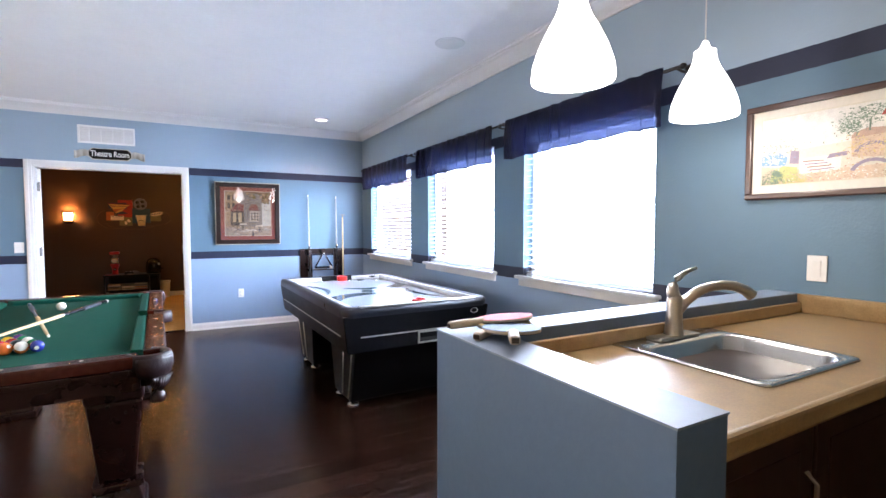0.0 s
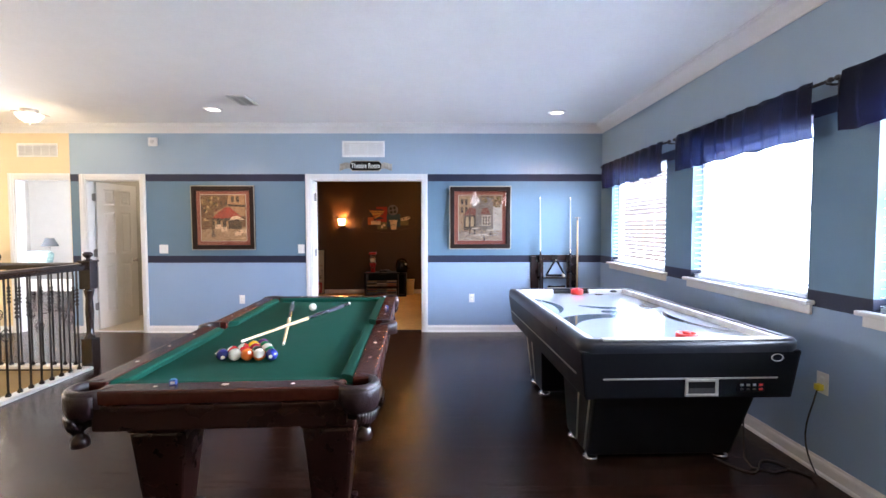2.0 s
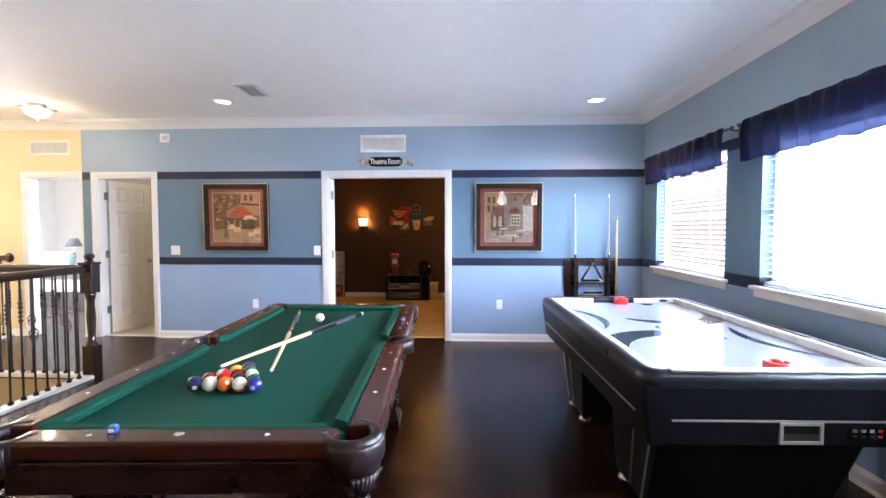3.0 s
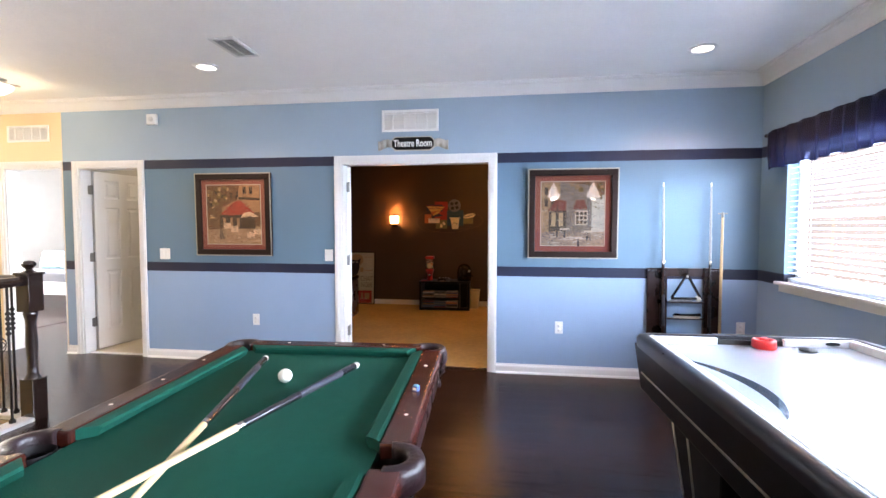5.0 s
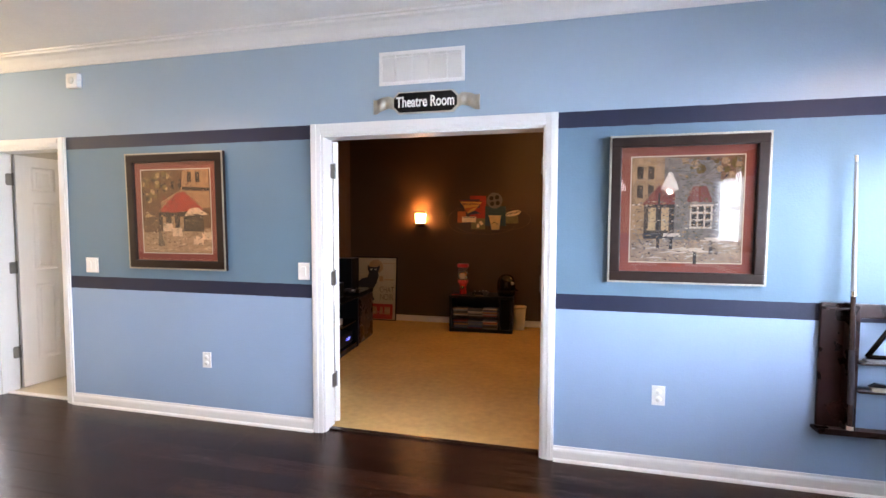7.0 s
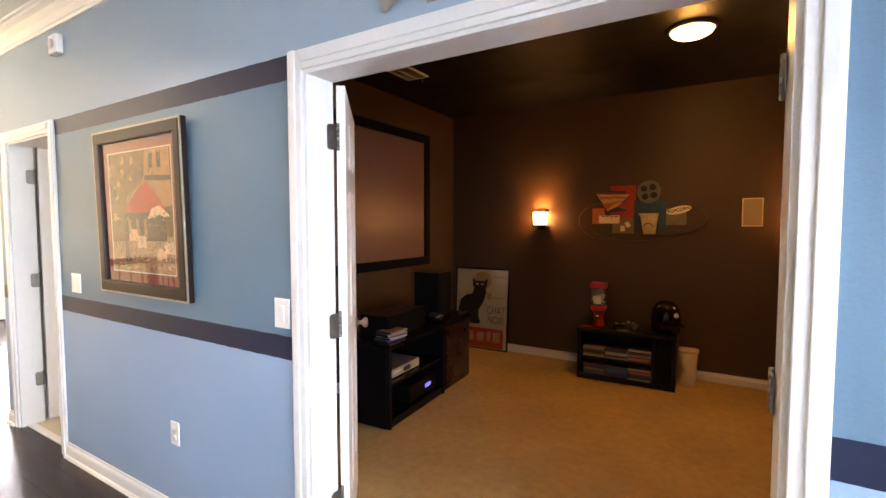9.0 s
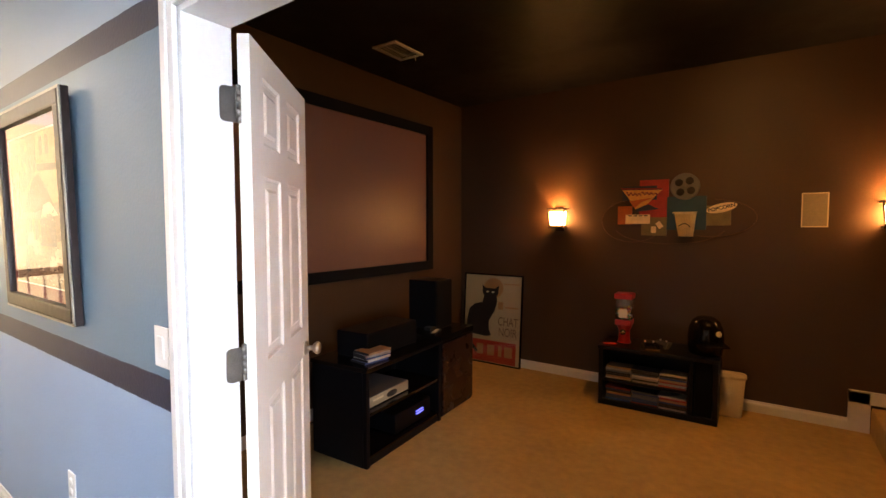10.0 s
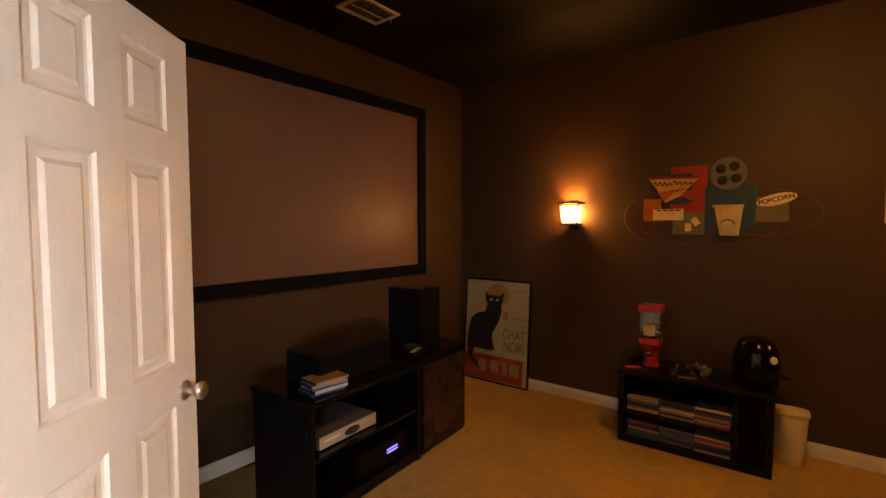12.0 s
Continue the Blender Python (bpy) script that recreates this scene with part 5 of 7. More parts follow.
def framed_print(x, z, w, h, label, scene_fn, mats, frame_w=0.052, mat_w=0.058, lean=1.2):
    t = thing("framed_print", pose(x, YN - 0.001, z - h, lean, 0, 0), label, "framed picture", "framed cafe prints")

    def ring(x0, x1, z0, z1, wd, y0, y1, name, mat, bev, lab=""):
        part(name, joined(cube(x0, x1, y0, y1, z0, z0 + wd, bev), cube(x0, x1, y0, y1, z1 - wd, z1, bev), cube(x0, x0 + wd, y0 + 0.0005, y1 - 0.0005, z0 + wd * 0.9, z1 - wd * 0.9, bev), cube(x1 - wd, x1, y0 + 0.0005, y1 - 0.0005, z0 + wd * 0.9, z1 - wd * 0.9, bev)), mat, t, lab)
    H = 2 * h
    ring(-w, w, 0, H, 0.015, -0.026, -0.002, "frame_side", M_FRAME, 0.002)
    ring(-w - 0.0005, w + 0.0005, -0.0005, H + 0.0005, 0.015, -0.0335, -0.0265, "outer_lip", M_LIP, 0.003, "beaded silver lip")
    ring(-w + 0.009, w - 0.009, 0.009, H - 0.009, frame_w + 0.005, -0.036, -0.004, "frame", M_FRAME, 0.008, "dark walnut frame")
    a = 0.014 + frame_w
    part("mat_board", cube(-w + a - 0.004, w - a + 0.004, -0.012, -0.004, a - 0.004, H - a + 0.004), M_MAT, t, "rust red mat board")
    b = a + mat_w
    ring(-w + b - 0.008, w - b + 0.008, b - 0.008, H - b + 0.008, 0.006, -0.0145, -0.012, "fillet", M_FILLET, 0.0005, "ivory fillet")
    art = part("print", cube(-w + b - 0.003, w - b + 0.003, -0.0132, -0.0122, b - 0.003, H - b + 0.003), mats["ground"], t, "print of a street cafe")
    holder = new("print_shapes")
    holder.parent, holder.matrix_basis = t, pose(0, -0.0134, 0)
    holder["label"] = "coloured shapes of the print"
    scene_fn(holder, -w + b, w - b, b, H - b, mats)
    g = part("glazing", pane_quad(-w + a, w - a, a, H - a), M_PICGLASS, t, "reflective picture glass", pose(0, -0.021, 0))
    g.visible_shadow = False
    return t


INK = {"ground": ink("umber_ink", (0.17, 0.095, 0.048)), "awning": ink("red_awning_ink", (0.20, 0.055, 0.042)), "pale": ink("cream_ink", (0.50, 0.36, 0.20)), "leaf": ink("olive_ink", (0.13, 0.09, 0.02), 0.7, 30), "dark": ink("brown_ink", (0.040, 0.032, 0.028)),
       "stone": ink("tan_ink", (0.36, 0.235, 0.13), 0.6, 24), "white": ink("white_ink", (0.62, 0.53, 0.42), 0.25), "street": ink("pavement_ink", (0.36, 0.27, 0.19), 0.6, 22), "grey": ink("grey_ink", (0.20, 0.18, 0.16), 0.7, 26), "sky": ink("pale_sky_ink", (0.50, 0.49, 0.44), 0.3), "shade": ink("shade_ink", (0.085, 0.072, 0.062), 0.5, 26)}
WARM_INK = {k: ink("sepia_" + k, (min(0.7, c[0] * 1.12), c[1] * 0.86, c[2] * 0.62), 0.5, 24) for k, c in {"ground": (0.13, 0.075, 0.038), "awning": (0.34, 0.050, 0.030), "pale": (0.50, 0.38, 0.22), "leaf": (0.17, 0.13, 0.04), "dark": (0.026, 0.016, 0.010), "stone": (0.34, 0.235, 0.14), "white": (0.62, 0.55, 0.46), "street": (0.36, 0.28, 0.20), "grey": (0.13, 0.11, 0.09), "sky": (0.50, 0.46, 0.38)}.items()}
DABS = ("dark", "stone", "pale", "grey", "white", "dark", "ground")


def dabs(P, rr, n, M, t, u0=0.0, u1=1.0, v0=0.0, v1=1.0, lift=7, tones=DABS):
    """Many short brush strokes over the shapes, one mesh for each tone."""
    for j, tone in enumerate(sorted(set(tones))):
        bm = bmesh.new()
        for i in range(n * 3 * tones.count(tone) // len(tones)):
            u, v = rr.uniform(u0, u1 - 0.03), rr.uniform(v0, v1 - 0.02)
            w, h = rr.uniform(0.008, 0.034), rr.uniform(0.003, 0.012)
            k, y = rr.uniform(-0.010, 0.010), -0.0004 * lift - 0.00012 * (j + 1) - 0.00001 * (i % 9)
            bm.faces.new([bm.verts.new((x, y, z)) for x, z in P((u, v), (u + w, v + k), (u + w * 0.9, v + k + h), (u + w * 0.1, v + h))])
        part("brush_strokes", bm, M[tone], t)["kind"] = "stuff"


def cafe_one(t, x0, x1, z0, z1, M):
    def P(*uv):
        return [(x0 + u * (x1 - x0), z0 + v * (z1 - z0)) for u, v in uv]
    rr = random.Random(3)
    flat(P((0, 0), (1, 0), (1, 0.30), (0, 0.24)), "street", M["street"], t, 1)
    flat(P((0.28, 0.62), (0.58, 0.76), (0.62, 1), (0.98, 1), (1, 0.55), (0.3, 0.45)), "building", M["stone"], t, 1)
    flat(P((0.60, 0.80), (1, 0.78), (1, 0.74), (0.6, 0.755)), "ledge", M["dark"], t, 2)
    for u in (0.32, 0.44, 0.55):
        flat(P((u, 0.66 + u * 0.2), (u + 0.045, 0.69 + u * 0.2), (u + 0.045, 0.79 + u * 0.2), (u, 0.77 + u * 0.2)), "window_shape", M["dark"], t, 2)
    for u in (0.68, 0.80):
        flat(P((u, 0.85), (u + 0.06, 0.85), (u + 0.06, 0.97), (u, 0.97)), "window_shape", M["dark"], t, 2)
    for i in range(46):
        u, v = rr.uniform(0, 0.42), rr.uniform(0.62, 0.97)
        if u + (1 - v) > 0.62:
            continue
        r = rr.uniform(0.015, 0.045)
        flat(P(*[(max(0.0, u + r * math.cos(k * 1.05 + rr.random() * 0.4)), min(1.0, v + r * math.sin(k * 1.05 + rr.random() * 0.4))) for k in range(6)]), "foliage", M[rr.choice(("leaf", "leaf", "pale", "dark"))], t, 3)
    flat(P((0.24, 0.50), (0.52, 0.72), (0.63, 0.74), (0.90, 0.52), (0.62, 0.50), (0.45, 0.485)), "awning", M["awning"], t, 4)
    flat(P((0.24, 0.50), (0.45, 0.485), (0.62, 0.50), (0.90, 0.52), (0.90, 0.26), (0.24, 0.26)), "arcade", M["dark"], t, 3)
    for u in (0.30, 0.43, 0.56):
        flat(P((u, 0.28), (u + 0.05, 0.28), (u + 0.05, 0.44), (u, 0.44)), "lit_doorway", M["stone"], t, 5)
    flat(P((0.62, 0.44), (0.70, 0.53), (0.82, 0.55), (0.97, 0.46), (0.88, 0.455), (0.80, 0.475), (0.70, 0.45)), "umbrella", M["white"], t, 6)
    flat(P((0.02, 0.43), (0.08, 0.475), (0.20, 0.44)), "umbrella", M["pale"], t, 6)
    for u, v in ((0.44, 0.20), (0.74, 0.10), (0.30, 0.26), (0.86, 0.16)):
        flat(P((u, v), (u + 0.15, v), (u + 0.14, v + 0.10), (u + 0.01, v + 0.10)), "table_shape", M["white"], t, 6)
    flat(P((0.22, 0.08), (0.32, 0.08), (0.27, 0.26), (0.23, 0.26)), "pillar_shape", M["grey"], t, 6)
    for i in range(18):
        u, v = rr.uniform(0.02, 0.9), rr.uniform(0.01, 0.2)
        flat(P((u, v), (u + rr.uniform(0.04, 0.16), v + 0.01), (u + 0.08, v + 0.022)), "light_patch", M["white"], t, 2)
    dabs(P, rr, 70, M, t, 0, 1, 0.22, 0.52)
    dabs(P, rr, 30, M, t, 0.3, 1, 0.72, 1.0, tones=("dark", "stone", "pale"))
    dabs(P, rr, 30, M, t, 0, 1, 0, 0.22, tones=("street", "grey", "white"))
    dabs(P, rr, 40, M, t, 0.3, 0.85, 0.52, 0.70, tones=("awning", "awning", "dark"))
    dabs(P, rr, 60, M, t, 0, 0.42, 0.50, 1.0, tones=("leaf", "leaf", "stone", "ground"))
    dabs(P, rr, 90, M, t, 0, 1, 0.0, 0.5, lift=9, tones=("ground", "ground", "grey", "street"))


def cafe_two(t, x0, x1, z0, z1, M):
    def P(*uv):
        return [(x0 + u * (x1 - x0), z0 + v * (z1 - z0)) for u, v in uv]
    rr = random.Random(8)
    flat(P((0, 0), (1, 0), (1, 0.22), (0, 0.20)), "street", M["street"], t, 1)
    flat(P((0, 0.15), (0.30, 0.18), (0.30, 1), (0, 1)), "building", M["stone"], t, 1)
    flat(P((0.30, 0.18), (0.80, 0.18), (0.80, 0.95), (0.30, 1)), "building", M["grey"], t, 1)
    flat(P((0.80, 0.10), (1, 0.10), (1, 0.8), (0.80, 0.75)), "sky_patch", M["sky"], t, 1)
    for u in (0.05, 0.15):
        for v in (0.62, 0.80):
            flat(P((u, v), (u + 0.055, v - 0.01), (u + 0.055, v + 0.11), (u, v + 0.12)), "window_shape", M["dark"], t, 2)
    for i in range(60):
        u, v = rr.uniform(0.45, 0.98), rr.uniform(0.62, 0.98)
        if v < 0.95 - (u - 0.4) * 0.45:
            continue
        r = rr.uniform(0.015, 0.05)
        flat(P(*[(min(1.0, u + r * math.cos(k * 1.05 + rr.random() * 0.4)), min(1.0, v + r * math.sin(k * 1.05 + rr.random() * 0.4))) for k in range(6)]), "foliage", M[rr.choice(("leaf", "leaf", "stone", "dark"))], t, 3)
    flat(P((0.10, 0.55), (0.25, 0.73), (0.40, 0.70), (0.40, 0.55)), "awning", M["awning"], t, 4)
    flat(P((0.50, 0.57), (0.56, 0.72), (0.68, 0.72), (0.74, 0.57)), "awning", M["awning"], t, 4)
    flat(P((0.12, 0.22), (0.40, 0.22), (0.40, 0.55), (0.12, 0.55)), "shop_front", M["dark"], t, 3)
    for u in (0.16, 0.28):
        flat(P((u, 0.30), (u + 0.07, 0.30), (u + 0.07, 0.52), (u, 0.52)), "lit_doorway", M["pale"], t, 4)
    flat(P((0.54, 0.32), (0.74, 0.32), (0.74, 0.55), (0.54, 0.55)), "white_window", M["white"], t, 4)
    for i in range(3):
        for j in range(3):
            u, v = 0.555 + i * 0.062, 0.34 + j * 0.07
            flat(P((u, v), (u + 0.045, v), (u + 0.045, v + 0.05), (u, v + 0.05)), "pane_shape", M["dark"], t, 5)
    flat(P((0.24, 0.13), (0.27, 0.13), (0.265, 0.66), (0.25, 0.66)), "lamp_post", M["dark"], t, 6)
    for u, v in ((0.30, 0.24), (0.52, 0.10), (0.66, 0.20)):
        flat(P((u, v), (u + 0.16, v), (u + 0.15, v + 0.035), (u + 0.01, v + 0.035)), "table_shape", M["white"], t, 6)
        flat(P((u + 0.06, v - 0.12), (u + 0.09, v - 0.12), (u + 0.09, v), (u + 0.06, v)), "table_leg", M["dark"], t, 5)
    for i in range(16):
        u, v = rr.uniform(0.0, 0.8), rr.uniform(0.01, 0.15)
        flat(P((u, v), (u + rr.uniform(0.06, 0.2), v + 0.01), (u + 0.09, v + 0.022)), "light_patch", M["white"], t, 2)
    dabs(P, rr, 80, M, t, 0, 0.85, 0.15, 0.60, tones=("shade", "grey", "white", "stone", "shade"))
    dabs(P, rr, 40, M, t, 0, 0.6, 0.6, 1.0, tones=("shade", "grey", "stone", "stone"))
    dabs(P, rr, 24, M, t, 0.7, 1, 0.08, 0.5, tones=("sky", "white", "grey"))
    dabs(P, rr, 60, M, t, 0, 1, 0, 0.22, tones=("street", "grey", "dark", "sky"))
    dabs(P, rr, 60, M, t, 0.4, 1, 0.55, 1.0, tones=("leaf", "shade", "grey", "leaf"))
    dabs(P, rr, 90, M, t, 0, 0.8, 0.15, 0.6, lift=9, tones=("grey", "stone", "grey", "shade"))


framed_print(-2.432, 1.530, 0.418, 0.424, "dark framed cafe street print with a red awning and rust mat", cafe_one, WARM_INK)
framed_print(0.960, 1.530, 0.408, 0.417, "framed bistro corner print with a rust mat, glass catching reflections", cafe_two, INK)

# watercolour on the east wall
wc = thing("framed_watercolour", pose(XE - 0.001, 0.665, 1.473, 0, 0, -90), "brown framed tropical house watercolour above the counter", "framed picture")
W2, H2 = 0.29, 0.418
for nm, b in (("frame", cube(-W2, W2, -0.03, -0.002, 0, 0.026, 0.006)), ("frame", cube(-W2, W2, -0.03, -0.002, H2 - 0.026, H2, 0.006)), ("frame", cube(-W2, -W2 + 0.026, -0.0295, -0.0025, 0.024, H2 - 0.024, 0.006)), ("frame", cube(W2 - 0.026, W2, -0.0295, -0.0025, 0.024, H2 - 0.024, 0.006))):
    part(nm, b, paint("reddish_wood_frame", (0.050, 0.018, 0.011), 0.3, vary=0.3), wc)
part("mat_board", cube(-W2 + 0.024, W2 - 0.024, -0.012, -0.004, 0.024, H2 - 0.024), paint("cream_mat", (0.74, 0.70, 0.62), 0.8), wc, "cream mat board")
part("print", cube(-W2 + 0.06, W2 - 0.06, -0.0125, -0.0119, 0.06, H2 - 0.06), ink("wash_paper", (0.70, 0.66, 0.55), 0.1), wc, "loose watercolour")
hold = new("print_shapes")
hold.parent, hold.matrix_basis = wc, pose(0, -0.0128, 0)
WASH = {k: ink("wash_" + k, c, 0.22, 30) for k, c in {"rose": (0.52, 0.36, 0.28), "green": (0.22, 0.30, 0.22), "moss": (0.18, 0.24, 0.18), "blue": (0.26, 0.42, 0.64), "gold": (0.66, 0.52, 0.22), "lime": (0.50, 0.52, 0.22), "white": (0.80, 0.77, 0.71), "umber": (0.32, 0.23, 0.19), "violet": (0.32, 0.27, 0.35), "red": (0.42, 0.08, 0.06), "sand": (0.66, 0.52, 0.38), "sky": (0.76, 0.74, 0.69)}.items()}


def wash(name, poly, tone, lift):
    flat([(x, z) for x, z in poly], name, WASH[tone], hold, lift)


def blotch(cx, cz, rx, rz, n, tones, seed, lift, slant=0.3):
    """A cloud of small wet strokes round one centre, one mesh for each tone."""
    rw = random.Random(seed)
    for j, tone in enumerate(tones):
        bm = bmesh.new()
        for i in range(3 * n // len(tones)):
            x = max(-0.218, min(0.205, rw.gauss(cx, rx * 0.5)))
            z = max(0.068, min(0.340, rw.gauss(cz, rz * 0.5)))
            a, ln, w = rw.gauss(slant, 0.5), rw.uniform(0.004, 0.013), rw.uniform(0.001, 0.003)
            dx, dz = ln * math.cos(a) / 2, ln * math.sin(a) / 2
            y = -0.0004 * lift - 0.00010 * j - 0.00001 * (i % 9)
            bm.faces.new([bm.verts.new((px, y, pz)) for px, pz in ((x - dx, z - dz), (x + dz * 0.2, z - w), (x + dx, z + dz), (x - dz * 0.2, z + w))])
        part("brush_strokes", bm, WASH[tone], hold)["kind"] = "stuff"


wash("sky_wash", [(-0.225, 0.20), (0.225, 0.22), (0.225, 0.352), (-0.225, 0.352)], "sky", 1)
wash("ground_wash", [(-0.225, 0.064), (0.225, 0.064), (0.225, 0.115), (0.00, 0.110), (-0.225, 0.145)], "sand", 1)
wash("pond_wash", [(-0.225, 0.150), (-0.130, 0.142), (-0.120, 0.178), (-0.150, 0.196), (-0.225, 0.192)], "blue", 2)
wash("lawn_wash", [(-0.190, 0.075), (-0.080, 0.080), (-0.085, 0.130), (-0.140, 0.142), (-0.180, 0.120)], "lime", 2)
wash("wall_wash", [(0.100, 0.150), (0.215, 0.140), (0.215, 0.245), (0.150, 0.255), (0.098, 0.236)], "sand", 2)
wash("eave_wash", [(0.096, 0.222), (0.215, 0.228), (0.205, 0.250), (0.150, 0.256), (0.105, 0.244)], "rose", 3)
wash("awning_wash", [(0.185, 0.295), (0.222, 0.298), (0.215, 0.315), (0.196, 0.316)], "red", 6)
wash("pillar_wash", [(0.206, 0.080), (0.219, 0.080), (0.219, 0.225), (0.206, 0.230)], "umber", 4)
wash("porch_wash", [(-0.075, 0.100), (0.065, 0.105), (0.070, 0.168), (-0.080, 0.165)], "white", 2)
wash("gable_wash", [(-0.115, 0.150), (-0.080, 0.145), (-0.078, 0.198), (-0.110, 0.205)], "violet", 3)
wash("shadow_wash", [(0.020, 0.155), (0.085, 0.160), (0.092, 0.176), (0.030, 0.172)], "violet", 4)
for k in range(4):
    wash("stair_wash", [(-0.065 + 0.008 * k, 0.150 - 0.013 * k), (0.010 + 0.012 * k, 0.147 - 0.011 * k), (0.012 + 0.012 * k, 0.151 - 0.011 * k), (-0.063 + 0.008 * k, 0.155 - 0.013 * k)], ("umber", "violet")[k % 2], 4)
for z, r in ((0.078, 0.072), (0.150, 0.062)):
    arc = [(0.165 + r * math.cos(math.radians(a)), z + r * 0.85 * math.sin(math.radians(a))) for a in range(50, 161, 10)]
    wash("arch_wash", arc + [(0.165 + (x - 0.165) * 0.80, z + (h - z) * 0.80) for x, h in reversed(arc)], "violet", 5)
for a in range(-10, 200, 21):
    c, h = math.cos(math.radians(a)), math.sin(math.radians(a))
    wash("palm_frond", [(-0.180, 0.105), (-0.180 + 0.025 * c - 0.003 * h, 0.107 + 0.020 * h + 0.003 * c), (-0.180 + 0.046 * c, 0.100 + 0.030 * h), (-0.180 + 0.025 * c + 0.003 * h, 0.103 + 0.020 * h - 0.003 * c)], "green", 6)
wash("tree_trunk", [(0.150, 0.245), (0.156, 0.245), (0.158, 0.300), (0.152, 0.300)], "moss", 4)
blotch(-0.180, 0.172, 0.050, 0.030, 70, ("blue", "white"), 4, 5)
blotch(-0.180, 0.082, 0.060, 0.030, 70, ("moss", "green"), 5, 6, 0.8)
blotch(-0.105, 0.078, 0.070, 0.022, 70, ("gold", "lime"), 10, 5, 0.1)
blotch(-0.150, 0.222, 0.090, 0.022, 70, ("green", "sky"), 11, 5, 0.1)
blotch(0.165, 0.312, 0.085, 0.034, 200, ("green", "moss", "green", "sky"), 6, 5, -0.3)
blotch(0.098, 0.275, 0.050, 0.040, 80, ("green", "moss"), 12, 5, 0.5)
blotch(0.150, 0.185, 0.090, 0.050, 90, ("rose", "gold", "sand"), 8, 6)
blotch(0.060, 0.090, 0.220, 0.035, 90, ("sand", "white", "rose"), 9, 5, 0.05)

# ---------------------------------------------------------------- cue rack
def cue_rack():
    t = thing("cue_rack", pose(0, YN - 0.001, 0), "mahogany wall rack for pool cues with shelves", "cue rack")
    for x0, x1 in ((1.635, 1.745), (2.155, 2.275)):
        part("side_board", cube(x0, x1, -0.020, 0, 0.37, 1.035, 0.005), M_MAHOG2, t, "dark mahogany back board")
    for x in (1.745, 2.115):
        part("divider", cube(x, x + 0.055, -0.050, 0, 0.37, 1.040, 0.006), M_MAHOG2, t)
    part("top_rail", cube(1.80, 2.115, -0.024, 0, 0.960, 1.035, 0.005), M_MAHOG2, t)
    for x0, x1 in ((1.635, 1.745), (2.17, 2.275)):
        part("cue_clip_bar", cube(x0, x1, -0.060, -0.020, 1.005, 1.018, 0.003), M_MAHOG2, t)
    for z in (0.735, 0.585):
        part("shelf", cube(1.80, 2.115, -0.065, 0, z - 0.012, z, 0.003), M_MAHOG2, t)
    part("base_shelf", cube(1.615, 2.30, -0.085, 0, 0.350, 0.370, 0.005), M_MAHOG2, t)
    part("base_lip", cube(1.615, 2.30, -0.090, -0.082, 0.350, 0.382, 0.003), M_MAHOG2, t)


cue_rack()
cue((1.765, YN - 0.070, 0.371), (1.748, YN - 0.045, 1.805), "pool cue standing in the wall rack", M_BUTT2, M_GREYSHAFT)
cue((2.155, YN - 0.070, 0.371), (2.150, YN - 0.045, 1.800), "second pool cue standing in the wall rack", M_BUTT1, M_GREYSHAFT)
br = thing("bridge_stick", pose(2.245, YN - 0.060, 0.371), "pale wooden bridge stick with a metal crosshead in the rack", "bridge stick")
part("stick", lathe([(0, 0), (0.012, 0), (0.0125, 0.6), (0.010, 1.15)], 12), M_MAPLE, br)
part("crosshead", joined(cube(-0.040, 0.040, -0.003, 0.003, 1.150, 1.160, 0.002), lathe([(0.011, 1.12), (0.012, 1.15), (0.006, 1.168)], 10)), M_HINGE, br, "metal crosshead")
tri = thing("ball_triangle", pose(1.962, YN - 0.060, 0.985, 4, 0, 0), "black ball triangle hanging from the rack", "ball triangle")
for p, q in (((0, 0), (-0.125, -0.222)), ((-0.125, -0.222), (0.125, -0.222)), ((0.125, -0.222), (0, 0))):
    part("side", joined(tube([(p[0], 0, p[1]), (q[0], 0, q[1])], 0.012, 8)), M_BLKGLOSS, tri)
pgk = thing("hanging_peg", pose(1.962, YN - 0.025, 0.988), "small brass peg under the ball triangle", "peg")
part("peg", moved(lathe([(0.008, 0), (0.008, 0.03), (0.014, 0.034), (0.012, 0.045), (0, 0.047)], 12), pose(0, 0, -0.020, 90, 0, 0)), M_NICKEL, pgk)
tb = thing("table_brush", pose(1.97, YN - 0.034, 0.585), "curved wooden table brush on the lower shelf", "brush")
part("handle", prism([(-0.12, 0.024), (-0.09, 0.044), (-0.03, 0.036), (0.06, 0.040), (0.115, 0.046), (0.12, 0.022)], 0.03, 0.004), M_BLKGLOSS, tb, "black brush back", )
part("bristles", prism([(-0.105, 0.0), (0.105, 0.0), (0.115, 0.024), (-0.115, 0.024)], 0.024), M_PADWOOD, tb, "tan bristles")
solid("spare_ball", lathe([(R * math.cos(math.radians(v)), R * math.sin(math.radians(v))) for v in range(-90, 91, 15)], 16), M_IVORY, "spare white ball on the rack shelf", "pool ball", m=pose(2.07, YN - 0.034, 0.735 + R))
solid("chalk_tray", cube(1.83, 2.01, YN - 0.060, YN - 0.015, 0.735, 0.748, 0.004), M_SILVERBOX, "flat tray of cue tips on the rack shelf", "tray")

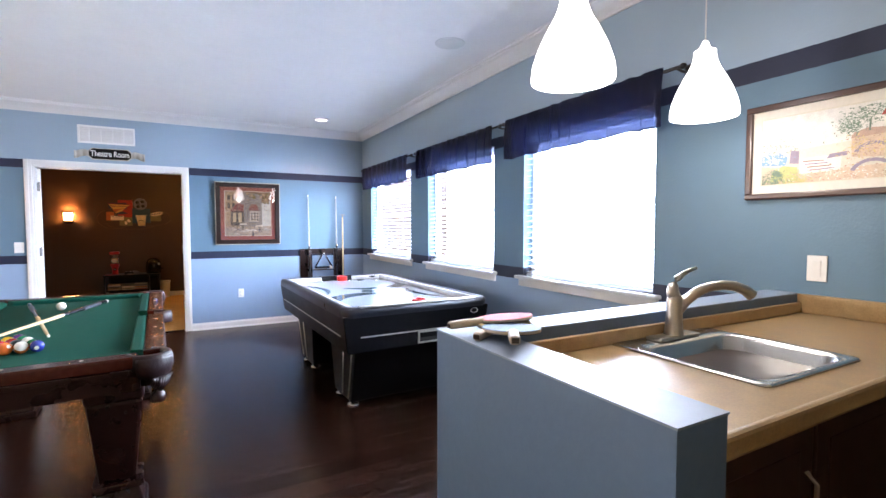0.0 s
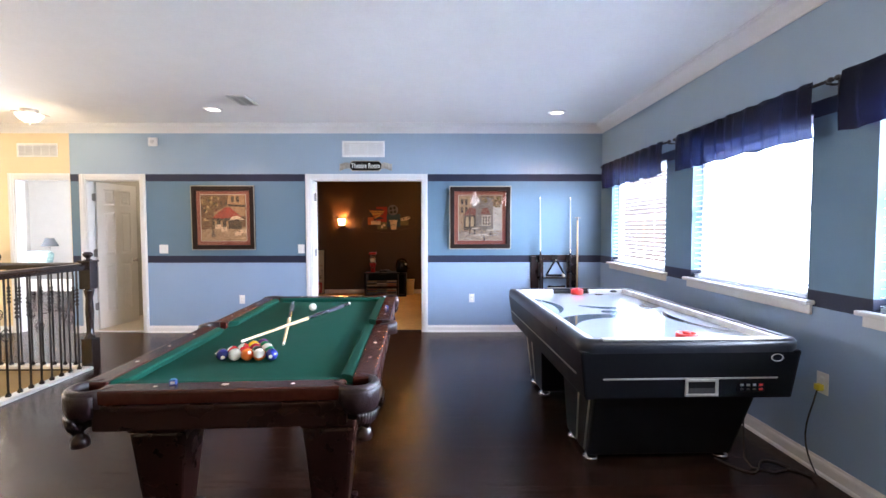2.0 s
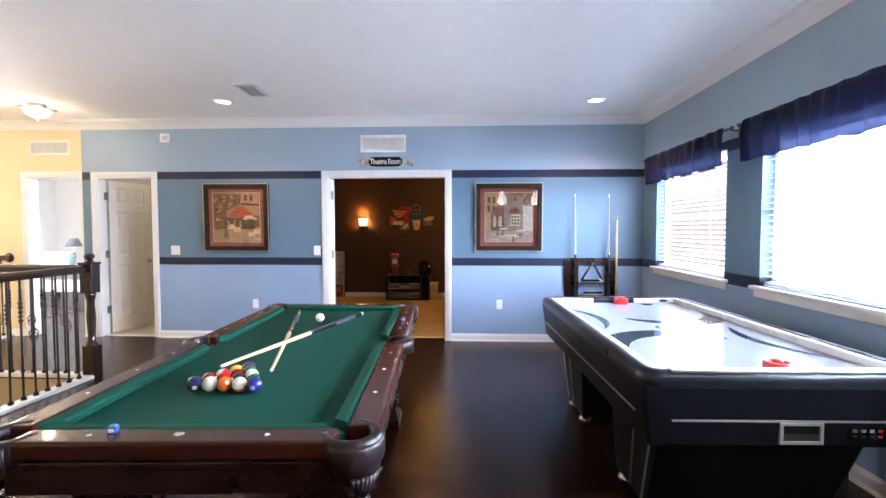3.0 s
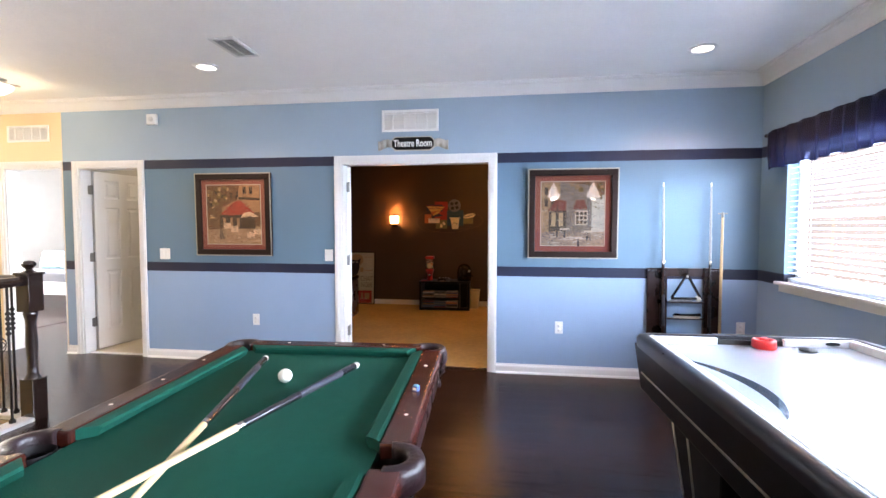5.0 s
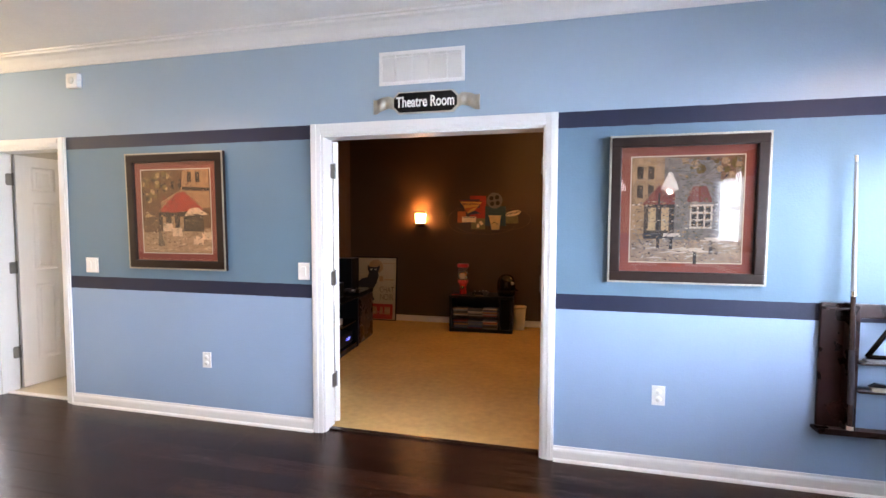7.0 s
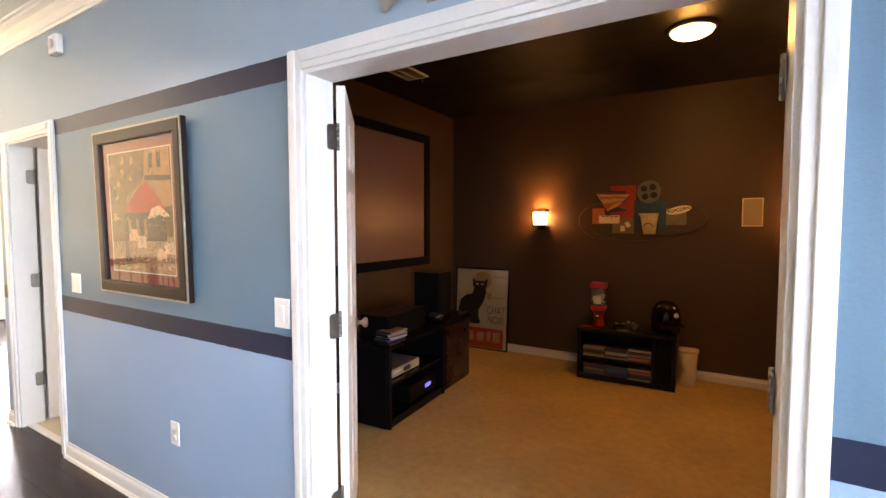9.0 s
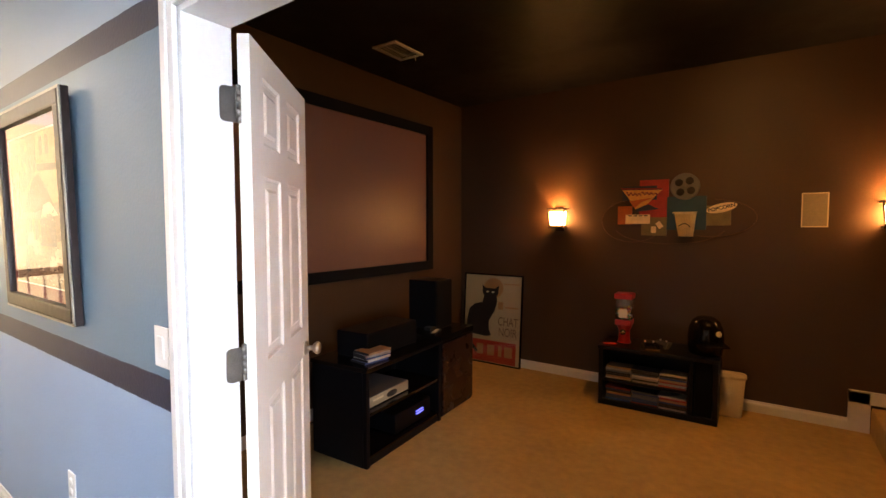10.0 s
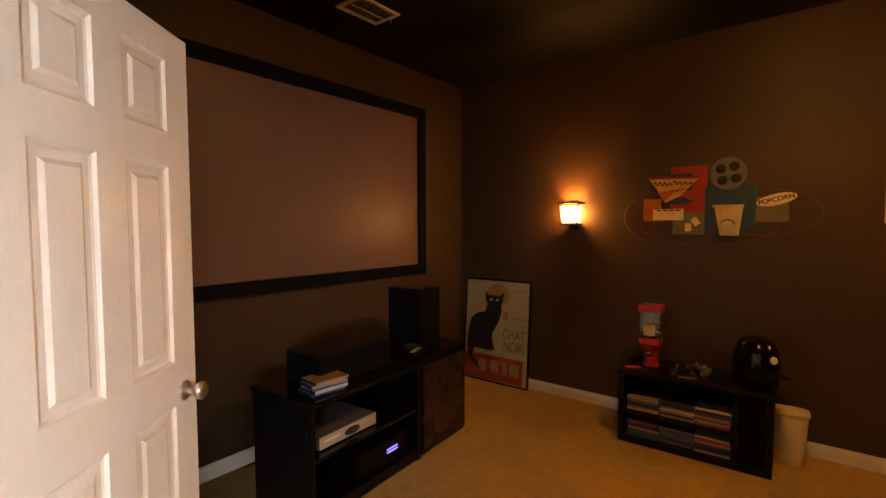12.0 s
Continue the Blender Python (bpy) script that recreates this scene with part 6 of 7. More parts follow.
# ---------------------------------------------------------------- power cord
cord_pts = []
for i in range(25):
    f = i / 24
    if f < 0.35:
        g = f / 0.35
        cord_pts.append((XE - 0.03 - 0.06 * math.sin(g * 2.2), 2.90 - 0.10 * g + 0.06 * math.sin(g * 3), 0.485 - 0.478 * g ** 0.8))
    else:
        g = (f - 0.35) / 0.65
        cord_pts.append((XE - 0.08 - 0.42 * g, 2.81 + 0.30 * g + 0.14 * math.sin(g * 6), 0.006))
pc_ = thing("power_cord", pose(0, 0, 0), "black power cord with a yellow plug running to the hockey table", "power cord")
part("cord", tube(cord_pts, 0.0045, 6), M_SLOT, pc_)
part("cord", tube([(2.20, 3.02, 0.50), (2.205, 3.015, 0.35), (2.20, 3.0, 0.18), (2.195, 2.98, 0.05), (2.22, 2.95, 0.007), (2.32, 2.90, 0.006), (2.42, 2.93, 0.006), (2.50, 2.86, 0.006)], 0.0045, 6), M_SLOT, pc_)
part("plug", cube(XE - 0.040, XE - 0.008, 2.882, 2.918, 0.475, 0.510, 0.005), paint("yellow_plug", (0.62, 0.50, 0.03), 0.4), pc_, "yellow plug")

# floor plate beside the railing
fp = thing("floor_outlet_cover", pose(-2.67, 4.22, 0.0), "round brass and cream floor plate set in the planks", "floor plate")
part("ring", lathe([(0.075, 0), (0.074, 0.005), (0.058, 0.006), (0.056, 0.004)], 28), paint("worn_brass", (0.45, 0.34, 0.14), 0.35, metal=0.8), fp)
part("lid", lathe([(0.056, 0.004), (0.03, 0.005), (0, 0.005)], 24), M_CREAM, fp)

# ---------------------------------------------------------------- kitchenette
PX0, PX1, PY0, PY1, PZ = 0.878, 1.000, 0.126, 0.852, 1.065
pw = thing("pony_wall", pose(0, 0, 0), "low blue half wall round the bar sink", "half wall", kind="structure")
plan = [(PX0, PY0), (PX1, PY0), (PX1, PY1 - 0.12), (XE - 0.002, PY1 - 0.12), (XE - 0.002, PY1), (PX0, PY1)]
bm = bmesh.new()
lower, upper = [bm.verts.new((x, y, 0)) for x, y in plan], [bm.verts.new((x, y, PZ - 0.004)) for x, y in plan]
for i in range(6):
    bm.faces.new((lower[i], lower[(i + 1) % 6], upper[(i + 1) % 6], upper[i]))
bm.faces.new(lower[::-1])
bm.faces.new(upper)
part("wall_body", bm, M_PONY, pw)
# thin top faces in the lit copy; the wall has no separate cap
part("wall_top_lit", joined(cube(PX0 - 0.002, PX1 + 0.002, PY0 - 0.002, PY1 - 0.123, PZ - 0.003, PZ + 0.001), cube(PX0 - 0.002, XE - 0.002, PY1 - 0.122, PY1 + 0.002, PZ - 0.003, PZ + 0.001)), M_PONY_LIT, pw, "top of the half wall, coloured paler for the daylight on it")
CZ = 0.985
ct = thing("countertop", pose(0, 0, 0), "tan speckled laminate worktop with a low backsplash", "worktop")
SX0, SX1, SY0, SY1 = 1.41, 1.89, 0.270, 0.725   # sink cut-out
cx0, cy0, cxi = PX1 + 0.001, 0.19, 1.96
part("top", moved(wall_mesh(cx0, XE - 0.003, cy0, PY1 - 0.122, -CZ, -CZ + 0.038, [(SX0 + 0.02, SX1 - 0.02, SY0 + 0.02, SY1 - 0.02)], "x"), pose(0, 0, 0, -90, 0, 0) @ Matrix.Diagonal((1, 1, 1, 1))), M_COUNTER, ct)
part("side_top", cube(cxi, XE - 0.003, YS + 0.6, cy0 - 0.0005, CZ - 0.038, CZ), M_COUNTER, ct)
part("front_edge", joined(cube(cx0, cxi, cy0 - 0.022, cy0 - 0.001, CZ - 0.040, CZ + 0.004, 0.008), cube(cxi - 0.022, cxi - 0.001, YS + 0.6, cy0 - 0.022, CZ - 0.040, CZ + 0.004, 0.008)), M_COUNTER, ct, "rounded raised front edge")
part("backsplash", joined(cube(cx0, XE - 0.022, PY1 - 0.140, PY1 - 0.1215, CZ + 0.001, CZ + 0.045, 0.004), cube(XE - 0.021, XE - 0.003, YS + 0.6, PY1 - 0.1215, CZ + 0.001, CZ + 0.080, 0.004)), M_COUNTER, ct, "low laminate backsplash")


def base_cabinet(m, w, label):
    t = thing("base_cabinet", m, label, "base cabinet", "kitchenette cabinets")
    part("carcass", cube(0, w, 0.02, 0.52, 0.10, CZ - 0.041, 0.002), M_CABWOOD, t)
    part("toe_kick", cube(0, w, 0.07, 0.52, 0.0, 0.10), M_SLOT, t)
    n = 2 if w > 0.6 else 1
    for i in range(n):
        a, b = w * i / n + 0.008, w * (i + 1) / n - 0.008
        d = part("cabinet_door", joined(cube(a, b, 0, 0.018, 0.12, CZ - 0.055, 0.003), cube(a + 0.06, b - 0.06, -0.003, 0.001, 0.18, CZ - 0.115, 0.003)), M_CABWOOD, t)
        part("door_pull", tube([(b - 0.035, -0.004, 0.70), (b - 0.035, -0.024, 0.72), (b - 0.035, -0.024, 0.80), (b - 0.035, -0.004, 0.82)], 0.005, 6), M_NICKEL, d, "nickel bar pull")


base_cabinet(pose(cx0 + 0.004, cy0 + 0.02, 0), 0.96, "dark wood sink cabinet under the counter")
base_cabinet(pose(cxi + 0.02, cy0 - 0.06, 0, 0, 0, -90), 0.80, "dark wood cabinet along the window wall")
base_cabinet(pose(cxi + 0.02, cy0 - 0.88, 0, 0, 0, -90), 0.80, "dark wood cabinet further along the window wall")

# sink
sk = thing("bar_sink", pose(0, 0, 0), "stainless steel drop-in bar sink", "sink")
bm = bmesh.new()


def rrect(x0, x1, y0, y1, r, z, n=5):
    pts = []
    for cx, cy, a0 in ((x1 - r, y1 - r, 0), (x0 + r, y1 - r, 90), (x0 + r, y0 + r, 180), (x1 - r, y0 + r, 270)):
        for i in range(n + 1):
            a = radians(a0 + 90 * i / n)
            pts.append(bm.verts.new((cx + r * math.cos(a), cy + r * math.sin(a), z)))
    return pts


loops = [rrect(SX0, SX1, SY0, SY1, 0.025, CZ + 0.001), rrect(SX0 + 0.003, SX1 - 0.003, SY0 + 0.003, SY1 - 0.003, 0.025, CZ + 0.007), rrect(SX0 + 0.022, SX1 - 0.022, SY0 + 0.022, SY1 - 0.095, 0.06, CZ + 0.006), rrect(SX0 + 0.030, SX1 - 0.030, SY0 + 0.030, SY1 - 0.103, 0.06, CZ - 0.004),
         rrect(SX0 + 0.045, SX1 - 0.045, SY0 + 0.045, SY1 - 0.118, 0.06, CZ - 0.13), rrect(SX0 + 0.075, SX1 - 0.075, SY0 + 0.075, SY1 - 0.148, 0.05, CZ - 0.155)]
for a, b in zip(loops, loops[1:]):
    for i in range(len(a)):
        bm.faces.new((a[i], a[(i + 1) % len(a)], b[(i + 1) % len(b)], b[i])).smooth = True
bm.faces.new(loops[-1])
bmesh.ops.recalc_face_normals(bm, faces=list(bm.faces))
bw = part("basin", bm, M_STEEL, sk)
sd = bw.modifiers.new("thickness", "SOLIDIFY")
sd.thickness, sd.offset = 0.0012, -1
part("drain", lathe([(0.042, CZ - 0.1540), (0.036, CZ - 0.1525), (0.03, CZ - 0.156), (0, CZ - 0.157)], 24), M_CHROME, sk, "steel strainer", pose((SX0 + SX1) / 2, (SY0 + SY1 - 0.07) / 2, 0))
# faucet
fc = thing("faucet", pose(1.645, 0.668, CZ + 0.0065), "brushed nickel single-lever faucet with an arched spout", "faucet")
part("deck_plate", cube(-0.10, 0.10, -0.028, 0.028, 0, 0.012, 0.010), M_NICKEL, fc)
part("body", lathe([(0.030, 0.012), (0.027, 0.03), (0.024, 0.08), (0.024, 0.115), (0.021, 0.136), (0.013, 0.146), (0, 0.149)], 20), M_NICKEL, fc)
part("spout", tube([(0.0, 0.0, 0.075), (0.03, -0.017, 0.120), (0.06, -0.034, 0.148), (0.095, -0.054, 0.166), (0.13, -0.075, 0.172), (0.165, -0.094, 0.168), (0.195, -0.110, 0.155), (0.215, -0.120, 0.138)], [0.018, 0.017, 0.016, 0.015, 0.015, 0.016, 0.017, 0.018], 14), M_NICKEL, fc, "arched pull-out spout")
part("lever", tube([(0, 0, 0.128), (-0.006, 0.003, 0.150), (-0.003, 0.003, 0.172), (0.010, 0.0, 0.191), (0.030, -0.006, 0.206), (0.054, -0.013, 0.217), (0.078, -0.020, 0.224)], [0.021, 0.019, 0.015, 0.011, 0.008, 0.0065, 0.005], 12), M_NICKEL, fc, "curved lever handle")


def paddle(x, y, z, turn, color, label, tilt=0.0, lean=0.0):
    t = thing("table_tennis_paddle", pose(x, y, z, tilt, lean, turn), label, "paddle", "paddles on the half wall")
    n = 36
    outline = []
    for i in range(n):
        a = radians(-90 + 360 * i / n)
        rx, ry = 0.076, 0.082
        outline.append((rx * math.cos(a), 0.08 + ry * math.sin(a)))

    def disc(z0, z1, k):
        b = bmesh.new()
        lo = [b.verts.new((px * k, 0.08 + (py - 0.08) * k, z0)) for px, py in outline]
        hi = [b.verts.new((px * k, 0.08 + (py - 0.08) * k, z1)) for px, py in outline]
        b.faces.new(lo[::-1])
        b.faces.new(hi)
        for i in range(n):
            b.faces.new((lo[i], lo[(i + 1) % n], hi[(i + 1) % n], hi[i]))
        return b
    part("blade", disc(0.002, 0.008, 1.0), M_PADWOOD, t, "plywood blade")
    part("rubber", disc(0.0082, 0.0100, 0.985), paint("paddle_rubber", color, 0.8, vary=0.06), t, "rubber face")
    part("rubber", disc(0.0000, 0.0018, 0.985), paint("paddle_rubber_back", (0.02, 0.02, 0.022), 0.6), t, "black rubber back")
    part("handle", joined(cube(-0.0125, 0.0125, -0.098, 0.012, -0.006, 0.016, 0.0105, 4), taper((-0.030, 0.030, 0.008, 0.030), (-0.016, 0.016, 0.0, 0.012), 0.002, 0.010)), M_PADWOOD, t, "pale wooden handle")
    part("handle_end", cube(-0.008, 0.008, -0.0995, -0.098, -0.001, 0.011), M_CABWOOD, t)


paddle(0.985, 0.797, PZ + 0.016, -93, (0.72, 0.22, 0.26), "pink-faced table tennis paddle lying on the half wall", 2, -6.0)
paddle(0.978, 0.728, PZ + 0.008, -58, (0.60, 0.45, 0.22), "bare wooden paddle under the others on the half wall")
paddle(0.958, 0.612, PZ + 0.022, -34, (0.23, 0.31, 0.44), "blue-faced table tennis paddle lying on the half wall", -4)

# ---------------------------------------------------------------- theatre: screen and sconces
sc_ = thing("projection_screen", pose(TW + 0.001, 0, 0), "wide grey projection screen in a black velvet frame", "projection screen")
SY, SYE, SZ0, SZ1, FW = 7.35, 9.625, 1.030, 2.430, 0.085
part("screen_surface", cube(0.012, 0.020, SY + FW - 0.01, SYE - FW + 0.01, SZ0 + FW - 0.01, SZ1 - FW + 0.01), M_SCREEN, sc_, "grey screen fabric tinted red-brown for the amber light")
for a, b, c, d in ((SY, SYE, SZ0, SZ0 + FW), (SY, SYE, SZ1 - FW, SZ1), (SY, SY + FW, SZ0 + FW, SZ1 - FW), (SYE - FW, SYE, SZ0 + FW, SZ1 - FW)):
    part("screen_frame", cube(0.0, 0.042, a, b, c, d, 0.004), M_VELVET, sc_, "black velvet frame bar")


def sconce(x):
    t = thing("wall_sconce", pose(x, TN - 0.001, 1.535), "lit box sconce with amber glass in a dark wooden bracket", "wall sconce", "sconces on the brown wall")
    part("backplate", cube(-0.045, 0.045, -0.012, 0, -0.13, 0.10, 0.003), M_FRAME, t)
    box = taper((-0.054, 0.054, -0.105, -0.020), (-0.066, 0.066, -0.114, -0.018), -0.068, 0.056)
    bmesh.ops.delete(box, geom=[f for f in box.faces if all(v.co.z > 0.05 for v in f.verts)], context="FACES_ONLY")
    shell = part("glass", box, M_SCONCEGLASS, t, "glowing open-topped glass box")
    shell.modifiers.new("thickness", "SOLIDIFY").thickness = 0.003
    part("top_bar", joined(cube(-0.085, 0.085, -0.132, -0.122, 0.076, 0.094, 0.002), cube(-0.085, -0.075, -0.122, 0, 0.076, 0.094, 0.002), cube(0.075, 0.085, -0.122, 0, 0.076, 0.094, 0.002)), M_FRAME, t, "dark wooden top rail")
    part("bottom_bar", cube(-0.074, 0.074, -0.124, -0.012, -0.098, -0.080, 0.003), M_FRAME, t)
    for s in (-1, 1):
        part("side_bar", taper((s * 0.064 - 0.005, s * 0.064 + 0.005, -0.118, -0.108), (s * 0.080 - 0.005, s * 0.080 + 0.005, -0.131, -0.121), -0.080, 0.076), M_FRAME, t)


for x in SCONCES:
    sconce(x)
dm = thing("theatre_ceiling_light", pose(*DOME, HC), "lit frosted dome light on the black ceiling", "ceiling light")
part("pan", lathe([(0.145, 0), (0.147, -0.016), (0.137, -0.024), (0, -0.024)], 32), M_NICKEL, dm)
part("dome", lathe([(0.130, -0.024), (0.120, -0.040), (0.09, -0.055), (0.05, -0.063), (0, -0.066)], 32), M_DOMEGLASS, dm, "glowing frosted glass")
part("finial", lathe([(0, -0.086), (0.007, -0.081), (0.009, -0.070), (0, -0.065)], 12), M_NICKEL, dm)

# in-wall speaker
sp = thing("wall_speaker", pose(0.275, TN - 0.001, 1.572), "cream rectangular in-wall speaker", "wall speaker")
part("rim", joined(cube(-0.078, 0.078, -0.008, 0, 0.117, 0.125, 0.002), cube(-0.078, 0.078, -0.008, 0, -0.125, -0.117, 0.002), cube(-0.078, -0.070, -0.008, 0, -0.117, 0.117, 0.002), cube(0.070, 0.078, -0.008, 0, -0.117, 0.117, 0.002)), M_CREAM, sp)
part("grille", cube(-0.070, 0.070, -0.005, 0, -0.117, 0.117), paint("tan_mesh", (0.30, 0.25, 0.17), 0.7, vary=0.15, scale=80), sp, "tan mesh grille")

# ---------------------------------------------------------------- cinema collage on the wall
cg = thing("wall_collage", pose(0, TN - 0.001, 0), "painted metal cinema collage with a film reel and popcorn box", "wall art")
CM = {k: paint("enamel_" + k, c, 0.38, metal=0.2, vary=0.25, scale=18, bump=0.06) for k, c in {"red": (0.38, 0.035, 0.022), "maroon": (0.20, 0.028, 0.02), "teal": (0.022, 0.060, 0.080), "olive": (0.20, 0.16, 0.06), "gold": (0.66, 0.36, 0.07), "orange": (0.50, 0.13, 0.03), "cream": (0.84, 0.68, 0.38), "bronze": (0.12, 0.062, 0.026), "black": (0.02, 0.018, 0.018), "navy": (0.03, 0.035, 0.05)}.items()}


def sheet(name, poly, mat, depth, lift, lab=""):
    return part(name, prism(poly, depth, 0.0015), CM[mat] if isinstance(mat, str) else mat, cg, lab, pose(0, -lift, 0))


def rect(x0, x1, z0, z1, j=0.0):
    return [(x0, z0 + j), (x1, z0), (x1, z1), (x0, z1 - j)]


sheet("red_panel", rect(-0.92, -0.69, 1.50, 1.85), "red", 0.012, 0.010, "red metal panel")
sheet("teal_panel", rect(-0.70, -0.41, 1.425, 1.70), "teal", 0.012, 0.016, "teal metal panel")
sheet("orange_panel", rect(-1.10, -0.98, 1.47, 1.63), "orange", 0.010, 0.012, "orange panel")
sheet("olive_panel", rect(-0.90, -0.70, 1.375, 1.53), "olive", 0.010, 0.020, "olive panel")
sheet("olive_panel", rect(-0.41, -0.24, 1.46, 1.62), "olive", 0.010, 0.010, "olive panel")
sheet("dark_panel", rect(-1.06, -0.78, 1.68, 1.80), "navy", 0.010, 0.020)
sheet("chevron", [(-1.06, 1.77), (-0.74, 1.76), (-0.86, 1.64), (-0.95, 1.60), (-0.98, 1.66)], "gold", 0.008, 0.030, "gold chevron")
sheet("chevron_shadow", [(-0.94, 1.58), (-0.76, 1.60), (-0.84, 1.64), (-0.95, 1.62)], "navy", 0.008, 0.028)
for a0, a1, amp in ((-1.030, -0.905, 0.017), (-0.900, -0.775, 0.013)):
    pts = [(a0 + (a1 - a0) * i / 20, -0.040, 1.738 - 0.012 * i / 20 + amp * math.sin(i * 1.15) * (1 - 0.02 * i)) for i in range(21)]
    part("script_stroke", tube(pts, 0.0055, 6), CM["maroon"], cg, "dark red script stroke")
sheet("chevron_tip", [(-1.00, 1.672), (-0.86, 1.676), (-0.80, 1.70), (-0.90, 1.662), (-0.955, 1.61)], "orange", 0.004, 0.0385, "burnt orange brush of paint")
sheet("chevron_edge", [(-1.075, 1.79), (-0.735, 1.775), (-0.74, 1.762), (-1.062, 1.772)], "maroon", 0.010, 0.031)
sheet("ticket", rect(-1.03, -0.83, 1.475, 1.555), "cream", 0.006, 0.032, "cream ticket")
for i in range(4):
    sheet("ticket_mark", rect(-1.005 + 0.042 * i, -0.975 + 0.042 * i, 1.540, 1.549), "black", 0.001, 0.0385)
for x, z, a in ((-0.80, 1.425, 0), (-0.755, 1.465, 35)):
    part("small_ticket", prism([(-0.02, -0.028), (0.02, -0.028), (0.02, 0.028), (-0.02, 0.028)], 0.003), CM["cream"], cg, "little paper ticket", pose(x, -0.032, z, 0, -a, 0))
# film reel
RX, RZ, RR = -0.567, 1.780, 0.110
reel = part("film_reel", moved(lathe([(RR, 0), (RR, 0.010), (RR - 0.010, 0.014), (RR - 0.018, 0.010), (0.02, 0.010), (0.015, 0.016), (0, 0.016)], 36), pose(RX, -0.028, RZ, 90, 0, 0)), M_SILVERBOX, cg, "silver film reel")
for i in range(4):
    a = radians(45 + 90 * i + 8)
    part("reel_hole", moved(lathe([(0.030, 0.0), (0.030, 0.0115), (0, 0.0115)], 20), pose(RX + 0.056 * math.cos(a), -0.028, RZ + 0.056 * math.sin(a), 90, 0, 0)), CM["black"], reel)
# popcorn box
box_ = sheet("popcorn_box", [(-0.605, 1.37), (-0.500, 1.37), (-0.478, 1.565), (-0.640, 1.565)], "cream", 0.030, 0.030, "ribbed cream popcorn box")
for i in range(7):
    f = -0.627 + 0.021 * i
    f2 = -0.598 + 0.0148 * i
    part("rib", tube([(f2, -0.061, 1.375), (f, -0.061, 1.555)], 0.004, 6), CM["cream"], box_)
part("box_rim", cube(-0.648, -0.470, -0.066, -0.028, 1.558, 1.572, 0.004), CM["cream"], box_)
part("box_logo", tube([(-0.600, -0.064, 1.455), (-0.575, -0.064, 1.472), (-0.552, -0.064, 1.476), (-0.530, -0.064, 1.465), (-0.515, -0.064, 1.445)], 0.004, 6), CM["black"], box_)
# popcorn sign
ov = part("popcorn_sign", moved(prism([(0.108 * math.cos(math.tau * i / 32), 0.036 * math.sin(math.tau * i / 32)) for i in range(32)], 0.008, 0.001), pose(-0.305, -0.026, 1.600, 0, -13, 0)), CM["cream"], cg, "oval sign lettered popcorn")
part("lettering", moved(lettering("POPCORN", 0.040, 0.002, 0.0011), pose(-0.305, -0.0355, 1.600, 0, -13, 0)), CM["black"], ov, "black letters")
for k, (cx, cz, rx, rz, a0, a1) in enumerate(((-0.98, 1.50, 0.26, 0.185, 95, 330), (-0.38, 1.52, 0.31, 0.15, 200, 445), (-0.70, 1.44, 0.42, 0.135, 190, 350))):
    pts = [(cx + rx * math.cos(radians(a0 + (a1 - a0) * i / 28)), -0.012, cz + rz * math.sin(radians(a0 + (a1 - a0) * i / 28))) for i in range(29)]
    part("wire_loop", tube(pts, 0.0035, 6), CM["bronze"], cg, "dark bronze bent wire")

# ---------------------------------------------------------------- poster
po = thing("framed_poster", pose(-2.36, TN - 0.075, 0.006, -4.0, 0, 0), "framed cabaret poster of a black cat leaning on the wall", "poster")
pwid, phei = 0.345, 0.945
for a, b, c, d in ((-pwid, pwid, 0, 0.014), (-pwid, pwid, phei - 0.014, phei), (-pwid, -pwid + 0.014, 0.014, phei - 0.014), (pwid - 0.014, pwid, 0.014, phei - 0.014)):
    part("frame", cube(a, b, -0.012, 0.012, c, d, 0.002), M_BLKGLOSS, po)
part("sheet", cube(-pwid + 0.012, pwid - 0.012, -0.004, 0.0, 0.012, phei - 0.012), paint("poster_paper", (0.50, 0.42, 0.25), 0.5, vary=0.08), po, "yellowed poster paper")
ps = new("poster_shapes")
ps.parent, ps.matrix_basis = po, pose(0, -0.0044, 0)
PM = {"brown": ink("poster_brown", (0.20, 0.12, 0.05), 0.2), "black": ink("poster_black", (0.012, 0.010, 0.010), 0.1), "red": ink("poster_red", (0.40, 0.035, 0.02), 0.1), "tan": ink("poster_tan", (0.42, 0.25, 0.10), 0.2), "eye": ink("poster_eye", (0.72, 0.66, 0.45), 0.05)}
flat([(-0.05 + 0.115 * math.cos(math.tau * i / 24) + 0.06, 0.80 + 0.105 * math.sin(math.tau * i / 24)) for i in range(24)], "halo", PM["tan"], ps, 1)
flat([(-0.31, 0.30), (-0.06, 0.285), (0.0, 0.30), (-0.03, 0.36), (-0.035, 0.45), (0.03, 0.56), (0.06, 0.66), (0.045, 0.72), (-0.10, 0.71), (-0.12, 0.64), (-0.21, 0.62), (-0.275, 0.56), (-0.30, 0.45)], "cat_body", PM["black"], ps, 3)
flat([(-0.12, 0.74), (-0.125, 0.83), (-0.085, 0.795), (0.03, 0.795), (0.075, 0.83), (0.065, 0.74), (0.035, 0.70), (-0.085, 0.70)], "cat_head", PM["black"], ps, 4)
flat([(-0.31, 0.30), (-0.22, 0.30), (-0.25, 0.22), (-0.15, 0.12), (-0.18, 0.10), (-0.29, 0.20)], "cat_tail", PM["black"], ps, 5)
for x in (-0.06, 0.005):
    flat([(x - 0.018, 0.762), (x + 0.018, 0.768), (x + 0.012, 0.748), (x - 0.012, 0.746)], "cat_eye", PM["eye"], ps, 6)
flat([(-0.33, 0.02), (0.29, 0.02), (0.29, 0.245), (-0.33, 0.245)], "red_block", PM["red"], ps, 2)
